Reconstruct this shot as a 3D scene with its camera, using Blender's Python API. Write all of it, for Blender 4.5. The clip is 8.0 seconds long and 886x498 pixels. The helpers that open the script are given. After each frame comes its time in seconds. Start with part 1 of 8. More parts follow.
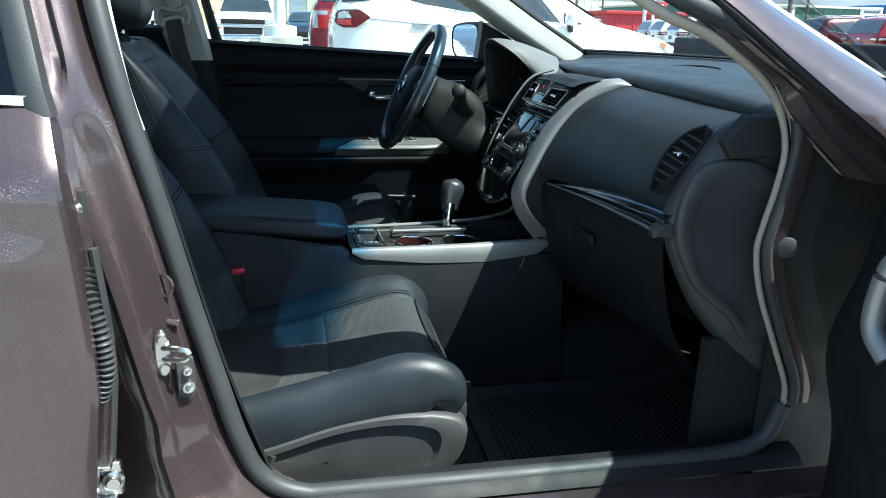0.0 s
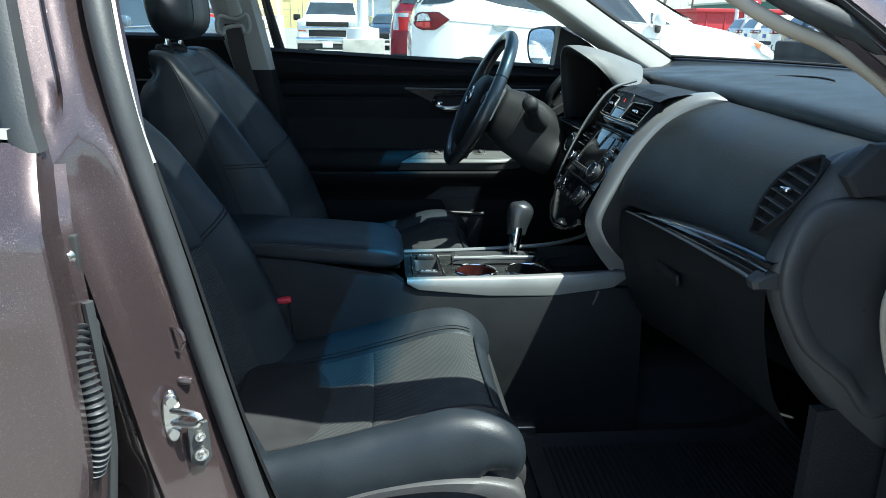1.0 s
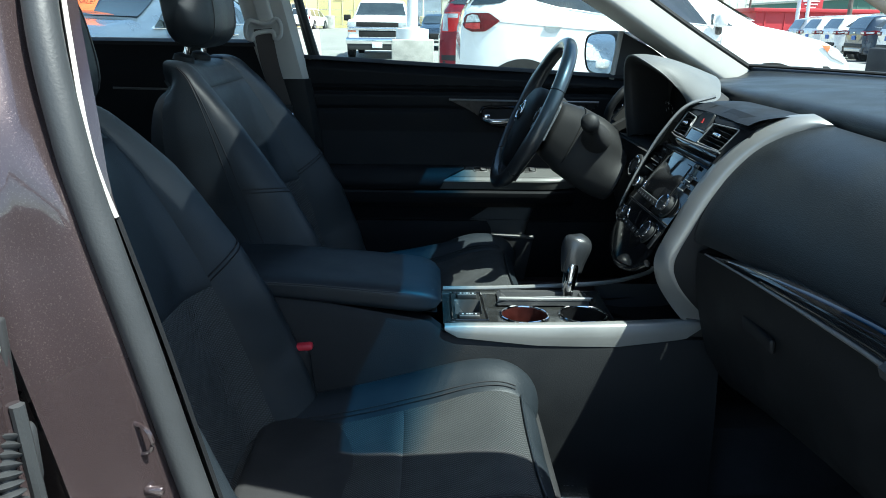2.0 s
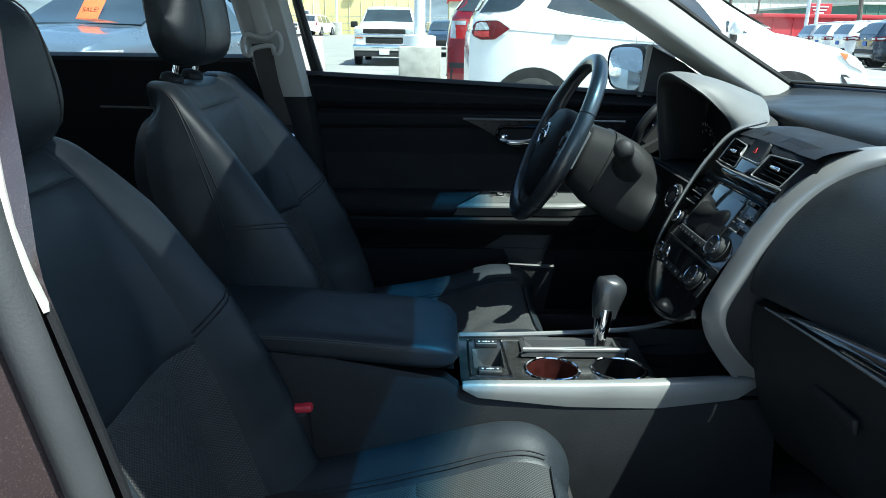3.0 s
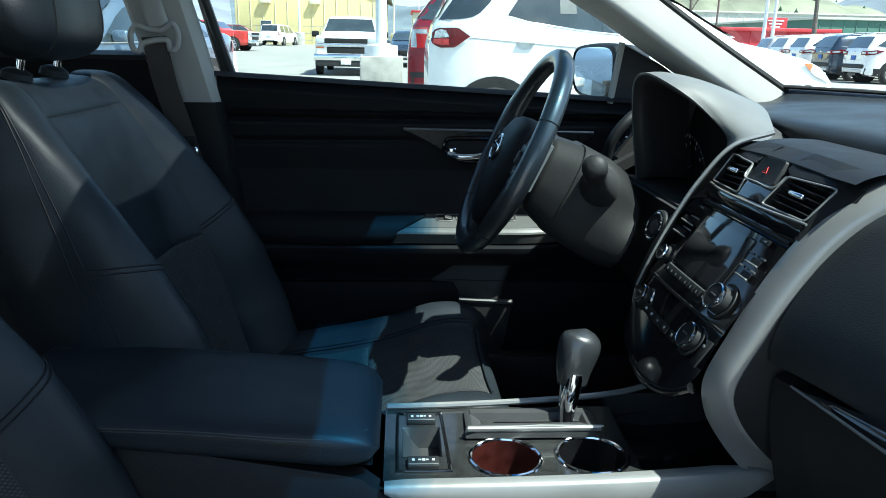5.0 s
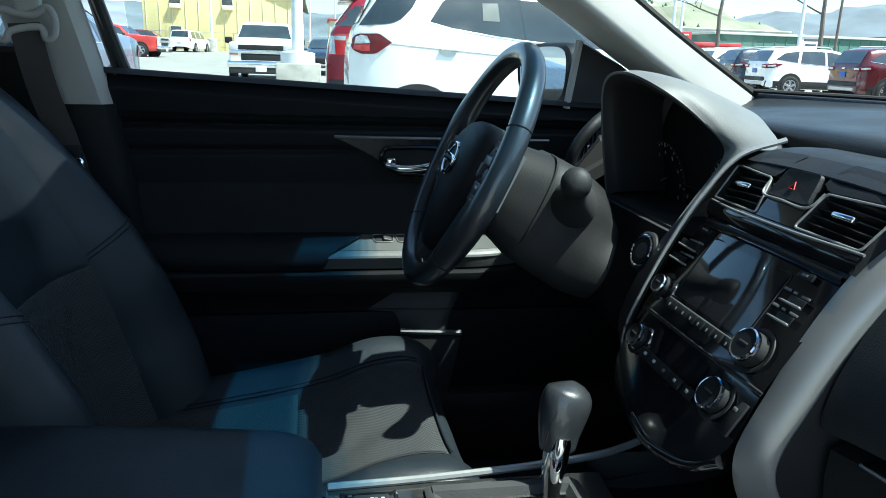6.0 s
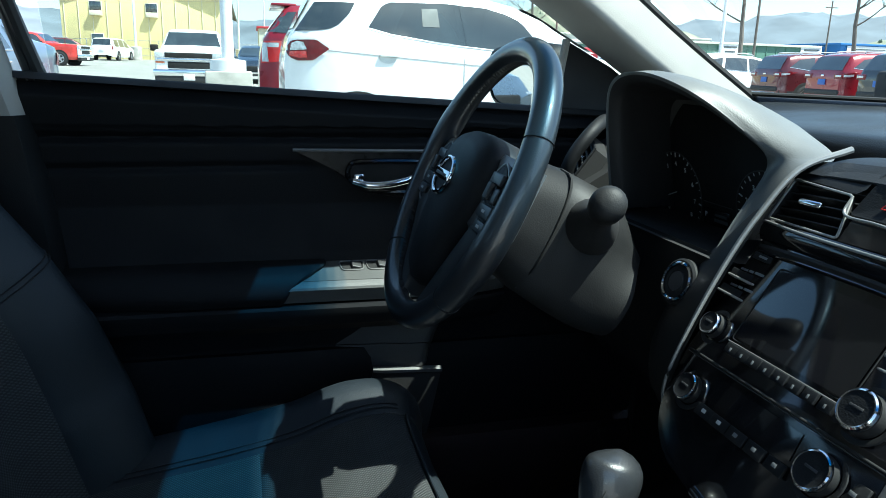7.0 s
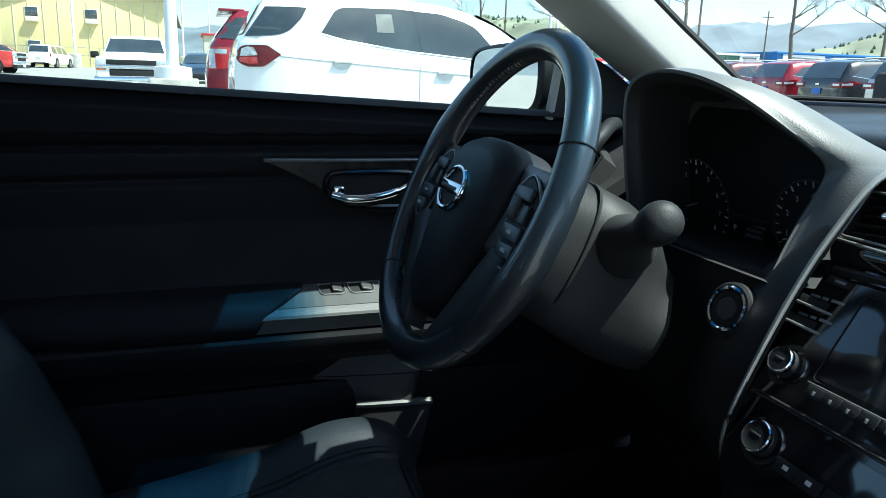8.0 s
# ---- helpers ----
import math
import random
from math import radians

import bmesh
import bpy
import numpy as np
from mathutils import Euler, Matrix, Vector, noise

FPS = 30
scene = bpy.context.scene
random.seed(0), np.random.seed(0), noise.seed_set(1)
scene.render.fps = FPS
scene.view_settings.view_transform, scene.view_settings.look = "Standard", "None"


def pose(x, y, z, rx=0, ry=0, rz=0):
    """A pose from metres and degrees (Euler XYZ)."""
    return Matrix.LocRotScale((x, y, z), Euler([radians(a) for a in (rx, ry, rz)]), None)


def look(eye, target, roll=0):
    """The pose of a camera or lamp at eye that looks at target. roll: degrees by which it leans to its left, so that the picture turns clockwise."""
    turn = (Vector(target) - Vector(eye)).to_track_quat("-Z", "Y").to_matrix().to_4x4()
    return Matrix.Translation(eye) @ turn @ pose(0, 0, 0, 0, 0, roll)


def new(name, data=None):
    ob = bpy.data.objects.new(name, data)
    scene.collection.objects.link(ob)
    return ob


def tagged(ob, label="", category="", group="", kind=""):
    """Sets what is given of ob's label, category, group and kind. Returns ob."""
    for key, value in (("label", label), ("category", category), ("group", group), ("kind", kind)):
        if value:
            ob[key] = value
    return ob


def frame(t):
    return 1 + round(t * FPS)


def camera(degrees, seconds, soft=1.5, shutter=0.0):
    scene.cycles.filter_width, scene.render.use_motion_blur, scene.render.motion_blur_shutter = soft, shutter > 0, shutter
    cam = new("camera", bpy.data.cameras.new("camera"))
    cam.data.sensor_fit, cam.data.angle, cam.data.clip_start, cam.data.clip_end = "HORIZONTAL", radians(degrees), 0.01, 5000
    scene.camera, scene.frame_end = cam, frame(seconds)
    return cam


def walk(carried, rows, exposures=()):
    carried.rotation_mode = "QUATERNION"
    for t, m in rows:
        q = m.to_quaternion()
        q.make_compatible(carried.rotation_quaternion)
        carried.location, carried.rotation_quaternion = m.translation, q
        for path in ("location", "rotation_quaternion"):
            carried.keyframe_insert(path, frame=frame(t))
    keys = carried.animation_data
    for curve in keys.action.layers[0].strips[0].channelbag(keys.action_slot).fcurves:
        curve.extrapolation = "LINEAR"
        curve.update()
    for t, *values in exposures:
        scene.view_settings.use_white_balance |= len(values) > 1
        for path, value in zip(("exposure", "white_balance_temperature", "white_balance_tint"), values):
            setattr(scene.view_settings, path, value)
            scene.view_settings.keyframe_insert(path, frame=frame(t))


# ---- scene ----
cam = camera(62.2, 8.0, soft=0.9)
PATH = [
    (0, (-0.377, -1.735, 1.064), (-0.001, 0.142, 0.485), 1.5),
    (0.5, (-0.338, -1.66, 1.077), (-0.047, 0.231, 0.494), 1.1),
    (1, (-0.317, -1.573, 1.08), (-0.152, 0.333, 0.498), 0.9),
    (1.5, (-0.302, -1.474, 1.083), (-0.226, 0.437, 0.498), 0.8),
    (2, (-0.297, -1.359, 1.094), (-0.257, 0.553, 0.51), 0.9),
    (3.5, (-0.318, -1.115, 1.114), (-0.298, 0.805, 0.553), 0.8),
    (4, (-0.302, -1.04, 1.103), (-0.282, 0.882, 0.55), 0.9),
    (4.5, (-0.269, -0.966, 1.094), (-0.224, 0.957, 0.549), 0.9),
    (5, (-0.248, -0.887, 1.077), (-0.133, 1.035, 0.536), 1.2),
    (5.2, (-0.254, -0.846, 1.06), (-0.079, 1.074, 0.53), 1.7),
    (6.5, (-0.285, -0.578, 1.047), (0.117, 1.315, 0.542), 1.6),
    (7, (-0.31, -0.494, 1.037), (0.188, 1.38, 0.549), 1.7),
    (7.5, (-0.325, -0.419, 1.027), (0.252, 1.436, 0.551), 1.6),
    (8, (-0.335, -0.355, 1.023), (0.29, 1.487, 0.558), 1.7),
]
walk(cam, [(t, look(eye, target, roll)) for t, eye, target, roll in PATH], ((0, 1.66, 6080, -3), (8, 1.66, 6080, -3)))

# ---- sky, sun, exposure ----
SUN = Vector((0.50, -0.31, 1.0)).normalized()
world = bpy.data.worlds.new("sky")
scene.world = world
world.use_nodes = True
wn = world.node_tree
sky = wn.nodes.new("ShaderNodeTexSky")
sky.sky_type = "NISHITA"
sky.sun_disc = False
sky.sun_elevation = math.asin(SUN.z)
sky.sun_rotation = math.atan2(SUN.x, SUN.y)
sky.altitude = 980
sky.air_density, sky.dust_density = 1.0, 2.2
wn.nodes["Background"].inputs["Strength"].default_value = 0.11
wn.links.new(sky.outputs["Color"], wn.nodes["Background"].inputs["Color"])

sun_data = bpy.data.lights.new("sun", "SUN")
sun_data.energy = 4.6
sun_data.angle = radians(0.55)
sun_data.color = (1.0, 0.96, 0.91)
sun_lamp = new("sun", sun_data)
sun_lamp.matrix_world = look(SUN * 50, (0, 0, 0))


# ---- materials ----
def mat(name, colour, rough=0.5, metal=0.0, grain=0.0, size=0.002, blotch=0.12, patch=0.08, coat=0.0, spec=0.5, kind="noise", spread=0.0):
    """A surface: base colour with blotches, roughness, and a fine relief of that size in metres."""
    m = bpy.data.materials.new(name)
    m.use_nodes = True
    nt = m.node_tree
    b = nt.nodes["Principled BSDF"]
    b.inputs["Roughness"].default_value = rough
    b.inputs["Metallic"].default_value = metal
    b.inputs["Specular IOR Level"].default_value = spec
    if coat:
        b.inputs["Coat Weight"].default_value = coat
        b.inputs["Coat Roughness"].default_value = 0.06
    tc = nt.nodes.new("ShaderNodeTexCoord")
    big = nt.nodes.new("ShaderNodeTexNoise")
    big.inputs["Scale"].default_value = 1 / patch
    big.inputs["Detail"].default_value = 6
    nt.links.new(tc.outputs["Object"], big.inputs["Vector"])
    ramp = nt.nodes.new("ShaderNodeMapRange")
    ramp.inputs["From Min"].default_value, ramp.inputs["From Max"].default_value = 0.3, 0.7
    ramp.inputs["To Min"].default_value, ramp.inputs["To Max"].default_value = 1 - blotch, 1 + blotch
    nt.links.new(big.outputs["Fac"], ramp.inputs["Value"])
    mul = nt.nodes.new("ShaderNodeVectorMath")
    mul.operation = "SCALE"
    mul.inputs[0].default_value = colour
    last = ramp.outputs["Result"]
    if spread:
        oi = nt.nodes.new("ShaderNodeObjectInfo")
        vary = nt.nodes.new("ShaderNodeMapRange")
        vary.inputs["To Min"].default_value, vary.inputs["To Max"].default_value = 1 - spread, 1 + spread
        nt.links.new(oi.outputs["Random"], vary.inputs["Value"])
        both = nt.nodes.new("ShaderNodeMath")
        both.operation = "MULTIPLY"
        nt.links.new(last, both.inputs[0])
        nt.links.new(vary.outputs["Result"], both.inputs[1])
        last = both.outputs["Value"]
    nt.links.new(last, mul.inputs["Scale"])
    nt.links.new(mul.outputs["Vector"], b.inputs["Base Color"])
    rr = nt.nodes.new("ShaderNodeMapRange")
    rr.inputs["From Min"].default_value, rr.inputs["From Max"].default_value = 0.3, 0.7
    rr.inputs["To Min"].default_value, rr.inputs["To Max"].default_value = max(0.02, rough * 0.82), min(1, rough * 1.18)
    nt.links.new(big.outputs["Fac"], rr.inputs["Value"])
    nt.links.new(rr.outputs["Result"], b.inputs["Roughness"])
    if grain:
        if kind == "cells":
            tex = nt.nodes.new("ShaderNodeTexVoronoi")
            out = tex.outputs["Distance"]
        else:
            tex = nt.nodes.new("ShaderNodeTexNoise")
            tex.inputs["Detail"].default_value = 3
            out = tex.outputs["Fac"]
        tex.inputs["Scale"].default_value = 1 / size
        nt.links.new(tc.outputs["Object"], tex.inputs["Vector"])
        bump = nt.nodes.new("ShaderNodeBump")
        bump.inputs["Strength"].default_value = grain
        bump.inputs["Distance"].default_value = size * 0.5
        nt.links.new(out, bump.inputs["Height"])
        nt.links.new(bump.outputs["Normal"], b.inputs["Normal"])
    return m


def knit(name, colour, dot, pitch):
    """A woven or perforated cloth: rows of small pits."""
    m = mat(name, colour, 0.75, blotch=0.15, patch=0.05)
    nt = m.node_tree
    b = nt.nodes["Principled BSDF"]
    tc = nt.nodes.new("ShaderNodeTexCoord")
    sep = nt.nodes.new("ShaderNodeSeparateXYZ")
    nt.links.new(tc.outputs["UV"], sep.inputs[0])
    waves = []
    for i in (0, 1):
        f = nt.nodes.new("ShaderNodeMath")
        f.operation = "MULTIPLY"
        f.inputs[1].default_value = 2 * math.pi / pitch
        nt.links.new(sep.outputs[i], f.inputs[0])
        s = nt.nodes.new("ShaderNodeMath")
        s.operation = "SINE"
        nt.links.new(f.outputs[0], s.inputs[0])
        waves.append(s)
    prod = nt.nodes.new("ShaderNodeMath")
    prod.operation = "MULTIPLY"
    nt.links.new(waves[0].outputs[0], prod.inputs[0])
    nt.links.new(waves[1].outputs[0], prod.inputs[1])
    step = nt.nodes.new("ShaderNodeMapRange")
    step.inputs["From Min"].default_value, step.inputs["From Max"].default_value = -0.1, 0.5
    nt.links.new(prod.outputs[0], step.inputs["Value"])
    mix = nt.nodes.new("ShaderNodeMix")
    mix.data_type = "RGBA"
    old = b.inputs["Base Color"].links[0].from_socket
    nt.links.new(step.outputs["Result"], mix.inputs["Factor"])
    nt.links.new(old, mix.inputs["A"])
    mix.inputs["B"].default_value = (*dot, 1)
    nt.links.new(mix.outputs["Result"], b.inputs["Base Color"])
    bump = nt.nodes.new("ShaderNodeBump")
    bump.inputs["Strength"].default_value = 0.5
    bump.inputs["Distance"].default_value = 0.001
    nt.links.new(prod.outputs[0], bump.inputs["Height"])
    nt.links.new(bump.outputs["Normal"], b.inputs["Normal"])
    return m


def glass(name, tint, gloss=0.02):
    m = bpy.data.materials.new(name)
    m.use_nodes = True
    nt = m.node_tree
    nt.nodes.remove(nt.nodes["Principled BSDF"])
    tr = nt.nodes.new("ShaderNodeBsdfTransparent")
    tr.inputs["Color"].default_value = (*tint, 1)
    gl = nt.nodes.new("ShaderNodeBsdfGlossy")
    gl.inputs["Roughness"].default_value = gloss
    lw = nt.nodes.new("ShaderNodeLayerWeight")
    lw.inputs["Blend"].default_value = 0.5
    pw = nt.nodes.new("ShaderNodeMath")
    pw.operation = "POWER"
    pw.inputs[1].default_value = 5.0
    nt.links.new(lw.outputs["Facing"], pw.inputs[0])
    fr = nt.nodes.new("ShaderNodeMath")
    fr.operation = "MULTIPLY_ADD"
    fr.inputs[1].default_value, fr.inputs[2].default_value = 0.75, 0.05
    nt.links.new(pw.outputs[0], fr.inputs[0])
    mx = nt.nodes.new("ShaderNodeMixShader")
    nt.links.new(fr.outputs[0], mx.inputs[0])
    nt.links.new(tr.outputs[0], mx.inputs[1])
    nt.links.new(gl.outputs[0], mx.inputs[2])
    nt.links.new(mx.outputs[0], nt.nodes["Material Output"].inputs["Surface"])
    return m


def paint(name, colour, metal=0.0, rough=0.35, fleck=0.0):
    m = mat(name, colour, rough, metal, blotch=0.06, patch=0.3, coat=1.0)
    if fleck:
        nt = m.node_tree
        b = nt.nodes["Principled BSDF"]
        tc = nt.nodes.new("ShaderNodeTexCoord")
        v = nt.nodes.new("ShaderNodeTexVoronoi")
        v.inputs["Scale"].default_value = 900
        nt.links.new(tc.outputs["Object"], v.inputs["Vector"])
        bump = nt.nodes.new("ShaderNodeBump")
        bump.inputs["Strength"].default_value = fleck
        bump.inputs["Distance"].default_value = 0.0006
        nt.links.new(v.outputs["Color"], bump.inputs["Height"])
        nt.links.new(bump.outputs["Normal"], b.inputs["Normal"])
        # dust and dried drops
        n = nt.nodes.new("ShaderNodeTexNoise")
        n.inputs["Scale"].default_value = 620
        n.inputs["Detail"].default_value = 8
        nt.links.new(tc.outputs["Object"], n.inputs["Vector"])
        r = nt.nodes.new("ShaderNodeMapRange")
        r.inputs["From Min"].default_value, r.inputs["From Max"].default_value = 0.56, 0.74
        r.inputs["To Max"].default_value = 0.22
        nt.links.new(n.outputs["Fac"], r.inputs["Value"])
        mix = nt.nodes.new("ShaderNodeMix")
        mix.data_type = "RGBA"
        old = b.inputs["Base Color"].links[0].from_socket
        nt.links.new(r.outputs["Result"], mix.inputs["Factor"])
        nt.links.new(old, mix.inputs["A"])
        mix.inputs["B"].default_value = (0.33, 0.28, 0.25, 1)
        nt.links.new(mix.outputs["Result"], b.inputs["Base Color"])
    return m


RIMLEATHER = mat("worn_rim_leather", (0.022, 0.024, 0.027), 0.34, grain=0.14, size=0.0016, kind="cells", blotch=0.2, coat=0.6)
LEATHER = mat("black_leather", (0.0135, 0.0180, 0.0228), 0.46, spec=0.38, grain=0.22, size=0.0016, kind="cells", blotch=0.15)
KNIT = knit("black_knit", (0.017, 0.0185, 0.0195), (0.056, 0.059, 0.060), 0.0052)
DOORSKIN = mat("door_skin", (0.0080, 0.0088, 0.0105), 0.62, spec=0.18, grain=0.2, size=0.0016, kind="cells")
PLASTIC = mat("black_plastic", (0.0085, 0.0092, 0.0105), 0.57, spec=0.28, grain=0.2, size=0.0018, kind="cells")
# dash plastic made paler: the hood's sunlight is put into this colour
LITHOODSKIN = mat("sunlit_hood_skin", (0.125, 0.127, 0.122), 0.46, grain=0.22, size=0.0017, kind="cells", blotch=0.1)
DASHSKIN = mat("dash_skin", (0.015, 0.0175, 0.0195), 0.44, spec=0.42, grain=0.3, size=0.0017, kind="cells", blotch=0.12)
GREYPLASTIC = mat("grey_plastic", (0.043, 0.043, 0.044), 0.5, grain=0.2, size=0.0020, kind="cells")
SHROUD = mat("shroud_plastic", (0.0165, 0.0168, 0.0172), 0.55, spec=0.3, grain=0.15, size=0.0016, kind="cells")
SOFT = mat("matt_black", (0.016, 0.016, 0.017), 0.7, grain=0.2, size=0.002)
DARK = mat("deep_black", (0.008, 0.008, 0.008), 0.8)
CARPET = mat("black_carpet", (0.010, 0.010, 0.011), 0.95, grain=0.9, size=0.004)
GLOSS = mat("piano_black", (0.008, 0.008, 0.009), 0.10, blotch=0.3, patch=0.02, coat=0.6)
WOOD = mat("dark_gloss_trim", (0.024, 0.0245, 0.024), 0.14, blotch=0.25, patch=0.012, coat=0.5, spec=0.5)
SILVER = mat("silver_trim", (0.275, 0.275, 0.268), 0.40, 0.5, blotch=0.05)
DIMSILVER = mat("satin_grey_trim", (0.22, 0.215, 0.21), 0.36, 0.5, blotch=0.05)
CHROME = mat("chrome", (0.80, 0.80, 0.82), 0.08, 1.0, blotch=0.03)
STEEL = mat("zinc_steel", (0.58, 0.58, 0.56), 0.28, 1.0, grain=0.15, size=0.003)
RUBBER = mat("black_rubber", (0.030, 0.032, 0.034), 0.55, grain=0.2, size=0.003)
PADSKIN = mat("airbag_skin", (0.0085, 0.0092, 0.0105), 0.58, spec=0.35, grain=0.2, size=0.0014, kind="cells")
SPOKE = mat("spoke_grey", (0.050, 0.050, 0.050), 0.42, 0.2, blotch=0.06)
SWITCHPANEL = mat("switch_panel_grey", (0.085, 0.087, 0.085), 0.46, grain=0.25, size=0.0016, kind="cells", blotch=0.06)
DOORWOOD = mat("dark_wood_trim", (0.020, 0.0185, 0.0175), 0.30, blotch=0.5, patch=0.02, spec=0.2)
KEYGREY = mat("key_grey", (0.055, 0.058, 0.062), 0.34, blotch=0.08)
THREAD = mat("dark_thread", (0.010, 0.010, 0.012), 0.7)
BEIGE = mat("light_grey_trim", (0.44, 0.425, 0.395), 0.75, grain=0.3, size=0.0015, blotch=0.05)
BEIGESEAL = mat("beige_seal", (0.34, 0.29, 0.23), 0.6, blotch=0.05)
WEB = mat("brown_webbing", (0.045, 0.036, 0.032), 0.7, grain=0.6, size=0.002)
RED = mat("red_button", (0.55, 0.03, 0.05), 0.4)
# the red glow seen inside one cup holder, painted as a base colour
CUPGLOW = mat("red_cup_glow", (0.034, 0.0065, 0.005), 0.4, blotch=0.4, patch=0.02)
CARPAINT = paint("brown_metallic_paint", (0.068, 0.048, 0.050), 0.6, 0.30, 0.5)
SCREEN = mat("screen_glass", (0.012, 0.012, 0.014), 0.05, blotch=0.2, coat=1.0)
WHITEMARK = mat("white_marking", (0.55, 0.55, 0.55), 0.5)
GREYMARK = mat("faded_marking", (0.16, 0.165, 0.17), 0.5)
REDMARK = mat("red_marking", (0.5, 0.02, 0.02), 0.5)
CLEAR = glass("clear_glass", (0.86, 0.91, 0.90))
BANDS = [glass("blue_band_glass", c) for c in ((0.55, 0.70, 0.78), (0.30, 0.50, 0.64), (0.14, 0.34, 0.51), (0.05, 0.22, 0.40), (0.015, 0.14, 0.30))]
ROOFGLASS = glass("smoked_roof_glass", (0.52, 0.53, 0.54))
TINT = glass("tinted_glass", (0.30, 0.31, 0.33))
MIRROR = mat("mirror_glass", (0.9, 0.9, 0.9), 0.01, 1.0, blotch=0.0)


# ---- mesh tools ----
def spline(points, n, closed=False):
    """n points at even steps along a smooth line through the points."""
    p = np.array(points, float)
    if len(p) == 2:
        return p[0] + np.linspace(0, 1, n)[:, None] * (p[1] - p[0])
    q = np.vstack([p[-1], p, p[0], p[1]]) if closed else np.vstack([2 * p[0] - p[1], p, 2 * p[-1] - p[-2]])
    t = np.linspace(0, 1, 13)[:-1, None]
    dense = []
    for i in range(1, len(q) - 2):
        a, b, c, d = q[i - 1], q[i], q[i + 1], q[i + 2]
        dense.append(0.5 * (2 * b + (c - a) * t + (2 * a - 5 * b + 4 * c - d) * t ** 2 + (3 * b - a - 3 * c + d) * t ** 3))
    dense = np.vstack(dense + [q[-2][None]])
    s = np.r_[0, np.cumsum(np.linalg.norm(np.diff(dense, axis=0), axis=1))]
    at = np.linspace(0, s[-1], n + 1)[:-1] if closed else np.linspace(0, s[-1], n)
    return np.stack([np.interp(at, s, dense[:, k]) for k in range(dense.shape[1])], 1)


class Shape:
    """A heap of faces that becomes one mesh."""

    def __init__(self):
        self.v, self.f, self.uv = [], [], {}

    def add(self, verts, faces):
        k = len(self.v)
        self.v += [tuple(map(float, p)) for p in verts]
        self.f += [tuple(k + i for i in f) for f in faces]
        return self

    def grid(self, rows, wrap=False, ends=False, loop=False):
        """Quads through rows of points; wrap closes each row, loop the column, ends caps the first and last row."""
        rows = [np.asarray(r, float) for r in rows]
        m, n = len(rows), len(rows[0])
        f = []
        for i in range(m if loop else m - 1):
            for j in range(n if wrap else n - 1):
                a, b = i * n + j, i * n + (j + 1) % n
                c, d = ((i + 1) % m) * n + (j + 1) % n, ((i + 1) % m) * n + j
                f.append((a, b, c, d))
        if ends:
            f += [tuple(range(n))[::-1], tuple((m - 1) * n + j for j in range(n))]
        return self.add(np.vstack(rows), f)

    def box(self, c, size, r=0.004, turn=None):
        """A box with rounded edges."""
        h = np.array(size, float) / 2
        r = min(r, *(h * 0.98))
        verts, faces, seen = [], [], {}
        lines = [sorted({-x, -x + r * 0.35, -x + r, x - r, x - r * 0.35, x}) for x in h]
        for ax in range(3):
            u, w = (ax + 1) % 3, (ax + 2) % 3
            for side in (-1, 1):
                idx = {}
                for i, a in enumerate(lines[u]):
                    for j, b in enumerate(lines[w]):
                        p = np.zeros(3)
                        p[ax], p[u], p[w] = side * h[ax], a, b
                        key = tuple(np.round(p, 6))
                        if key not in seen:
                            inner = np.clip(p, -(h - r), h - r)
                            d = p - inner
                            q = inner + r * d / max(np.linalg.norm(d), 1e-9)
                            seen[key] = len(verts)
                            verts.append(q)
                        idx[i, j] = seen[key]
                for i in range(len(lines[u]) - 1):
                    for j in range(len(lines[w]) - 1):
                        quad = (idx[i, j], idx[i + 1, j], idx[i + 1, j + 1], idx[i, j + 1])
                        faces.append(quad if side > 0 else quad[::-1])
        m = turn if turn is not None else Matrix()
        return self.add([Vector(c) + (m.to_3x3() @ Vector(v)) for v in verts], faces)

    def tube(self, path, r, sides=10, closed=False, flat=1.0, ends=True, up=(0, 0, 1)):
        """A round or flattened bar along a path; r may be one radius or one for each point."""
        p = np.asarray(path, float)
        n = len(p)
        rr = np.full(n, r) if np.isscalar(r) else np.asarray(r, float)
        rows = []
        for i in range(n):
            a, b = (p[(i - 1) % n], p[(i + 1) % n]) if closed else (p[max(i - 1, 0)], p[min(i + 1, n - 1)])
            d = Vector(b - a).normalized()
            u = Vector(up)
            if abs(d.dot(u)) > 0.97:
                u = Vector((1, 0, 0))
            s = d.cross(u).normalized()
            w = s.cross(d)
            rows.append([p[i] + rr[i] * (math.cos(k) * np.array(s) + flat * math.sin(k) * np.array(w)) for k in np.linspace(0, 2 * math.pi, sides + 1)[:-1]])
        return self.grid(rows, wrap=True, ends=ends and not closed, loop=closed)

    def lathe(self, profile, c, axis, sides=28, ends=True):
        """A turned form: profile of (radius, height) round the axis at c."""
        z = Vector(axis).normalized()
        x = z.orthogonal().normalized()
        y = z.cross(x)
        rows = [[Vector(c) + z * h + (x * math.cos(k) + y * math.sin(k)) * r for k in np.linspace(0, 2 * math.pi, sides + 1)[:-1]] for r, h in profile]
        return self.grid(rows, wrap=True, ends=ends)

    def prism(self, outline, depth, m=None, bevel=0.0):
        """A flat outline (x, y) drawn out to a depth along z, with a small chamfer on top, laid by m."""
        o = np.asarray(outline, float)
        c = o.mean(0)
        m = m if m is not None else Matrix()
        rows = [np.c_[o, np.zeros(len(o))]]
        if bevel:
            d = np.linalg.norm(o - c, axis=1, keepdims=True)
            rows += [np.c_[o, np.full(len(o), depth - bevel)], np.c_[o - (o - c) / d * bevel, np.full(len(o), depth)]]
        else:
            rows += [np.c_[o, np.full(len(o), depth)]]
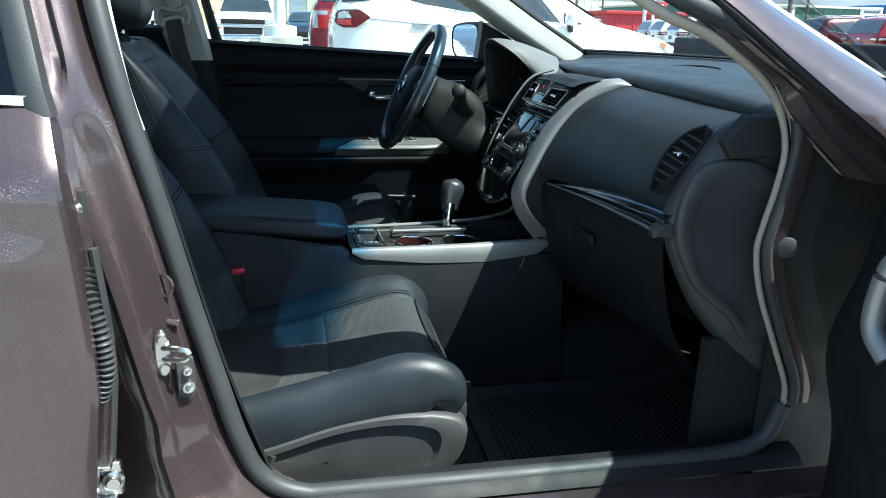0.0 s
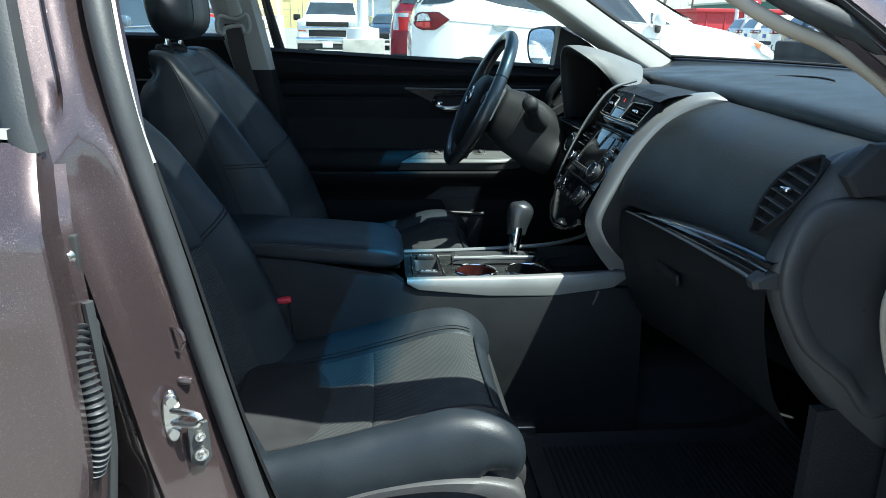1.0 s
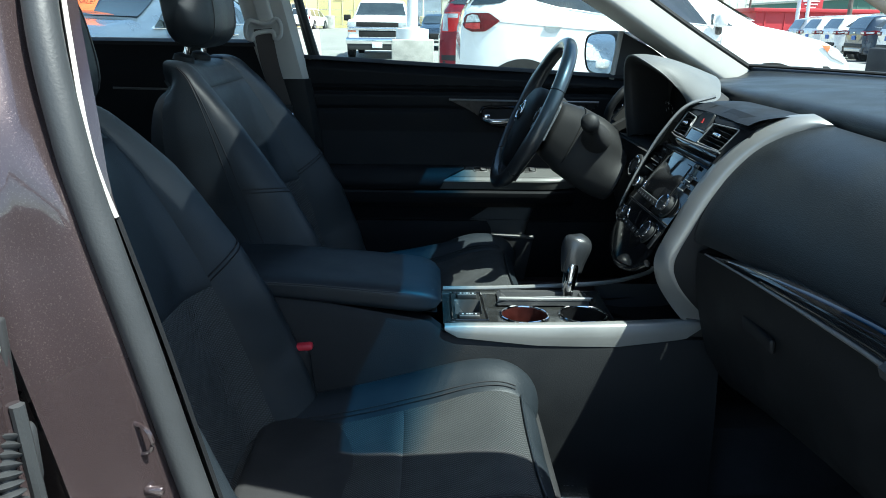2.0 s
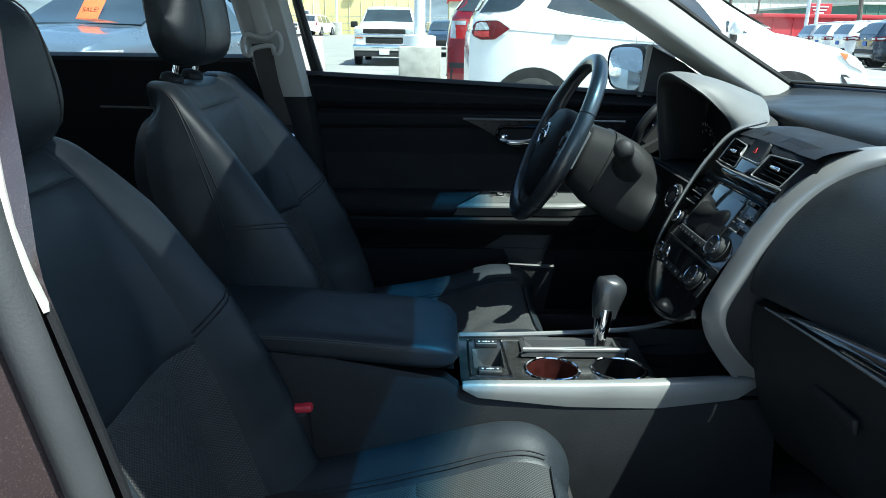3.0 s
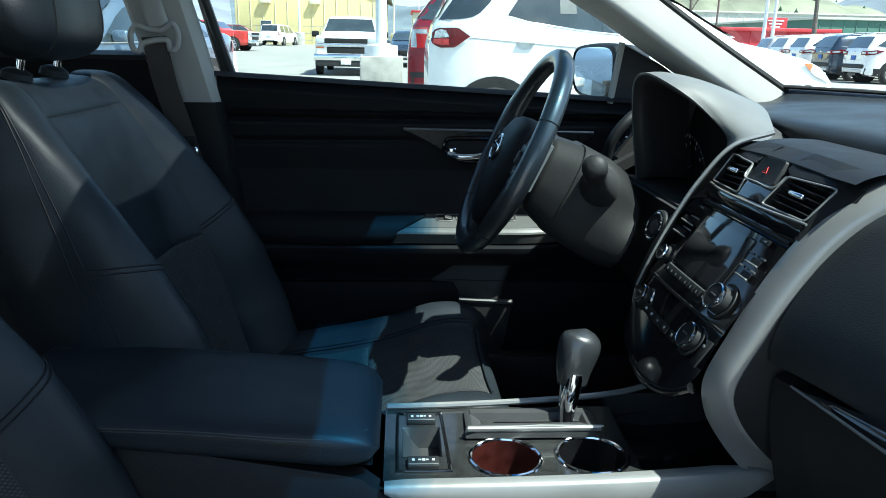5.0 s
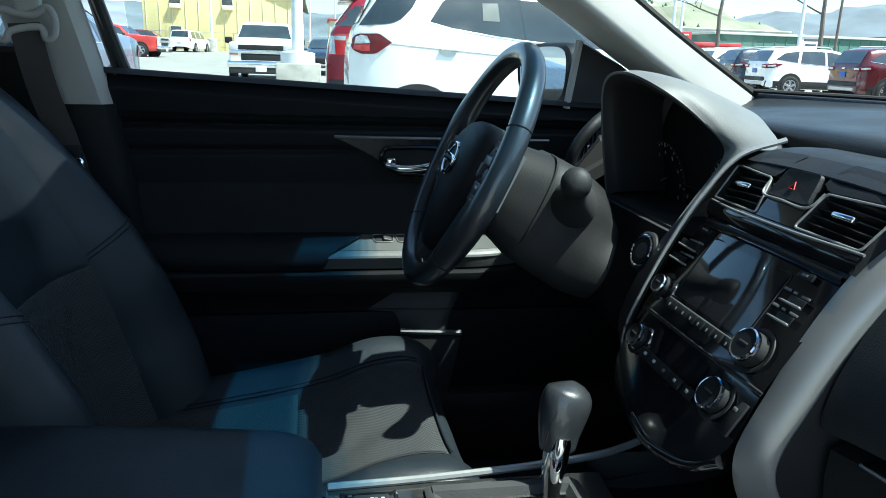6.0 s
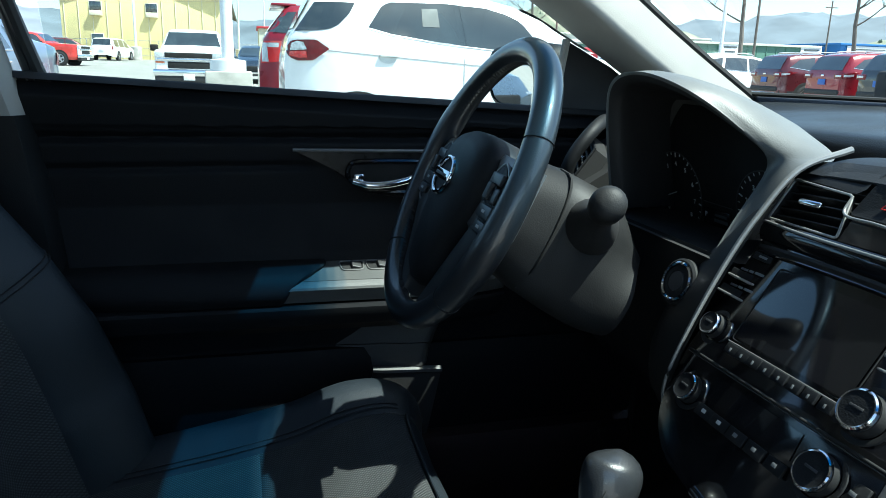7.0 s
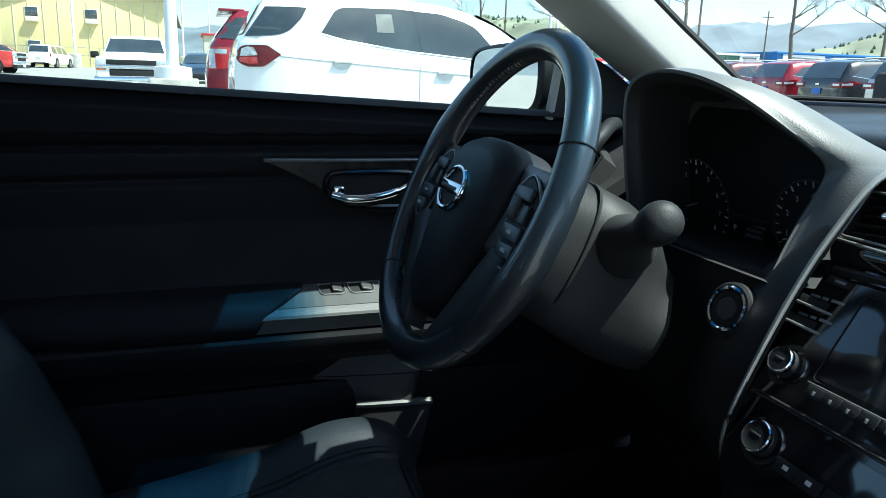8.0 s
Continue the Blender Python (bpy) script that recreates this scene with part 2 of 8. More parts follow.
        rows = [[m @ Vector(p) for p in r] for r in rows]
        return self.grid(rows, wrap=True, ends=True)

    def sheet(self, rows, thick):
        """A grid of points with a thickness, closed round its rim."""
        g = np.array([np.asarray(r, float) for r in rows])
        du = np.gradient(g, axis=0)
        dv = np.gradient(g, axis=1)
        nrm = np.cross(du, dv)
        nrm /= np.maximum(np.linalg.norm(nrm, axis=2, keepdims=True), 1e-9)
        back = g - nrm * thick
        m, n = g.shape[:2]
        rim = [(0, j) for j in range(n)] + [(i, n - 1) for i in range(1, m)] + [(m - 1, j) for j in range(n - 2, -1, -1)] + [(i, 0) for i in range(m - 2, 0, -1)]
        self.grid(g)
        self.grid([r[::-1] for r in back])
        return self.grid([[g[i, j] for i, j in rim], [back[i, j] for i, j in rim]], wrap=True)


def rounded(corners, r, n=5):
    """A closed outline (y, q) with rounded corners."""
    c = [np.array(p, float) for p in corners]
    out = []
    for i, p in enumerate(c):
        a, b = c[i - 1] - p, c[(i + 1) % len(c)] - p
        a, b = p + a / np.linalg.norm(a) * r, p + b / np.linalg.norm(b) * r
        for t in np.linspace(0, 1, n):
            out.append((1 - t) ** 2 * a + 2 * t * (1 - t) * p + t * t * b)
    return out


def part(name, shape, material, parent=None, label="", angle=38, uv=None):
    """One mesh object, under a thing or a part."""
    me = bpy.data.meshes.new(name)
    me.from_pydata(shape.v, [], shape.f)
    bm = bmesh.new()
    bm.from_mesh(me)
    bmesh.ops.remove_doubles(bm, verts=bm.verts, dist=1e-5)
    bmesh.ops.recalc_face_normals(bm, faces=bm.faces)
    if uv is not None:
        layer = bm.loops.layers.uv.new("map")
        for f in bm.faces:
            for l in f.loops:
                l[layer].uv = uv(l.vert.co)
    bm.to_mesh(me)
    bm.free()
    me.shade_smooth()
    me.set_sharp_from_angle(angle=radians(angle))
    me.materials.append(material)
    ob = new(name, me)
    if parent is not None:
        ob.parent = parent
    if label:
        ob["label"] = label
    return ob


def thing(name, label, category, group="", kind=""):
    return tagged(new(name), label, category, group, kind)


def solid(name, shape, material, label, category="", group="", kind="", angle=38):
    return tagged(part(name, shape, material, angle=angle), label, category, group, kind)


def words(text, size, m, material, parent, name="lettering", depth=0.0004):
    """Letters of the built-in font as a flat mesh."""
    cu = bpy.data.curves.new(name, "FONT")
    cu.body, cu.size, cu.extrude = text, size, depth
    cu.align_x, cu.align_y = "CENTER", "CENTER"
    tmp = bpy.data.objects.new(name, cu)
    me = bpy.data.meshes.new_from_object(tmp)
    bpy.data.objects.remove(tmp)
    me.materials.append(material)
    ob = new(name, me)
    me.transform(m)
    ob.parent = parent
    return ob


# ---- the car's shell ----
def lerp(a, b, t):
    return a + (b - a) * t


car = thing("sedan", "dark brown metallic sedan with its front passenger door open", "car")

# floor, tunnel and firewall
s = Shape()
s.grid([[(x, y, 0.215 + 0.12 * math.exp(-(y / 0.10) ** 4) + (max(0, x - 0.45) ** 1.3) * 0.9) for y in np.linspace(-0.74, 0.78, 41)] for x in np.linspace(-1.75, 1.0, 56)])
part("floor_carpet", s, CARPET, car)
s = Shape()
s.box((0.98, 0, 0.62), (0.04, 1.62, 0.86), 0.01)
part("firewall", s, SOFT, car)
s = Shape()
s.box((-1.78, 0, 0.64), (0.06, 1.66, 0.9), 0.02)
part("rear_bulkhead", s, SOFT, car)

# headliner and roof, with the sunroof's opening through them
RX0, RX1, RY = -0.84, -0.375, 0.40


def roof_z(x, y):
    return 1.432 - 0.10 * (y / 0.62) ** 2 - 0.045 * ((x + 0.62) / 0.65) ** 2


def roof_rows(x0, x1, y0, y1, dz, nx=12, ny=12):
    return [[(x, y, roof_z(x, y) + dz) for y in np.linspace(y0, y1, ny)] for x in np.linspace(x0, x1, nx)]


HX = -0.03
for nm, dz, m in (("headliner", 0.0, BEIGE), ("roof_skin", 0.035, CARPAINT)):
    s = Shape()
    for x0, x1, y0, y1 in ((RX1, HX, -0.62, 0.62), (-1.55, RX0, -0.62, 0.62), (RX0, RX1, -0.62, -RY), (RX0, RX1, RY, 0.62)):
        s.sheet(roof_rows(x0, x1, y0, y1, dz), 0.012)
    part(nm, s, m, car)
s = Shape()
s.sheet(roof_rows(RX0 - 0.02, RX1 + 0.02, -RY - 0.02, RY + 0.02, 0.062), 0.005)
part("sunroof_glass", s, ROOFGLASS, car, "smoked glass sunroof pane")
s = Shape()
loop = [(RX0, -RY), (RX1, -RY), (RX1, RY), (RX0, RY)]
for i in range(4):
    a, b = np.array(loop[i]), np.array(loop[(i + 1) % 4])
    s.sheet([[(*lerp(a, b, t), roof_z(*lerp(a, b, t)) + h) for t in np.linspace(0, 1, 10)] for h in (-0.012, 0.058)], 0.006)
part("sunroof_frame", s, SOFT, car)
# windscreen header behind the glass
s = Shape()
s.sheet([[(HX + 0.02 - 0.02 * (y / 0.6) ** 2 + u, y, roof_z(HX, y) + 0.035 - u * 0.4) for y in np.linspace(-0.60, 0.60, 20)] for u in (-0.03, 0.0, 0.04)], 0.03)
part("windscreen_header", s, CARPAINT, car)


def glass_point(u, v):
    """The windscreen: u from -1 (driver's side: 1) across, v from 0 at the cowl to 1 at the header."""
    a = np.array((0.80 - 0.26 * abs(u) ** 2.2, 0.71 * u, 1.005 + 0.0 * u))
    b = np.array((0.02 - 0.03 * u * u, 0.58 * u, roof_z(HX, 0.58 * u) + 0.022))
    p = a + (b - a) * v
    p[2] += 0.035 * math.sin(math.pi * v)
    return p


s = Shape()
s.grid([[glass_point(u, v) for u in np.linspace(-1, 1, 25)] for v in np.linspace(0, 0.78, 13)])
part("windscreen", s, CLEAR, car)
steps = (0.780, 0.800, 0.818, 0.836, 0.856, 1.0)
for k, m in enumerate(BANDS):
    s = Shape()
    s.grid([[glass_point(u, v) for u in np.linspace(-1, 1, 25)] for v in np.linspace(steps[k], steps[k + 1], 4)])
    part("windscreen_tint_band", s, m, car, "blue shaded band along the top of the windscreen")
s = Shape()
s.tube([glass_point(u, 0.0) + (0.0, 0, -0.004) for u in np.linspace(-1, 1, 40)], 0.008, 8, flat=0.5)
part("windscreen_lower_seal", s, DARK, car)
# cowl and bonnet beyond the glass
s = Shape()
s.sheet([[(lerp(0.80 - 0.26 * abs(u) ** 2.2, 1.75 - 0.12 * u * u, v) - 0.004, 0.76 * u, lerp(0.975, 0.80, v ** 1.5) + 0.03 * math.sin(math.pi * min(v * 1.2, 1)) - 0.05 * u * u) for u in np.linspace(-1, 1, 21)] for v in np.linspace(0, 1, 14)], 0.02)
part("bonnet", s, CARPAINT, car)
for side in (-1, 1):
    s = Shape()
    s.sheet([[(x, side * (0.76 + 0.13 * w ** 0.6), lerp(0.93, 0.80, (x - 0.5) / 1.3) - 0.33 * w ** 2) for w in np.linspace(0, 1, 8)] for x in np.linspace(0.47, 1.78, 14)], 0.015)
    part("front_wing", s, CARPAINT, car)


def pillar_line(side, inset, n=16):
    """The front pillar's line from the door's corner up to the roof."""
    return spline([(0.56, side * (0.755 - inset), 0.945), (0.36, side * (0.725 - inset), 1.055), (0.12, side * (0.675 - inset), 1.19), (-0.12, side * (0.625 - inset), 1.295), (-0.30, side * (0.60 - inset), 1.335)], n)


WING = [(0.62, -0.812, 0.83), (0.426, -0.800, 0.951), (0.303, -0.785, 1.036), (0.204, -0.765, 1.109), (0.07, -0.725, 1.20), (-0.09, -0.680, 1.29), (-0.26, -0.645, 1.345)]
SCREENSIDE = [(0.66, -0.745, 0.925), (0.498, -0.735, 1.008), (0.391, -0.720, 1.063), (0.297, -0.700, 1.114), (0.15, -0.655, 1.205), (-0.02, -0.610, 1.30), (-0.20, -0.575, 1.37)]
REVEAL = [(0.44, -0.775, 0.86), (0.345, -0.765, 0.945), (0.309, -0.760, 0.996), (0.235, -0.750, 1.046), (0.152, -0.735, 1.108), (0.03, -0.69, 1.19), (-0.12, -0.645, 1.272), (-0.28, -0.61, 1.325)]
lo, hi, rv = spline(WING, 30), spline(SCREENSIDE, 30), spline(REVEAL, 30)
s = Shape()
s.grid([[a + (0.012, 0.02, -0.016), a + (0.002, 0.006, -0.006), a, lerp(a, b, 0.15) + (0, -0.006, 0.004), lerp(a, b, 0.5) + (0, -0.011, 0.009), lerp(a, b, 0.85) + (0, -0.006, 0.006), b, b + (0.004, 0.012, -0.012)] for a, b in zip(lo, hi)])
part("front_pillar", s, CARPAINT, car, "dusty sunlit outer face of the front pillar", angle=60)
s = Shape()
s.grid([[c + (0, 0.012, 0), c, lerp(c, a, 0.22) + (0, -0.002, 0), lerp(c, a, 0.25) + (0, 0.004, 0), lerp(c, a, 0.52) + (0, 0.006, 0), lerp(c, a, 0.56) + (0, 0.0, 0), lerp(c, a, 0.85) + (0, 0.008, 0), a + (0.002, 0.014, -0.004)] for c, a in zip(rv, lo)])
part("pillar_reveal", s, CARPAINT, car, angle=25)
s = Shape()
s.tube([lerp(c, a, 0.88) + (0, 0.004, 0) for c, a in zip(rv, lo)], 0.006, 8)
part("pillar_gap_seal", s, DARK, car)
s = Shape()
s.grid([[b + (0.004, 0.010, -0.010), b + (-0.01, 0.045, -0.03), lerp(b, c, 0.6) + (0.0, 0.05, -0.012), c + (0.0, 0.030, 0.004), c + (0.0, 0.010, 0.0)] for b, c in zip(hi, rv)])
part("pillar_lining", s, BEIGE, car, angle=60)
for side, nm in ((-1, "right"), (1, "left")):
    line = pillar_line(side, 0.0)
    outer, inner = Shape(), Shape()
    rows, rows_in = [], []
    for i, p in enumerate(line):
        w = 0.022 * min(1.0, i / 9)
        o = np.array((0, side, 0))
        f = np.array((0.55, 0, 0.83))
        rows.append([p + o * 0.035 - f * 0.025, p + o * 0.045 + f * 0.005, p + o * 0.02 + f * 0.042, p - o * 0.03 + f * 0.045, p - o * 0.035 + f * 0.03, p + o * 0.0 - f * 0.01])
        k_ = 0.55 if side < 0 else 1.0
        o = o * k_
        rows_in.append([p + o * 0.012 - f * 0.034, p - o * 0.005 - f * 0.005, p - o * (0.085 + w) + f * 0.042, p - o * (0.0885 + w) + f * 0.026, p - o * (0.092 + w) + f * 0.008, p - o * (0.0945 + w) - f * 0.008, p - o * (0.0945 + w) - f * 0.013, p - o * (0.0925 + w) - f * 0.018, p - o * (0.086 + w) - f * 0.0225, p - o * (0.06 + w) - f * 0.029, p - o * 0.02 - f * 0.036])
    outer.grid(rows, wrap=True, ends=True)
    inner.grid(rows_in, wrap=True, ends=True)
    if side > 0:
        part("front_pillar", outer, CARPAINT, car)
    part("front_pillar_trim", inner, BEIGE, car, "light grey plastic front pillar trim", angle=60)
    s = Shape()
    s.tube([p + np.array((0.50 * 0.048, -side * (0.074 + 0.022 * min(1.0, i / 9)), 0.80 * 0.050)) for i, p in enumerate(line)], 0.010, 8)
    if side > 0:
        part("windscreen_side_seal", s, DARK, car)

# roof rails over the doors
for side in (-1, 1):
    s = Shape()
    rows = []
    for x in np.linspace(-0.26, -1.55, 18):
        z = roof_z(x, 0.60)
        rows.append([(x, side * (0.60 + dy), z + dz) for dy, dz in ((0.0, -0.045), (0.035, -0.05), (0.055, -0.01), (0.03, 0.035), (-0.02, 0.04), (-0.03, 0.0))])
    s.grid(rows, wrap=True, ends=True)
    part("roof_rail", s, CARPAINT, car)

# passenger-side sill
SILL = [(-0.865, 0.20), (-0.875, 0.27), (-0.862, 0.315), (-0.835, 0.335), (-0.795, 0.345), (-0.770, 0.350), (-0.755, 0.366), (-0.725, 0.372), (-0.70, 0.366), (-0.69, 0.335), (-0.69, 0.22)]
s = Shape()
s.grid([[(x, y, z) for y, z in SILL[:6]] for x in np.linspace(-1.6, 0.62, 24)])
part("sill", s, CARPAINT, car)
s = Shape()
s.grid([[(x, y, z + 0.004) for y, z in SILL[5:]] for x in np.linspace(-0.40, 0.46, 20)])
part("sill_cover", s, PLASTIC, car, "black plastic sill cover")
s = Shape()
s.grid([[(x, -y, z) for y, z in SILL] for x in np.linspace(-1.6, 0.62, 24)])
part("sill", s, CARPAINT, car)

# passenger-side centre pillar: front edge of the metal by height
PILLAR = [(0.34, -0.37), (0.376, -0.435), (0.418, -0.472), (0.488, -0.500), (0.589, -0.524), (0.725, -0.550), (0.82, -0.570), (0.93, -0.595), (1.006, -0.610), (1.084, -0.628), (1.20, -0.650), (1.345, -0.672)]


def pillar_x(z):
    return float(np.interp(z, [p[0] for p in PILLAR], [p[1] for p in PILLAR]))


def lean(z):
    return 0.0 if z < 0.95 else (z - 0.95) * 0.36


s = Shape()
rows = []
for z in np.concatenate([np.linspace(0.34, 0.50, 14), np.linspace(0.52, 1.34, 40)]):
    x = pillar_x(z)
    k = lean(z)
    low = max(0.0, 1 - (z - 0.34) / 0.20)
    sect = [(0.012, -0.700), (0.004, -0.735), (-0.012, -0.757), (-0.022, -0.766), (-0.036, -0.776), (-0.048, -0.790), (-0.056, -0.802), (-0.062, -0.806), (-0.070, -0.800), (-0.076, -0.772), (-0.086, -0.742), (-0.130, -0.728), (-0.240, -0.728)]
    if z > 0.93:
        w = min(1, (z - 0.93) / 0.08)
        flat = [(0.012, -0.700), (0.004, -0.735), (-0.012, -0.762), (-0.018, -0.775), (-0.024, -0.786), (-0.034, -0.790), (-0.042, -0.780), (-0.052, -0.786), (-0.062, -0.796), (-0.078, -0.798), (-0.10, -0.796), (-0.14, -0.795), (-0.24, -0.795)]
        sect = [(lerp(a[0], b[0], w), lerp(a[1], b[1], w)) for a, b in zip(sect, flat)]
    rows.append([(x + dx * (1 + 0.5 * low), y + k - 0.03 * low * min(1, -dx / 0.06), z) for dx, y in sect])
s.grid(rows)
part("centre_pillar", s, CARPAINT, car, angle=60)

# its black rubber seal, running down and on along the sill, and the lit inner trim
SEAL = [(-0.664, -0.605, 1.33), (-0.638, -0.672, 1.18), (-0.619, -0.715, 1.084), (-0.600, -0.735, 0.995), (-0.586, -0.738, 0.93), (-0.558, -0.738, 0.812), (-0.533, -0.738, 0.70), (-0.503, -0.738, 0.575), (-0.476, -0.738, 0.470), (-0.446, -0.738, 0.405), (-0.39, -0.738, 0.372), (-0.30, -0.738, 0.368), (0.20, -0.738, 0.368), (0.38, -0.738, 0.385), (0.425, -0.738, 0.46)]
s = Shape()
s.tube(spline(SEAL, 120), 0.0140, 12, flat=1.1, up=(0, 1, 0))
part("door_seal", s, RUBBER, car, "black rubber door seal")
s = Shape()
s.sheet([[(x, y, z) for x, y, z in spline([(-0.655 - d, -0.60 + e, 1.33), (-0.63 - d, -0.665 + e, 1.18), (-0.597 - d, -0.722 + e, 1.0), (-0.580 - d, -0.722 + e, 0.925)], 16)] for d, e in ((-0.004, 0.0), (0.012, 0.03), (0.06, 0.05))], 0.004)
part("centre_pillar_trim", s, BEIGE, car, "light grey plastic centre pillar trim")
s = Shape()
s.sheet([[(x, y, z) for x, y, z in spline([(-0.580 - d, -0.720 + e, 0.925), (-0.548 - d, -0.720 + e, 0.80), (-0.495 - d, -0.720 + e, 0.575), (-0.44 - d, -0.720 + e, 0.40)], 16)] for d, e in ((-0.004, 0.0), (0.012, 0.03), (0.09, 0.05))], 0.004)
part("centre_pillar_lower_trim", s, PLASTIC, car)

# pale seal round the front of the door opening
FRONTSEAL = [(-0.25, -0.585, 1.315), (-0.10, -0.622, 1.255), (0.095, -0.735, 1.106), (0.195, -0.74, 1.064), (0.273, -0.74, 1.018), (0.325, -0.74, 0.965), (0.349, -0.74, 0.902), (0.345, -0.74, 0.84), (0.333, -0.74, 0.78), (0.328, -0.74, 0.735), (0.346, -0.74, 0.665), (0.387, -0.74, 0.573), (0.420, -0.74, 0.498), (0.425, -0.738, 0.46)]
s = Shape()
s.tube(spline(FRONTSEAL, 90), [0.0050 + 0.0035 * min(1.0, max(0.0, (q[2] - 0.93) / 0.12)) for q in spline(FRONTSEAL, 90)], 10, up=(0, 1, 0))
part("door_seal_front", s, BEIGESEAL, car, "beige rubber edge seal of the door opening")
s = Shape()
s.tube([(x + 0.012 + 0.010 * min(1, max(0, (z - 0.88) / 0.1)), y - 0.008, z + 0.007 + 0.012 * min(1, max(0, (z - 0.88) / 0.1))) for x, y, z in spline(FRONTSEAL, 90)], [0.0085 + 0.006 * min(1, max(0, (q[2] - 0.88) / 0.1)) for q in spline(FRONTSEAL, 90)], 12, up=(0, 1, 0))
part("door_seal_front_lip", s, RUBBER, car)
# painted hinge pillar in front of it, with grommet and bolts
fs = spline(FRONTSEAL[2:], 30)
s = Shape()
s.grid([[p + np.array(d) for d in ((0.010, 0.0, 0.0), (0.020, -0.008, 0.002), (0.030, -0.010, 0.003), (0.040, -0.010, 0.004), (0.043, 0.0, 0.004))] for p in fs[8:]])
part("hinge_pillar", s, CARPAINT, car, angle=60)
# deep black sheet that paints the shade of the gap towards the open door
s = Shape()
s.grid([[p + np.array(d) for d in ((0.043, 0.0, 0.004), (0.08, 0.02, 0.004), (0.20, 0.0, 0.004), (0.34, -0.03, 0.004))] for p in fs[8:]])
part("hinge_gap_shade", s, DARK, car, angle=60)
s = Shape()
s.lathe([(0.0, 0.006), (0.010, 0.006), (0.016, 0.003), (0.017, 0.0)], (0.372, -0.752, 0.745), (-0.35, -0.9, 0))
part("grommet", s, RUBBER, car)
for z in (0.88, 0.55):
    s = Shape()
    s.box((0.53, -0.835, z), (0.10, 0.035, 0.055), 0.006)
    s.lathe([(0.0, 0.010), (0.009, 0.010), (0.010, 0.0)], (0.50, -0.853, z + 0.008), (0, -1, 0), 6)
    part("door_hinge", s, CARPAINT, car)


# striker on the centre pillar
def plate_turn(n):
    return Vector(n).to_track_quat("Z", "Y").to_matrix().to_4x4()


PN = (0.35, -0.93, 0.0)
striker = Shape()
base = Vector((-0.566, -0.778, 0.636))
mt = Matrix.Translation(base) @ plate_turn(PN)
out = [(0.011 * math.cos(a), 0.034 * math.sin(a)) for a in np.linspace(0, 2 * math.pi, 20)[:-1]]
striker.prism(out, 0.006, mt, 0.002)
for dz in (0.021, -0.021):
    striker.lathe([(0.0, 0.0045), (0.006, 0.0045), (0.008, 0.0)], mt @ Vector((0, dz, 0.006)), PN, 12)
a = mt @ Vector((0.0, 0.008, 0.004))
b = mt @ Vector((0.0, -0.008, 0.004))
n = Vector(PN).normalized()
fwd = Vector((0.85, -0.25, 0.05)).normalized()
striker.tube(spline([a, a + fwd * 0.022 + n * 0.004, a + fwd * 0.034 + n * 0.004 - Vector((0, 0, 0.004)), b + fwd * 0.034 + n * 0.004 + Vector((0, 0, 0.004)), b + fwd * 0.022 + n * 0.004, b], 24), 0.0042, 8)
part("door_striker", striker, STEEL, car, "bright zinc-plated door striker")
# door switch with two screws, ring stamping, wiring boot and rear hinge
s = Shape()
mt = Matrix.Translation((-0.540, -0.770, 0.592)) @ plate_turn((0.45, -0.9, 0))
s.prism([(-0.013, 0.028), (0.011, 0.030), (0.014, -0.020), (0.004, -0.032), (-0.012, -0.022)], 0.005, mt, 0.001)
part("switch_plate", s, RUBBER, car)
s = Shape()
for dz, r in ((0.014, 0.0068), (-0.010, 0.0095)):
    s.lathe([(0.0, 0.006), (r * 0.5, 0.009), (r * 0.62, 0.006), (r * 0.9, 0.006), (r, 0.0)], mt @ Vector((0, dz, 0.005)), (0.45, -0.9, 0), 14)
part("switch_screw", s, STEEL, car)
s = Shape()
s.tube(spline([(-0.562 + 0.014 * math.cos(a), -0.757 - 0.006 * math.cos(a), 0.724 + 0.015 * math.sin(a)) for a in np.linspace(0, 2 * math.pi, 14)[:-1]], 26, True), 0.0022, 6, closed=True)
part("pillar_stamping", s, CARPAINT, car)
s = Shape()
s.box((-0.552, -0.762, 0.672), (0.020, 0.008, 0.010), 0.004)
part("pillar_clip", s, CARPAINT, car)
boot = Shape()
path = spline([(-0.634, -0.835, 0.775), (-0.628, -0.853, 0.745), (-0.618, -0.862, 0.70), (-0.616, -0.864, 0.655), (-0.630, -0.858, 0.612)], 115)
boot.tube(path, [0.0098 + 0.0030 * math.sin(i / 114 * 23 * 2 * math.pi) for i in range(115)], 14)
part("wiring_boot", boot, RUBBER, car, "ribbed black rubber wiring boot")
s = Shape()
s.box((-0.636, -0.822, 0.748), (0.036, 0.022, 0.062), 0.010)
part("wiring_boot_flange", s, RUBBER, car)
hinge = Shape()
hinge.box((-0.645, -0.835, 0.488), (0.055, 0.014, 0.050), 0.005)
hinge.box((-0.650, -0.845, 0.515), (0.05, 0.03, 0.006), 0.002)
hinge.box((-0.650, -0.845, 0.461), (0.05, 0.03, 0.006), 0.002)
for dx in (-0.014, 0.014):
    hinge.lathe([(0.0, 0.012), (0.008, 0.012), (0.010, 0.006), (0.014, 0.004), (0.014, 0.0)], (-0.642 + dx, -0.842, 0.488), (0.2, -1, 0), 12)
part("rear_door_hinge", hinge, STEEL, car)

# ---- rear passenger door, all but shut ----
rear_door = thing("rear_door", "brown metallic rear door with dark glass and chrome strip", "car door")


def rear_edge(z):
    return float(np.interp(z, [0.30, 0.48, 0.548, 0.633, 0.70, 0.805, 0.903, 0.965, 1.1, 1.3], [-0.655, -0.647, -0.638, -0.628, -0.628, -0.635, -0.646, -0.662, -0.690, -0.73]))


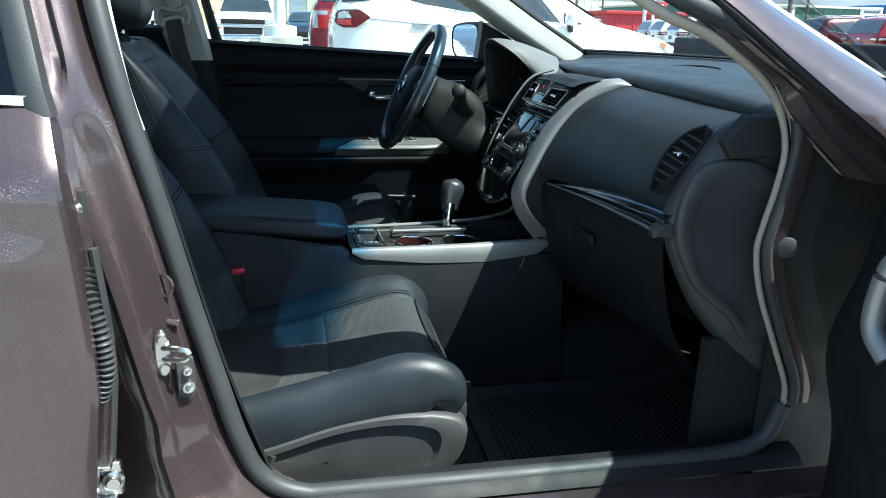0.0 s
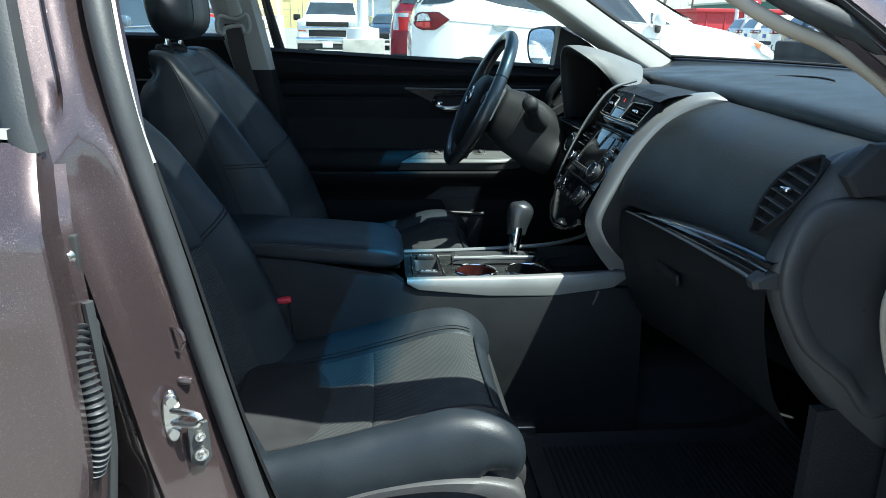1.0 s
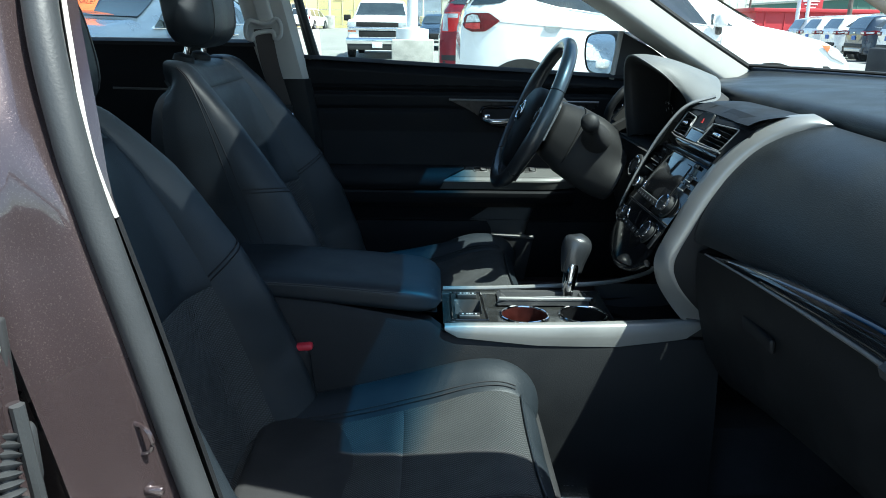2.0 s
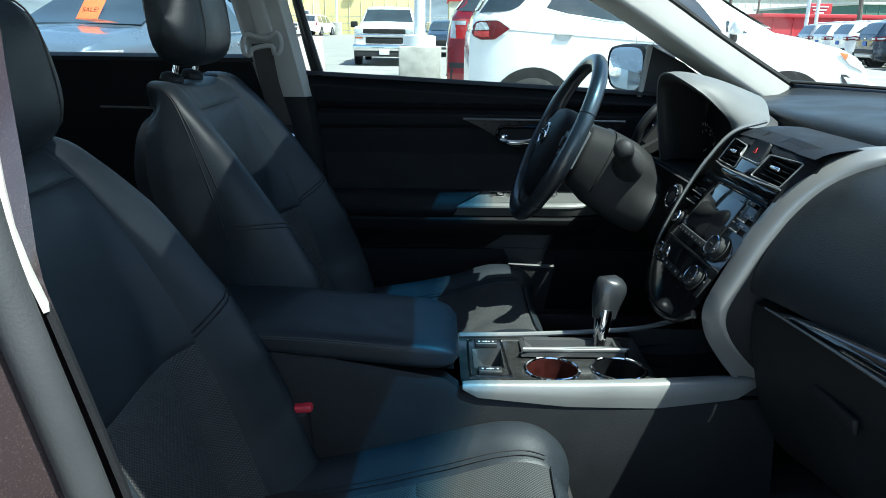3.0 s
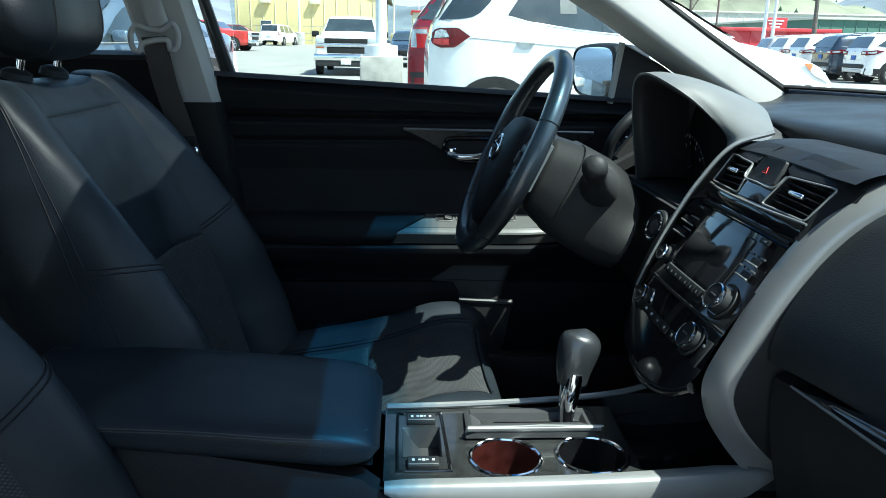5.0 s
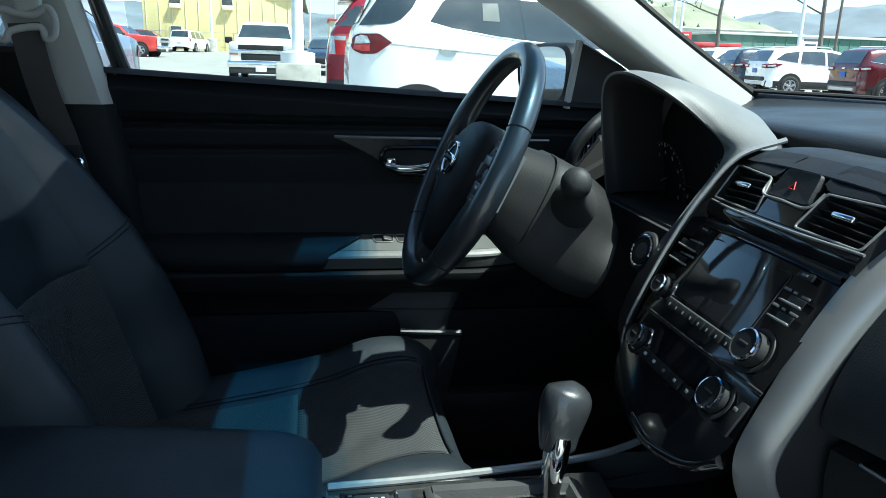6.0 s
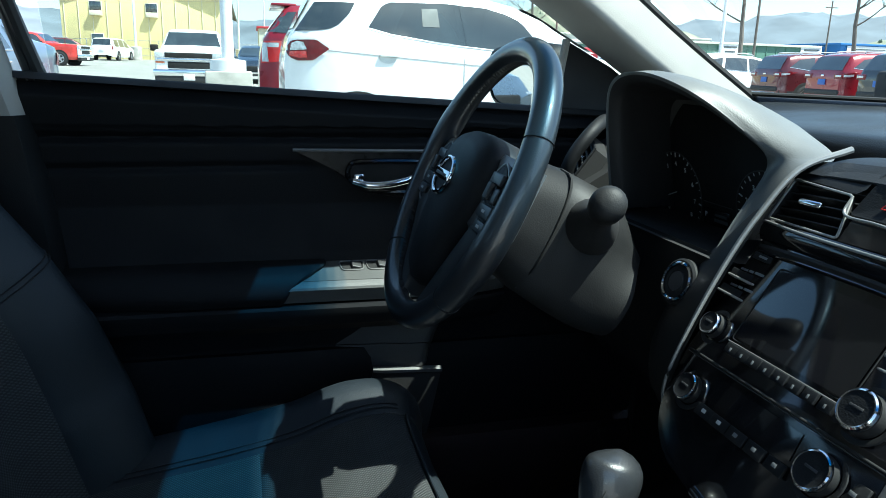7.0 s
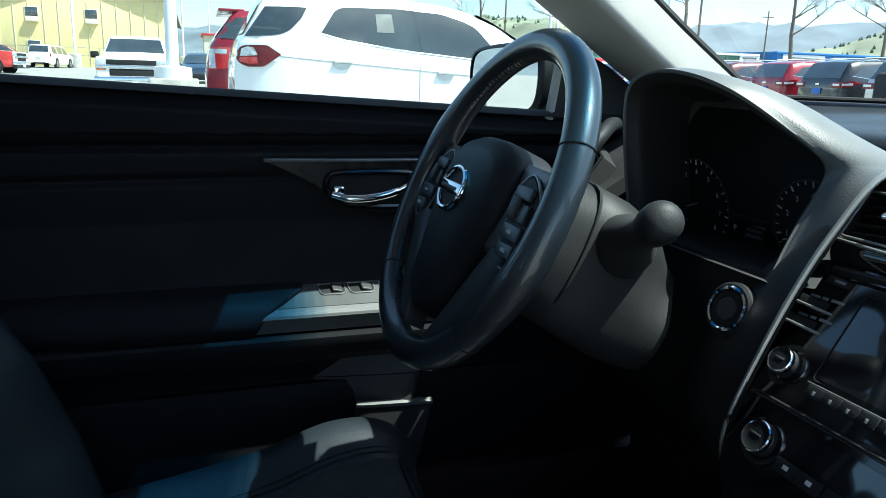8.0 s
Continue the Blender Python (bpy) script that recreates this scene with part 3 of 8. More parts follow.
s = Shape()
rows = []
for z in np.linspace(0.28, 0.965, 36):
    e = rear_edge(z)
    y = -0.878 - 0.016 * math.sin((z - 0.28) / 0.685 * math.pi) + 0.050 * max(0, (z - 0.88) / 0.085) ** 1.5
    crease = 0.010 * math.exp(-((z - 0.80) / 0.02) ** 2)
    rows.append([(e + 0.012, y + 0.062, z), (e + 0.004, y + 0.052, z), (e + 0.002, y + 0.022, z), (e + 0.008, y + 0.016, z), (e + 0.008, y + 0.004, z), (e + 0.002, y, z), (e - 0.008, y - 0.003, z), (e - 0.05, y - 0.006 - crease, z), (e - 0.5, y - 0.012 - crease, z), (e - 0.9, y + 0.01, z)])
s.grid(rows)
part("outer_skin", s, CARPAINT, rear_door, angle=30)
s = Shape()
s.tube([(rear_edge(z) + 0.012, -0.832, z) for z in np.linspace(0.30, 0.80, 24)], 0.006, 8)
part("edge_seal", s, RUBBER, rear_door)
s = Shape()
s.sheet([[(-0.672 - t * 0.7, -0.826 - 0.006 * w, 0.958 + 0.021 * w + 0.018 * t) for t in np.linspace(0, 1, 8)] for w in (0, 0.5, 1)], 0.006)
part("chrome_strip", s, CHROME, rear_door, "chrome strip below the window")
s = Shape()
s.sheet([[(rear_edge(z) - 0.018 - t * 0.7, -0.822 + (z - 0.975) * 0.36, z) for t in np.linspace(0, 1, 6)] for z in np.linspace(0.975, 1.32, 8)], 0.004)
part("window_glass", s, TINT, rear_door, "dark tinted glass")
s = Shape()
rows = []
for z in np.linspace(0.955, 1.33, 14):
    e = rear_edge(z)
    y = -0.828 + max(0, z - 0.975) * 0.36
    rows.append([(e + 0.010, y + 0.02, z), (e + 0.010, y - 0.004, z), (e + 0.002, y - 0.008, z), (e - 0.012, y - 0.006, z), (e - 0.022, y + 0.004, z)])
s.grid(rows)
part("window_frame", s, RUBBER, rear_door, "black rubber window frame")
s = Shape()
s.box((-0.638, -0.8235, 0.830), (0.022, 0.010, 0.082), 0.003)
check = part("check_bracket", s, SOFT, rear_door)
for z in (0.848, 0.813):
    s = Shape()
    s.lathe([(0.0, 0.005), (0.0045, 0.005), (0.006, 0.0035), (0.0085, 0.002), (0.0085, 0.0)], (-0.638, -0.8285, z), (0.2, -1, 0), 14)
    part("bolt", s, STEEL, check)

# ---- front passenger door, standing open ----
DH = Vector((0.50, -0.885, 0.0))
OPEN = 68
front_door = thing("front_door", "open front passenger door with black inner panel", "car door")
front_door.matrix_world = Matrix.Translation(DH) @ Matrix.Rotation(radians(180 + OPEN), 4, "Z")
# in its own axes the door runs along x from the hinge; its inner side is -y
s = Shape()
rows = []
for z in np.linspace(0.28, 0.955, 20):
    y = 0.03 + 0.03 * math.sin((z - 0.28) / 0.68 * math.pi) - 0.04 * max(0, (z - 0.88) / 0.075) ** 1.5
    rows.append([(x, y, z) for x in np.linspace(0.0, 1.10, 16)])
s.sheet(rows, 0.012)
part("outer_skin", s, CARPAINT, front_door)
s = Shape()
rows = []
for z in np.linspace(0.30, 0.985, 24):
    y = -0.055 - 0.035 * math.exp(-((z - 0.62) / 0.10) ** 2) + 0.03 * max(0, (z - 0.80) / 0.18)
    rows.append([(x, y + 0.05 * (1 - min(1, min(x + 0.03, 1.08 - x) / 0.05)), z) for x in np.linspace(-0.03, 1.08, 26)])
s.sheet(rows, 0.03)
part("inner_panel", s, PLASTIC, front_door)
s = Shape()
s.tube(spline([(0.200, -0.100, 0.822), (0.172, -0.112, 0.800), (0.164, -0.118, 0.755), (0.168, -0.118, 0.710), (0.195, -0.105, 0.682)], 24), 0.014, 12)
part("pull_handle", s, SILVER, front_door, "satin silver pull handle")
s = Shape()
s.sheet([[(lerp(0.09, 1.05, t), -0.005, lerp(0.99, 1.32, w) - 0.20 * w * max(0, 0.45 - t)) for t in np.linspace(0, 1, 10)] for w in np.linspace(0, 1, 6)], 0.004)
part("window_glass", s, CLEAR, front_door)
s = Shape()
s.tube(spline([(0.03, -0.005, 0.97), (0.12, -0.005, 1.03), (0.30, -0.005, 1.14), (0.55, -0.005, 1.26), (0.80, -0.005, 1.315), (1.05, -0.005, 1.30), (1.10, -0.005, 1.20), (1.08, -0.005, 0.98)], 50), 0.02, 10)
part("window_frame", s, RUBBER, front_door)
s = Shape()
s.prism([(0.0, 0.0), (0.17, 0.0), (0.15, 0.09), (0.02, 0.02)], 0.02, Matrix.Translation((0.02, 0.0, 0.975)) @ Matrix.Rotation(radians(90), 4, "X"), 0.004)
part("mirror_corner", s, PLASTIC, front_door)

# ---- driver's door with its trim ----
drv_door = thing("driver_door", "black driver's door trim with armrest and window switches", "car door")


def door_y(z):
    return float(np.interp(z, [0.25, 0.45, 0.55, 0.62, 0.66, 0.72, 0.80, 0.88, 0.92, 0.99, 1.01], [0.735, 0.735, 0.735, 0.715, 0.71, 0.735, 0.755, 0.748, 0.742, 0.728, 0.745]))


def belt(x):
    return 0.9645 - (x - 0.03) * 0.047


XD0, XD1 = -0.66, 0.42
s = Shape()
rows = []
for t in np.linspace(0, 1, 240):
    row = []
    for x in np.linspace(XD0, XD1, 60):
        z = lerp(0.25, belt(x), t)
        groove = 0.008 * math.exp(-((z - 0.868 - 0.01 * x) / 0.0065) ** 2) if x < -0.22 else 0.0
        step = 0.012 * math.exp(-((z - 0.912) / 0.0065) ** 2)
        row.append((x, door_y(z + 1.01 - belt(x) if z > 0.93 else z) + groove + step, z))
    rows.append(row)
s.sheet(rows, -0.03)
part("inner_panel", s, DOORSKIN, drv_door, angle=50)
s = Shape()
rows = [[(x, 0.728 + 0.05 * w, belt(x) + 0.004 + 0.010 * math.sin(math.pi * min(1, w * 2.0)) * (1 if w < 0.5 else 0.3)) for x in np.linspace(XD0, XD1, 20)] for w in np.linspace(0, 1, 8)]
s.grid(rows)
part("window_ledge", s, SOFT, drv_door)
# armrest with switch panel
def armrest_curve(x):
    return 0.03 * max(0, x / 0.12) ** 2


s = Shape()
sect = [(0.75, 0.6495), (0.668, 0.6495), (0.660, 0.648), (0.6575, 0.643), (0.659, 0.630), (0.668, 0.612), (0.690, 0.595), (0.75, 0.585)]
s.grid([[(x, y + armrest_curve(x), z) for y, z in sect] for x in np.linspace(-0.60, 0.12, 40)], ends=True)
part("armrest", s, DOORSKIN, drv_door, "padded black armrest", angle=24)
# elbow pad with its slanting front edge
s = Shape()
sect = spline([(0.75, 0.7090), (0.715, 0.7085), (0.685, 0.7040), (0.667, 0.6940), (0.657, 0.6780), (0.6555, 0.6640), (0.662, 0.6510)], 24)
edge_x = np.interp([p[1] for p in sect][::-1], [0.650, 0.680, 0.694, 0.704, 0.7075, 0.7095], [-0.277, -0.2555, -0.236, -0.214, -0.198, -0.194])[::-1]
rows = [[(lerp(-0.60, x1, t), y + 0.02 * max(0, (-0.42 - lerp(-0.60, x1, t)) / 0.18), z) for x1, (y, z) in zip(edge_x, sect)] for t in np.linspace(0, 1, 30)]
rows.append([(x + 0.003, y + 0.0015, z - 0.002) for x, y, z in rows[-1]])
rows.append([(x + 0.001, y + 0.014, z - 0.012) for x, y, z in rows[-1]])
s.grid(rows)
part("elbow_pad", s, DOORSKIN, drv_door, "padded leather elbow rest", angle=40)
s = Shape()
sect = [(0.75, 0.7055), (0.722, 0.7045), (0.700, 0.6985), (0.684, 0.6935), (0.670, 0.6885), (0.6665, 0.6875), (0.6615, 0.6840), (0.6580, 0.6795), (0.6565, 0.6755), (0.6580, 0.6738), (0.6605, 0.6640), (0.6640, 0.6530)]
s.grid([[(x, y + armrest_curve(x), z) for y, z in sect] for x in np.linspace(-0.285, 0.12, 24)])
swp = part("switch_panel", s, SWITCHPANEL, drv_door, "satin dark grey switch panel", angle=14)
s = Shape()
s.tube([(x, 0.6672 + armrest_curve(x), 0.6879) for x in np.linspace(-0.236, 0.10, 20)], 0.0006, 5)
part("panel_crease", s, DARK, swp)
for x in (-0.150, -0.105, -0.055, -0.010):
    lay = Matrix.Translation((x, 0.7065, 0.7006)) @ Matrix.Rotation(math.atan2(0.0060, 0.022), 4, "X")
    so = rounded([(-0.021, 0.015), (0.021, 0.015), (0.018, -0.014), (-0.018, -0.014)], 0.007)
    s = Shape()
    s.tube([lay @ Vector((a, b, 0.0006)) for a, b in so], 0.0013, 6, closed=True)
    b = part("window_switch", s, DIMSILVER, drv_door, "window switch in a bright rimmed recess")
    s = Shape()
    s.add([lay @ Vector((a, c, 0.0008)) for a, c in so], [tuple(range(len(so)))])
    part("switch_recess", s, DARK, b)
    s = Shape()
    s.box(lay @ Vector((0.007, -0.001, 0.0025)), (0.017, 0.019, 0.005), 0.002, lay.to_3x3().to_4x4() @ Matrix.Rotation(radians(14), 4, "Y"))
    part("switch_key", s, GREYPLASTIC, b)
# handle recess in a dark gloss trim
s = Shape()
s.prism([(-0.240, 0.891), (-0.225, 0.884), (-0.185, 0.864), (-0.135, 0.834), (-0.105, 0.819), (-0.07, 0.811), (0.03, 0.812), (0.10, 0.835), (0.18, 0.880), (0.18, 0.891)], 0.006, Matrix(((1, 0, 0, 0), (0, 0, -1, 0.744), (0, 1, 0, 0), (0, 0, 0, 1))), 0.002)
part("handle_trim", s, DOORWOOD, drv_door, "dark gloss wood-look trim")
s = Shape()
s.tube([(-0.243, 0.736, 0.8935), (-0.10, 0.736, 0.892), (0.18, 0.738, 0.891)], 0.0030, 8)
part("bright_strip", s, DIMSILVER, drv_door)
s = Shape()
o = [(-0.153 + 0.128 * u, 0.8475 + 0.026 * v) for u, v in [(0.0, 0.1), (0.1, -0.4), (0.3, -0.9), (0.6, -1), (0.95, -1), (1, -0.7), (1, 0.7), (0.95, 1), (0.15, 1), (0.03, 0.7)]]
s.tube(spline([(a, 0.734, b) for a, b in o], 50, True), 0.005, 8, closed=True, up=(0, 1, 0))
part("handle_bezel", s, GLOSS, drv_door)
s = Shape()
s.prism(o, 0.003, Matrix(((1, 0, 0, 0), (0, 0, -1, 0.7365), (0, 1, 0, 0), (0, 0, 0, 1))))
part("handle_recess", s, DARK, drv_door)
s = Shape()
s.tube(spline([(-0.145, 0.728, 0.842), (-0.118, 0.722, 0.836), (-0.08, 0.720, 0.838), (-0.045, 0.724, 0.846), (-0.03, 0.732, 0.852)], 24), [0.006] * 4 + [0.0075] * 16 + [0.006] * 4, 10, flat=1.0)
s.box((-0.135, 0.730, 0.846), (0.018, 0.010, 0.018), 0.004)
part("door_handle", s, CHROME, drv_door, "chrome inner door handle")
# lower pocket
s = Shape()
rows = []
for x in np.linspace(-0.55, 0.30, 30):
    b = 0.722 - 0.004 * math.cos((x + 0.1) * 3)
    rows.append([(x, 0.735, 0.545), (x, b + 0.012, 0.55), (x, b, 0.535), (x, b - 0.004, 0.45), (x, b + 0.01, 0.36), (x, 0.735, 0.33)])
s.grid([spline(r, 14) for r in rows], ends=True)
part("map_pocket", s, DOORSKIN, drv_door)
s = Shape()
s.sheet([[(x, 0.6895 + 0.0020 * w + 0.010 * max(0, (-0.10 - x) / 0.06), 0.5125 - 0.0060 * w - (x + 0.10) * 0.052) for x in np.linspace(-0.115, 0.010, 12)] for w in np.linspace(0, 1, 3)], 0.010)
part("pocket_lip", s, SILVER, drv_door, "bright lip of the door pocket")
s = Shape()
s.sheet([[(x - 0.02 * w, 0.6935 + 0.02 * w + 0.010 * max(0, (-0.10 - x) / 0.06), lerp(0.5035 - (x + 0.10) * 0.052, 0.36, w)) for x in np.linspace(-0.115, 0.008, 12)] for w in np.linspace(0, 1, 6)], 0.012)
part("pocket_front", s, GREYPLASTIC, drv_door)
# swelling of the trim at the loudspeaker, rounded over at its front edge
for z0, z1 in ((0.5150, 0.5590), (0.5605, 0.6560)):
    s = Shape()
    rows = []
    for w in np.linspace(0, 1, 10):
        row = []
        for k in np.linspace(0, 1, 18):
            zr = lerp(z0, z1, w)
            xr = float(np.interp(zr, [0.513, 0.540, 0.563, 0.590, 0.617, 0.651], [-0.0115, -0.006, 0.001, 0.0125, 0.006, -0.004]))
            x = xr - 0.20 * (1 - k) ** 1.4
            z = zr - 0.012 * (1 - k) * (1 if z1 < 0.57 or w < 0.3 else 0.4)
            y = 0.690 + 0.052 * (1 - k) ** 1.5 + 0.045 * max(0, (k - 0.80) / 0.20) ** 2.2 + 0.010 * max(0, (z - 0.60) / 0.05) ** 2
            row.append((x, y, z))
        rows.append(row)
    s.sheet(rows, -0.006)
    part("speaker_swelling", s, GREYPLASTIC, drv_door, angle=50)
# door shell and glass beyond the trim
s = Shape()
s.sheet([[(x, 0.80 + 0.075 * max(0.0, math.sin(min(1, (z - 0.22) / 0.73) * math.pi * 0.8)) ** 0.7, z) for x in np.linspace(-0.70, 0.55, 20)] for z in np.linspace(0.22, 0.962, 18)], 0.02)
part("outer_skin", s, CARPAINT, drv_door)
s = Shape()
s.sheet([[(lerp(-0.60, 0.44, t), 0.785 - 0.36 * w * 0.36, lerp(0.96, 1.32, w)) for t in np.linspace(0, 1 - 0.55 * w, 10)] for w in np.linspace(0, 1, 8)], 0.004)
part("window_glass", s, CLEAR, drv_door)
s = Shape()
s.tube(spline([(-0.618, 0.775, 0.965), (-0.640, 0.735, 1.08), (-0.672, 0.66, 1.28)], 16), 0.010, 8)
s.tube([(x, 0.782, belt(x) + 0.003) for x in np.linspace(-0.66, 0.40, 12)], 0.008, 8)
part("window_seal", s, RUBBER, drv_door)
s = Shape()
s.prism([(0.215, 0.955), (0.46, 0.945), (0.32, 1.04), (0.228, 1.085)], 0.012, Matrix(((1, 0, 0, 0), (0, 0, -1, 0.752), (0, 1, 0, 0), (0, 0, 0, 1))), 0.004)
part("mirror_corner", s, SOFT, drv_door)
s = Shape()
s.tube([(0.212, 0.742, 0.955), (0.226, 0.732, 1.085)], 0.0075, 8)
part("pillar_strip", s, BEIGE, drv_door)

# driver's wing mirror
mirror = thing("wing_mirror", "black-rimmed wing mirror outside the driver's window", "mirror")
s = Shape()
mo = [(0.0, -0.085), (-0.075, -0.075), (-0.105, -0.03), (-0.108, 0.035), (-0.085, 0.068), (0.0, 0.078), (0.085, 0.072), (0.105, 0.03), (0.10, -0.05), (0.07, -0.08)]
ring = spline([(1.12 * a, 0.80 * b) for a, b in mo], 48, True)
mm = Matrix.Translation((0.228, 0.968, 1.018)) @ Matrix(((0.22, 0, -0.975, 0), (-0.975, 0, -0.22, 0), (0, 1, 0, 0), (0, 0, 0, 1)))
s.grid([[mm @ Vector((p[0] * sc, p[1] * sc, d)) for p in ring] for sc, d in ((0.90, 0.006), (1.0, 0.0), (1.06, -0.02), (1.02, -0.06), (0.8, -0.10), (0.4, -0.12))], wrap=True)
part("housing", s, PLASTIC, mirror)
s = Shape()
s.prism([(p[0] * 0.93, p[1] * 0.93) for p in ring], 0.002, mm @ Matrix.Translation((0, 0, 0.001)))
part("mirror_glass", s, MIRROR, mirror)
s = Shape()
s.box((0.29, 0.85, 0.965), (0.06, 0.14, 0.030), 0.012)
part("arm", s, PLASTIC, mirror)

# driver-side centre pillar, seat belt and rear door
pillar = thing("belt_pillar", "light grey centre pillar trim over a black lower part", "car trim")
s = Shape()
top = [(-0.634, 0.735, 0.945), (-0.662, 0.690, 1.10), (-0.690, 0.635, 1.25), (-0.712, 0.59, 1.36)]
s.grid([[np.array(p) + d for d in ((0.0, 0.03, 0), (0.002, -0.002, 0), (-0.012, -0.024, 0), (-0.085, -0.030, 0), (-0.115, -0.018, 0), (-0.135, 0.02, 0))] for p in spline(top, 20)], ends=True)
part("upper_trim", s, BEIGE, pillar, angle=50)
s = Shape()
low = [(-0.555, 0.735, 0.30), (-0.575, 0.735, 0.55), (-0.608, 0.735, 0.80), (-0.630, 0.735, 0.946)]
s.grid([[np.array(p) + d for d in ((0.0, 0.03, 0), (0.002, -0.004, 0), (-0.012, -0.026, 0), (-0.095, -0.034, 0), (-0.14, -0.02, 0), (-0.16, 0.02, 0))] for p in spline(low, 20)], ends=True)
part("lower_trim", s, PLASTIC, pillar, angle=50)
s = Shape()
s.tube(spline([(-0.605, 0.77, 0.97), (-0.635, 0.72, 1.10), (-0.68, 0.62, 1.33)], 14), 0.010, 8)
part("seal", s, RUBBER, pillar)

belt_thing = thing("seat_belt", "brown seat belt hanging from a light grey guide on the pillar", "seat belt")
s = Shape()
s.box((-0.735, 0.640, 1.150), (0.040, 0.022, 0.115), 0.008, Matrix.Rotation(radians(-14), 4, "Y"))
s.box((-0.731, 0.650, 1.215), (0.036, 0.018, 0.05), 0.006, Matrix.Rotation(radians(-14), 4, "Y"))
part("height_slide", s, BEIGE, belt_thing)
s = Shape()
gp = [(-0.730 + 0.74 * a, 0.632, 1.066 + 0.85 * b) for a, b in ((-0.058, -0.012), (-0.060, 0.018), (-0.045, 0.036), (-0.015, 0.030), (0.02, 0.028), (0.048, 0.042), (0.062, 0.022), (0.058, -0.008), (0.040, -0.016), (0.030, 0.006), (-0.028, -0.002), (-0.040, -0.020))]
s.tube(spline(gp, 60, True), 0.0058, 10, closed=True, up=(0, 1, 0))
part("belt_guide", s, BEIGE, belt_thing, "light grey looped belt guide")
s = Shape()
s.sheet([[np.array(p) + (lerp(-0.023, 0.023, u), 0.003 * u, 0.004 * u) for u in np.linspace(0, 1, 5)] for p in spline([(-0.731, 0.630, 1.075), (-0.718, 0.640, 0.98), (-0.694, 0.652, 0.88), (-0.664, 0.66, 0.74), (-0.63, 0.67, 0.52)], 24)], 0.0016)
part("webbing", s, WEB, belt_thing)
s = Shape()
s.box((-0.692, 0.640, 0.872), (0.055, 0.012, 0.022), 0.004)
part("tongue_grip", s, PLASTIC, belt_thing)
s = Shape()
s.tube(spline([(-0.676, 0.634, 0.862), (-0.664, 0.632, 0.858), (-0.661, 0.632, 0.835), (-0.658, 0.632, 0.818), (-0.664, 0.632, 0.812)], 16), 0.0032, 8)
part("tongue", s, CHROME, belt_thing, "chrome buckle tongue")

rear_left = thing("rear_left_door", "black rear door trim with a bright strip", "car door")
s = Shape()
s.sheet([[(x, 0.735 + 0.02 * math.sin((z - 0.3) * 6), z) for x in np.linspace(-1.7, -0.72, 14)] for z in np.linspace(0.25, 1.03, 16)], -0.03)
part("inner_panel", s, DOORSKIN, rear_left)
s = Shape()
s.sheet([[(x, 0.70 + 0.085 * w, 1.030 + 0.008 * math.sin(math.pi * w)) for x in np.linspace(-1.7, -0.70, 10)] for w in np.linspace(0, 1, 5)], 0.01)
part("window_ledge", s, SOFT, rear_left)
s = Shape()
s.tube([(-1.17, 0.722, 0.914), (-0.95, 0.722, 0.912), (-0.74, 0.722, 0.910)], 0.0032, 8)
part("bright_strip", s, DIMSILVER, rear_left)
s = Shape()
s.sheet([[(x, 0.80 - 0.30 * w * 0.36, 1.02 + 0.30 * w) for x in np.linspace(-1.6, -0.74, 6)] for w in np.linspace(0, 1, 5)], 0.004)
part("window_glass", s, CLEAR, rear_left)
s = Shape()
s.sheet([[(x, 0.80 + 0.07 * math.sin(min(1, (z - 0.25) / 0.75) * math.pi * 0.85), z) for x in np.linspace(-1.9, -0.72, 10)] for z in np.linspace(0.22, 1.01, 12)], 0.02)
part("outer_skin", s, CARPAINT, rear_left)

# rear bench and rear shelf, closing the cabin behind the front seats
bench = thing("rear_bench", "black leather rear bench in the shade", "seat")
s = Shape()
s.box((-1.28, 0, 0.44), (0.50, 1.30, 0.18), 0.06)
part("cushion", s, LEATHER, bench)
s = Shape()
s.box((-1.60, 0, 0.74), (0.16, 1.30, 0.62), 0.06, Matrix.Rotation(radians(-20), 4, "Y"))
part("backrest", s, LEATHER, bench)
s = Shape()
s.sheet([[(-1.55 - 0.75 * t, 0.60 * u, 1.36 - 0.36 * t) for u in np.linspace(-1, 1, 8)] for t in np.linspace(0, 1, 6)], 0.004)
part("rear_window", s, TINT, car)


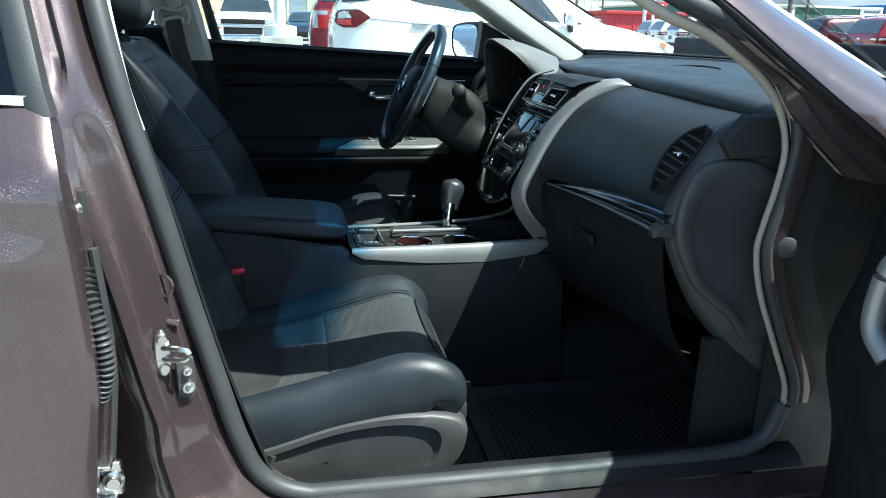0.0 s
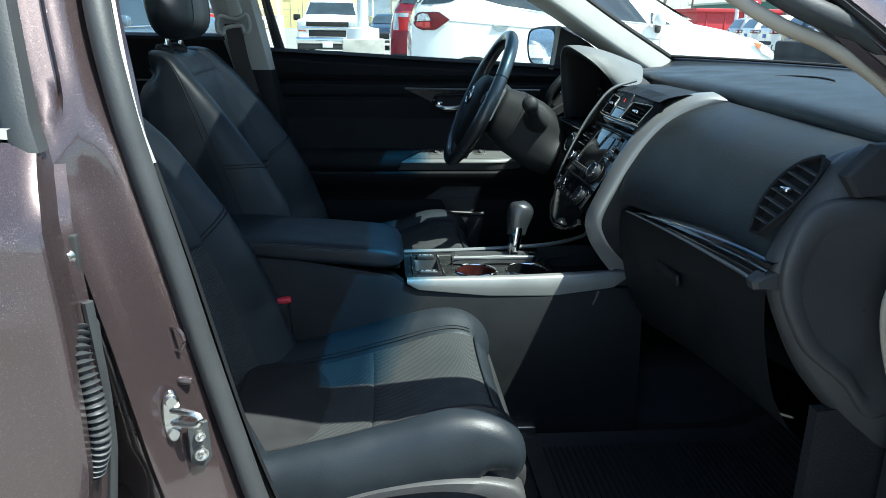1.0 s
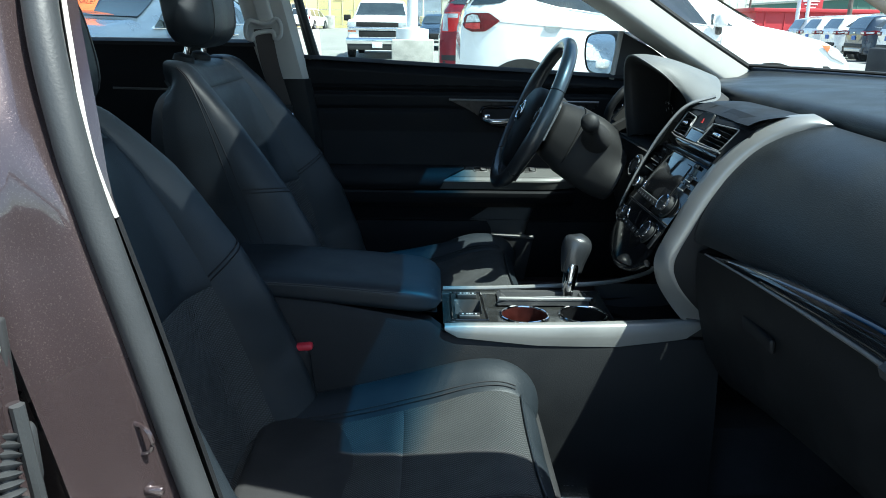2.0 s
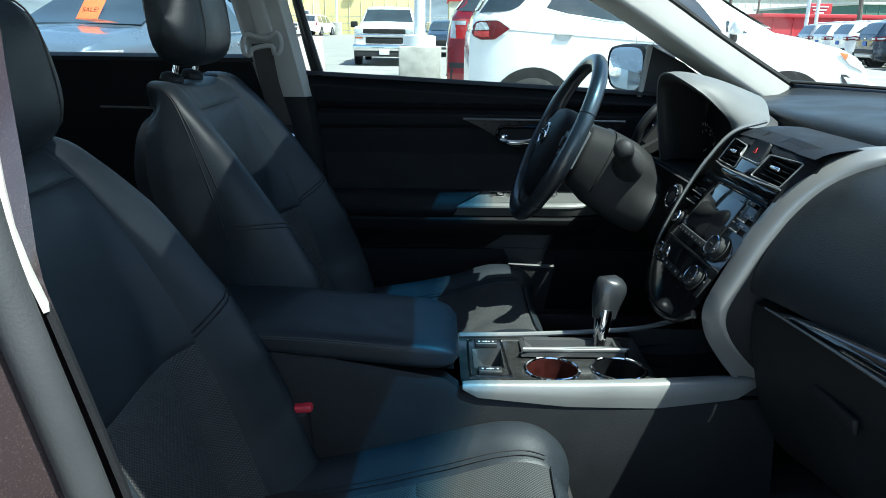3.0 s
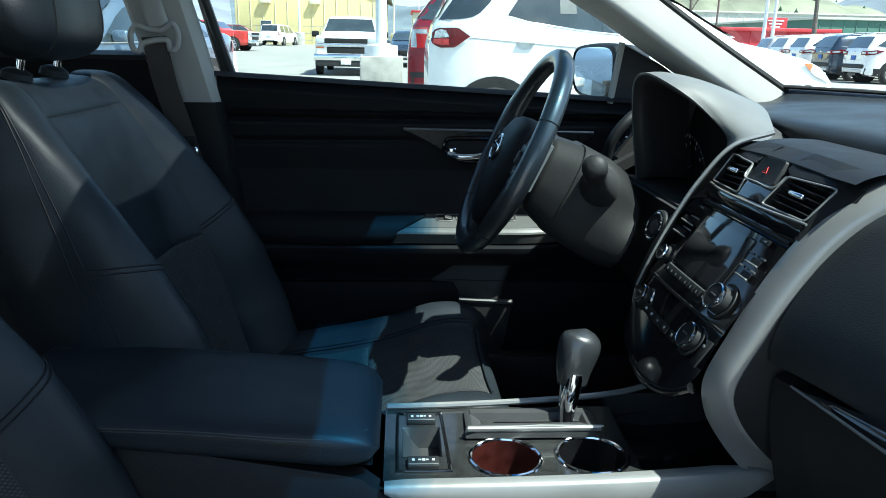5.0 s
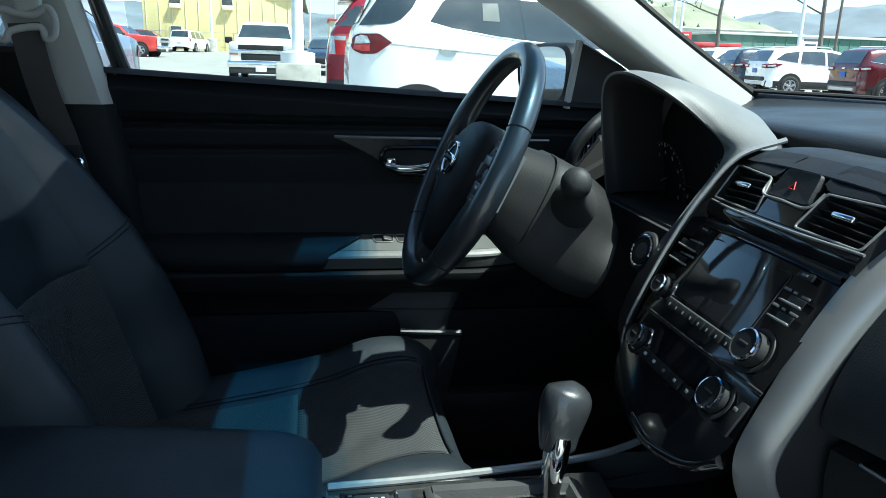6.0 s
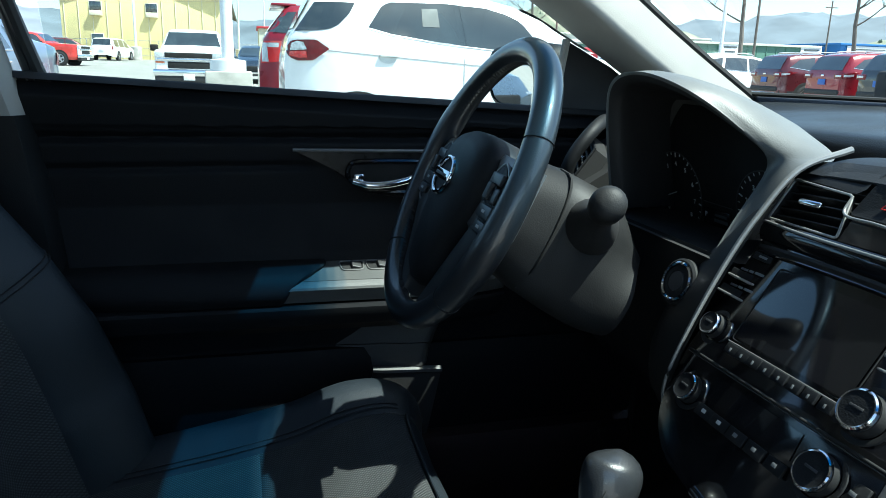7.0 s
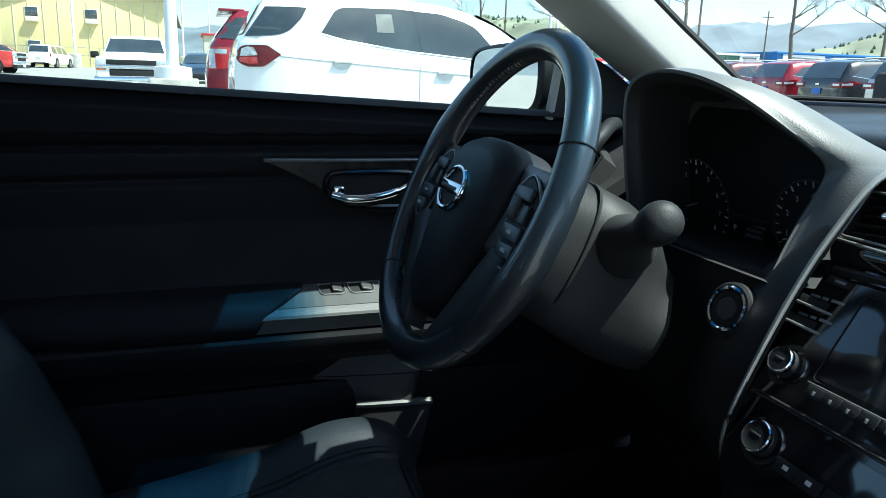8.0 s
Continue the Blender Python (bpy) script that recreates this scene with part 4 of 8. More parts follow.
# ---- front seats ----
def seat(cy, rake, side, label, base):
    """A front seat on its base. side: 1 when its outer side faces -y. rake: degrees that the back stands more upright."""
    st = thing("car_seat", label, "seat", "front seats")
    st.location = (0, cy, 0)
    cushion = spline(base, 121)
    cross = spline([(-0.240, -0.092), (-0.252, -0.045), (-0.247, 0.006), (-0.225, 0.030), (-0.195, 0.029), (-0.155, 0.010), (-0.10, 0.001), (0, -0.002), (0.10, 0.001), (0.155, 0.010), (0.195, 0.029), (0.225, 0.030), (0.247, 0.006), (0.252, -0.045), (0.240, -0.092)], 121)

    def surface(prof, cr, u, v, wid=None, deep=None, sgn=None):
        """A point of a padded form: along the profile by u, across by v."""
        i = min(max(u, 0), 1) * (len(prof) - 1)
        a = int(min(i, len(prof) - 2))
        p = prof[a] + (prof[a + 1] - prof[a]) * (i - a)
        d = prof[min(a + 2, len(prof) - 1)] - prof[max(a - 1, 0)]
        n = np.array((-d[1], d[0])) / np.linalg.norm(d) * (-1 if prof is not cushion else 1)
        j = min(max(v, 0), 1) * (len(cr) - 1)
        b = int(min(j, len(cr) - 2))
        c = cr[b] + (cr[b + 1] - cr[b]) * (j - b)
        w = wid(u) if wid else 1.0
        h = deep(u) if deep else 1.0
        k = c[1] * (h if c[1] > 0 else (1.0 - 0.70 * max(0.0, (u - 0.70) / 0.30) ** 1.5 if prof is not cushion else 1.0 - 0.45 * max(0.0, (u - 0.76) / 0.24)))
        return np.array((p[0] + n[0] * k, c[0] * w, p[1] + n[1] * k))

    def panel(prof, cr, u0, u1, v0, v1, nu, nv, wid=None, deep=None, dip=0.0035, m=None):
        s = Shape()
        lu = 0.9 * (u1 - u0)
        lv = 0.7 * (v1 - v0)
        us = np.unique(np.r_[np.linspace(u0, u1, nu), u0 + lu * 0.006, u0 + lu * 0.02, u1 - lu * 0.006, u1 - lu * 0.02])
        vs = np.unique(np.r_[np.linspace(v0, v1, nv), v0 + lv * 0.008, v0 + lv * 0.03, v1 - lv * 0.008, v1 - lv * 0.03])
        rows = []
        for u in us:
            row = []
            for v in vs:
                p = surface(prof, cr, u, v, wid, deep)
                q = surface(prof, cr, u + 0.004, v, wid, deep) - surface(prof, cr, u - 0.004, v, wid, deep)
                r = surface(prof, cr, u, v + 0.004, wid, deep) - surface(prof, cr, u, v - 0.004, wid, deep)
                n = np.cross(q, r)
                n /= max(np.linalg.norm(n), 1e-9)
                du = min(u - u0 if u0 > 0 else 9, u1 - u if u1 < 1 else 9) * 0.75
                dv = min(v - v0 if v0 > 0 else 9, v1 - v if v1 < 1 else 9) * 0.62
                d = min(du, dv)
                wrinkle = 0.0015 * noise.noise((p[0] * 14, p[1] * 14 + cy * 5, p[2] * 14))
                p = p + n * (dip * math.exp(-d / 0.007) * (1 if n[2] < 0 or True else 1) + wrinkle) * flip
                row.append(m @ Vector(p) if m is not None else p)
            rows.append(row)
        return s.grid(rows)

    flip = 1.0 if np.cross(surface(cushion, cross, 0.5, 0.5) - surface(cushion, cross, 0.4, 0.5), surface(cushion, cross, 0.5, 0.6) - surface(cushion, cross, 0.5, 0.5))[2] < 0 else -1.0
    V0, V1, US = 0.30, 0.70, 0.50
    uvc = lambda co: (co.x, co.y)
    uvb = lambda co: (co.z * 1.15, co.y)
    cw = lambda u: float(np.interp(u, [0, 0.62, 0.78, 0.88, 0.95, 1], [1, 1, 1.0, 0.985, 0.96, 0.94]))
    cd = lambda u: float(np.interp(u, [0, 0.3, 0.55, 0.72, 0.82, 0.92, 1], [0.9, 1.15, 1.2, 1.05, 0.75, 0.40, 0.15]))
    part("cushion_bolster", panel(cushion, cross, 0, 1, 0, V0, 70, 30, cw, cd), LEATHER, st, angle=80)
    part("cushion_bolster", panel(cushion, cross, 0, 1, V1, 1, 70, 30, cw, cd), LEATHER, st, angle=80)
    part("cushion_insert", panel(cushion, cross, 0, US, V0, V1, 40, 30, cw, cd), KNIT, st, "dark knitted seat insert", angle=80, uv=uvc)
    part("cushion_insert", panel(cushion, cross, US, 0.835, V0, V1, 30, 30, cw, cd), KNIT, st, "dark knitted seat insert", angle=80, uv=uvc)
    part("cushion_front", panel(cushion, cross, 0.835, 1, V0, V1, 24, 30, cw, cd), LEATHER, st, angle=80)
    s = Shape()
    s.box((-0.34, 0, 0.395), (0.50, 0.44, 0.06), 0.02)
    part("cushion_pan", s, SOFT, st)
    # twin stitched seams beside the insert, and the piped front edge
    for v in (V0 - 0.014, V0 - 0.026, V1 + 0.014, V1 + 0.026):
        s = Shape()
        s.tube([surface(cushion, cross, u, v, cw, cd) + (0, 0, 0.0010) for u in np.linspace(0.02, 0.82, 70)], 0.0010, 5)
        part("stitching", s, THREAD, st)
    s = Shape()
    edge_v = np.linspace(0.30, 0.70, 40)
    s.tube([surface(cushion, cross, 0.835, v, cw, cd) + (0.0008, 0, 0.0010) for v in edge_v], 0.0022, 6)
    part("piping", s, LEATHER, st)
    # the back, leaning about its hinge
    lean_m = Matrix.Translation((-0.60, -0.018 if side < 0 else 0.0, 0.44 if side < 0 else 0.41)) @ Matrix.Rotation(radians(rake), 4, "Y") @ Matrix.Translation((0.60, 0, -0.44))
    back = spline([(-0.595, 0.42), (-0.632, 0.50), (-0.675, 0.61), (-0.722, 0.72), (-0.775, 0.84), (-0.815, 0.920), (-0.842, 0.958), (-0.868, 0.974), (-0.900, 0.976)], 121)
    crossb = spline([(-0.235, -0.105), (-0.256, -0.05), (-0.262, 0.005), (-0.250, 0.052), (-0.222, 0.068), (-0.188, 0.052), (-0.135, 0.008), (-0.09, 0.0), (0, -0.002), (0.09, 0.0), (0.135, 0.008), (0.188, 0.052), (0.222, 0.068), (0.250, 0.052), (0.262, 0.005), (0.256, -0.05), (0.235, -0.105)], 121)
    broad = 1.06 if side < 0 else 1.0
    wid = lambda u: broad * float(np.interp(u, [0, 0.2, 0.55, 0.75, 0.85, 0.93, 1], [0.93, 1.0, 0.98, 0.93, 0.88, 0.81, 0.70] if side < 0 else [0.93, 1.0, 0.97, 0.88, 0.78, 0.67, 0.54]))
    deep = lambda u: float(np.interp(u, [0, 0.15, 0.35, 0.5, 0.65, 0.75, 0.88, 1], [2.2, 2.2, 1.95, 1.6, 1.1, 0.75, 0.25, 0.1] if side < 0 else [1.7, 1.7, 1.5, 1.25, 0.9, 0.62, 0.22, 0.1]))
    B0, B1, BS = 0.31, 0.69, 0.50
    flip = 1.0 if np.cross(surface(back, crossb, 0.5, 0.5) - surface(back, crossb, 0.4, 0.5), surface(back, crossb, 0.5, 0.6) - surface(back, crossb, 0.5, 0.5))[0] < 0 else -1.0
    for a, b in ((0, B0), (B1, 1)):
        part("back_bolster", panel(back, crossb, 0, 1, a, b, 70, 28, wid, deep, m=lean_m), LEATHER, st, angle=80)
    part("back_insert", panel(back, crossb, 0, BS - 0.06, B0, B1, 30, 26, wid, deep, m=lean_m), KNIT, st, "dark knitted back insert", angle=80, uv=uvb)
    part("back_insert", panel(back, crossb, BS - 0.06, 0.86, B0, B1, 30, 26, wid, deep, m=lean_m), LEATHER, st, angle=80)
    part("back_top", panel(back, crossb, 0.86, 1, B0, B1, 14, 26, wid, deep, m=lean_m), LEATHER, st, angle=80)
    s = Shape()
    rows = []
    for u in np.linspace(0, 1, 40):
        a, b = surface(back, crossb, u, 0, wid, deep), surface(back, crossb, u, 1, wid, deep)
        m0 = (a + b) / 2
        reach = 0.060 * (1 - 0.75 * max(0, (u - 0.6) / 0.4) ** 2)
        row = []
        for k in np.linspace(-1, 1, 17):
            e = (1 - abs(k) ** 4) ** 0.5
            row.append(lean_m @ Vector((m0[0] - reach * e, m0[1] + (b[1] - a[1]) / 2 * k, m0[2] - 0.010 * e * u)))
        rows.append(row)
    s.grid(rows)
    part("back_shell", s, SOFT, st, angle=70)
    # twin stitched edge seams, with short twin seams across the bolsters
    for v in (0.130, 0.144, 0.856, 0.870):
        s = Shape()
        s.tube([lean_m @ Vector(surface(back, crossb, u, v, wid, deep) + (0.0008, 0, 0)) for u in np.linspace(0.04, 0.95, 70)], 0.0011, 5)
        part("stitching", s, THREAD, st)
    for v0, v1 in ((0.145, B0), (0.855, B1)):
        for w in (-0.006, 0.006):
            s = Shape()
            s.tube([lean_m @ Vector(surface(back, crossb, lerp(0.545, 0.46, t) + w, lerp(v0, v1, t), wid, deep) + (0.0008, 0, 0)) for t in np.linspace(0, 1, 24)], 0.0012, 5)
            part("stitching", s, THREAD, st)
    # side shields, recline lever, runners
    o = -side
    sh = Shape()
    prof = [(-0.60, 0.355), (-0.472, 0.372), (-0.325, 0.412), (-0.208, 0.424), (-0.125, 0.412), (-0.098, 0.385), (-0.112, 0.330), (-0.165, 0.283), (-0.30, 0.275), (-0.45, 0.285), (-0.60, 0.30)]
    rim = spline(prof, 70, True)
    c = rim.mean(0)
    rows = []
    for sc, y in ((1.0, 0.20), (1.0, 0.243), (0.985, 0.254), (0.95, 0.258), (0.80, 0.259), (0.775, 0.251), (0.74, 0.250), (0.4, 0.2525), (0.02, 0.2535)):
        rows.append([(c[0] + (p[0] - c[0]) * lerp(1, sc, 0.9) if sc > 0.9 else c[0] + (p[0] - c[0]) * sc, o * y, c[1] + (p[1] - c[1]) * sc) for p in rim])
    sh.grid(rows, wrap=True)
    part("side_shield", sh, GREYPLASTIC, st, "grey plastic side shield with a swept oval recess", angle=45)
    s = Shape()
    s.tube(spline([(-0.438, o * 0.258, 0.368), (-0.445, o * 0.262, 0.345), (-0.462, o * 0.262, 0.312)], 12), [0.010] * 12, 8, flat=0.6)
    part("recline_lever", s, SOFT, st)
    for y in (-0.19, 0.19):
        s = Shape()
        s.box((-0.30, y, 0.245), (0.62, 0.05, 0.03), 0.006)
        part("runner", s, STEEL, st, "bare metal seat runner")
    s = Shape()
    s.box((-0.32, 0, 0.32), (0.42, 0.40, 0.12), 0.02)
    part("seat_frame", s, DARK, st)
    # headrest on two chrome posts
    hm = lean_m @ Matrix.Translation((-0.876 if side > 0 else -0.893, 0, 1.065 if side > 0 else 1.098)) @ Matrix.Rotation(radians(-14), 4, "Y")
    s = Shape()
    g = []
    for a in np.linspace(-1, 1, 15):
        ring = []
        for k in np.linspace(0, 2 * math.pi, 33)[:-1]:
            e = (1 - abs(a) ** 3.2) ** 0.36
            cx, cz = math.cos(k), math.sin(k)
            q = (abs(cx) ** 3.0 + abs(cz) ** 3.0) ** (-1 / 3.0)
            ring.append(hm @ Vector((cx * q * 0.058 * max(e, 0.05) + 0.010 * (1 - a * a) * 0, a * 0.138 * (1 - 0.06 * cz), cz * q * 0.094 * max(e, 0.05))))
        g.append(ring)
    s.grid(g, wrap=True, ends=True)
    hr = part("headrest", s, LEATHER, st, "padded black headrest", angle=80)
    for a in (-0.62, 0.62):
        s = Shape()
        e = (1 - abs(a) ** 3.2) ** 0.36
        s.tube([hm @ Vector((math.cos(k) * 0.0585 * e * (abs(math.cos(k)) ** 3 + abs(math.sin(k)) ** 3) ** (-1 / 3), a * 0.138, math.sin(k) * 0.0945 * e * (abs(math.cos(k)) ** 3 + abs(math.sin(k)) ** 3) ** (-1 / 3))) for k in np.linspace(0, 2 * math.pi, 41)[:-1]], 0.0013, 5, closed=True)
        part("seam", s, SOFT, hr)
    for dy in (-0.062, 0.062):
        s = Shape()
        s.tube([lean_m @ Vector((-0.900, dy, 0.955)), lean_m @ Vector((-0.886, dy, 1.06))], 0.0062, 10)
        part("headrest_post", s, CHROME, st, "chrome headrest post")
        s = Shape()
        s.lathe([(0.0, 0.010), (0.012, 0.010), (0.021, 0.005), (0.023, -0.006)], lean_m @ Vector((-0.900, dy, 0.982)), lean_m.to_3x3() @ Vector((0.13, 0, 1)), 18)
        part("post_collar", s, SOFT, st)
    return st


seat(-0.365, 4.5, 1, "black leather passenger seat with knitted insert and grey side shield", [(-0.64, 0.402), (-0.50, 0.412), (-0.40, 0.430), (-0.30, 0.456), (-0.22, 0.480), (-0.165, 0.487), (-0.125, 0.470), (-0.107, 0.432), (-0.125, 0.392)])
seat(0.362, 7.5, -1, "black leather driver's seat with chrome-posted headrest", [(-0.64, 0.428), (-0.50, 0.440), (-0.29, 0.474), (-0.19, 0.508), (-0.125, 0.520), (-0.085, 0.505), (-0.070, 0.465), (-0.09, 0.420)])

buckle = thing("seat_buckle", "black seat belt buckle with a red release button", "buckle")
s = Shape()
s.box((-0.525, -0.140, 0.490), (0.040, 0.026, 0.085), 0.008, Matrix.Rotation(radians(-6), 4, "Y"))
part("body", s, PLASTIC, buckle)
s = Shape()
s.box((-0.520, -0.140, 0.536), (0.034, 0.021, 0.013), 0.005, Matrix.Rotation(radians(-6), 4, "Y"))
part("button", s, RED, buckle, "red release button")

# ---- centre console ----
console = thing("centre_console", "centre console with silver edge trims, cup holders and dark gloss top", "console")
YR, YL = -0.128, 0.078
s = Shape()
rows = []
for x in np.linspace(-0.80, 0.24, 40):
    zt = float(np.interp(x, [-0.8, -0.56, -0.295, -0.26, 0.24], [0.645, 0.628, 0.580, 0.552, 0.545]))
    fl = 0.02 * max(0, (x - 0.05) / 0.19) ** 2
    rows.append([(x, YR - 0.035, 0.20), (x, YR - 0.022, 0.40), (x, YR - 0.004, zt - 0.02), (x, YR + 0.006, zt), (x, YR + 0.03, zt + 0.002)])
s.grid(rows)
rows = []
for x in np.linspace(-0.80, 0.24, 20):
    zt = float(np.interp(x, [-0.8, -0.56, -0.295, -0.26, 0.24], [0.645, 0.628, 0.580, 0.552, 0.545]))
    fl = 0.05 * max(0, (x + 0.05) / 0.25) ** 1.6
    rows.append([(x, YL + 0.035 + fl, 0.20), (x, YL + 0.022 + fl, 0.40), (x, YL + 0.004 + fl, zt - 0.01), (x, YL - 0.012 + fl, zt)])
s.grid(rows)
part("side_panel", s, PLASTIC, console)
s = Shape()
s.grid([[(x, y, 0.545 + (0.05 if x < -0.28 else 0)) for y in (YR + 0.01, YL)] for x in (-0.80, -0.30, -0.2801)])
s.grid([[(-0.80, y, z) for y in (YR, YL)] for z in (0.2, 0.6)])
part("rear_panel", s, PLASTIC, console)
# top plate with its openings left free
CUPS = ((-0.113, -0.062), (0.000, -0.059))
CR = 0.0440


def plate_z(x, y):
    return 0.566 + 0.006 * ((y + 0.02) / 0.1) ** 2


s = Shape()
o = [(-0.268, YR + 0.014), (0.060, YR + 0.012), (0.058, 0.000), (0.045, 0.045), (0.03, YL - 0.012), (-0.268, YL - 0.012)]
nx, ny = 150, 90
xs, ys = np.linspace(-0.268, 0.056, nx), np.linspace(YR + 0.013, YL - 0.010, ny)


def open_at(x, y):
    if any((x - a) ** 2 + (y - b) ** 2 < (CR + 0.002) ** 2 for a, b in CUPS):
        return True
    return -0.244 < x < -0.194 and -0.056 < y < 0.018 or -0.118 < x < 0.004 and 0.004 < y < 0.030


idx = {}
verts, faces = [], []
for i, x in enumerate(xs):
    for j, y in enumerate(ys):
        idx[i, j] = len(verts)
        verts.append((x, y, plate_z(x, y)))
for i in range(nx - 1):
    for j in range(ny - 1):
        if not open_at((xs[i] + xs[i + 1]) / 2, (ys[j] + ys[j + 1]) / 2):
            faces.append((idx[i, j], idx[i + 1, j], idx[i + 1, j + 1], idx[i, j + 1]))
s.add(verts, faces)
part("top_plate", s, WOOD, console, "dark gloss wood-look top plate")
for i, (a, b) in enumerate(CUPS):
    s = Shape()
    s.tube([(a + CR * 1.02 * math.cos(k), b + CR * math.sin(k) * 1.08, plate_z(a, b + CR * math.sin(k)) + 0.001) for k in np.linspace(0, 2 * math.pi, 65)[:-1]], 0.0030, 8, closed=True)
    rim = part("cup_holder_ring", s, CHROME, console, "chrome cup holder ring")
    s = Shape()
    s.lathe([(CR, 0.0), (CR * 0.98, -0.02), (CR * 0.90, -0.075), (CR * 0.86, -0.08), (0.001, -0.08)], (a, b, plate_z(a, b)), (0, 0, 1), 36, ends=False)
    part("cup_holder_well", s, CUPGLOW if i == 0 else GLOSS, rim, "cup holder well with its red glow painted in" if i == 0 else "")
# switch tray with two rockers
s = Shape()
to = [(p[0], p[1]) for p in spline([(-0.251, 0.045), (-0.251, -0.085), (-0.246, -0.092), (-0.190, -0.092), (-0.185, -0.085), (-0.190, 0.045), (-0.195, 0.052), (-0.246, 0.052)], 64, True)]
s.tube([(x, y, plate_z(x, y) + 0.0008) for x, y in to], 0.0022, 8, closed=True)
tray = part("switch_tray", s, GLOSS, console, "gloss black rim of the switch tray")
s = Shape()
s.grid([[(x, y, 0.5675 - 0.030 * max(0, min(1, (x + 0.2445) / 0.022)) * min(1, max(0, (y + 0.0565) / 0.004), max(0, (0.0185 - y) / 0.004))) for y in np.r_[-0.0565, -0.0545, -0.0525, np.linspace(-0.045, 0.008, 6), 0.0145, 0.0165, 0.0185]] for x in np.linspace(-0.2445, -0.1935, 10)])
s.grid([[(-0.1935, y, z) for y in (-0.0565, 0.0185)] for z in (0.536, 0.5685)])
part("tray_floor", s, GREYPLASTIC, tray)
for y in (-0.0755, 0.0355):
    s = Shape()
    s.box((-0.2185, y, 0.5705), (0.040, 0.022, 0.008), 0.002)
    k = part("seat_heater_switch", s, SOFT, console, "black rocker switch with white marks")
    s = Shape()
    s.box((-0.2185, y - 0.0095, 0.5752), (0.037, 0.0024, 0.0012), 0.0005)
    part("rocker_edge", s, DIMSILVER, k)
    s = Shape()
    for dx, w, h in ((-0.0125, 0.0035, 0.0045), (-0.0045, 0.004, 0.003), (0.0005, 0.004, 0.005), (0.0050, 0.003, 0.003), (0.0125, 0.0035, 0.0045)):
        s.box((-0.2185 + dx, y + 0.001, 0.5748), (w, h, 0.0006), 0.0002)
    part("marking", s, WHITEMARK, k)
# passenger-side silver trim, running on to the stack's frame
s = Shape()
rows = []
for t in np.linspace(0, 1, 40):
    x = lerp(-0.266, 0.215, t)
    w = float(np.interp(t, [0, 0.06, 0.5, 0.85, 1], [0.012, 0.016, 0.018, 0.022, 0.012]))
    zb = float(np.interp(t, [0, 0.05, 0.35, 0.65, 0.92, 1], [0.566, 0.552, 0.537, 0.534, 0.548, 0.575]))
    zt = 0.5745 + 0.008 * t ** 3
    yo = YR - 0.004 + 0.012 * t ** 3
    rows.append([(x, yo + w, zt - 0.004), (x, yo + w, zt), (x, yo + 0.004, zt + 0.001), (x, yo - 0.001, zt - 0.003), (x, yo - 0.003, lerp(zb, zt, 0.4)), (x, yo - 0.002, zb), (x, yo + 0.005, zb - 0.003)])
s.grid(rows, ends=True)
part("edge_trim", s, SILVER, console, "satin silver edge trim", angle=50)
s = Shape()
s.tube(spline([(-0.266, 0.066, 0.574), (-0.15, 0.070, 0.575), (-0.03, 0.079, 0.577), (0.08, 0.095, 0.580), (0.172, 0.132, 0.588), (0.19, 0.140, 0.60)], 50), 0.0048, 8)
part("edge_strip", s, SILVER, console, "thin silver edge strip")
# open tray in front of the cup holders
s = Shape()
s.grid([[(x, y, z) for y in np.linspace(YR + 0.02, 0.10, 8)] for x, z in ((0.055, 0.566), (0.062, 0.552), (0.075, 0.528), (0.12, 0.522), (0.20, 0.525), (0.27, 0.54), (0.30, 0.60), (0.31, 0.70))])
part("front_tray", s, GLOSS, console)
s = Shape()
s.grid([[(x, YR + 0.019, z) for z in (0.52, 0.575)] for x in (0.055, 0.25)])
part("tray_wall", s, SOFT, console)
s = Shape()
s.grid([[(x, 0.10, z) for z in (0.52, 0.575)] for x in (0.055, 0.25)])
part("tray_wall", s, SOFT, console)
# armrest lid
s = Shape()
rows = []
for t in np.linspace(0, 1, 44):
    x = lerp(-0.735, -0.272, t)
    e = (1 - max(0, (t - 0.86) / 0.14) ** 2.4) ** 0.5 if t > 0.86 else 1.0
    if t < 0.06:
        e = (1 - ((0.06 - t) / 0.06) ** 2.4) ** 0.5
    zt = float(np.interp(t, [0, 0.3, 0.7, 1], [0.668, 0.666, 0.653, 0.640]))
    zb = float(np.interp(t, [0, 0.4, 1], [0.640, 0.618, 0.588]))
    zc, hz = (zt + zb) / 2, (zt - zb) / 2
    ring = []
    for k in np.linspace(0, 2 * math.pi, 45)[:-1]:
        c, d = math.cos(k), math.sin(k)
        q = (abs(c) ** 5 + abs(d) ** 5) ** (-1 / 5)
        ring.append((x, -0.022 + c * q * 0.112 * (0.80 + 0.20 * e if e > 0.02 else 0.8), zc + d * q * hz * max(e, 0.03)))
    rows.append(ring)
s.grid(rows, wrap=True, ends=True)
lid = part("armrest_lid", s, LEATHER, console, "padded black leather armrest lid", angle=60)
for w in (0.0, 0.0034):
    s = Shape()
    s.tube(spline([(-0.70, -0.1345, 0.657 + w), (-0.50, -0.1348, 0.648 + w), (-0.38, -0.1338, 0.637 + w), (-0.315, -0.126, 0.631 + w), (-0.286, -0.100, 0.629 + w)], 60), 0.0009, 5)
    part("stitching", s, GREYPLASTIC, lid)
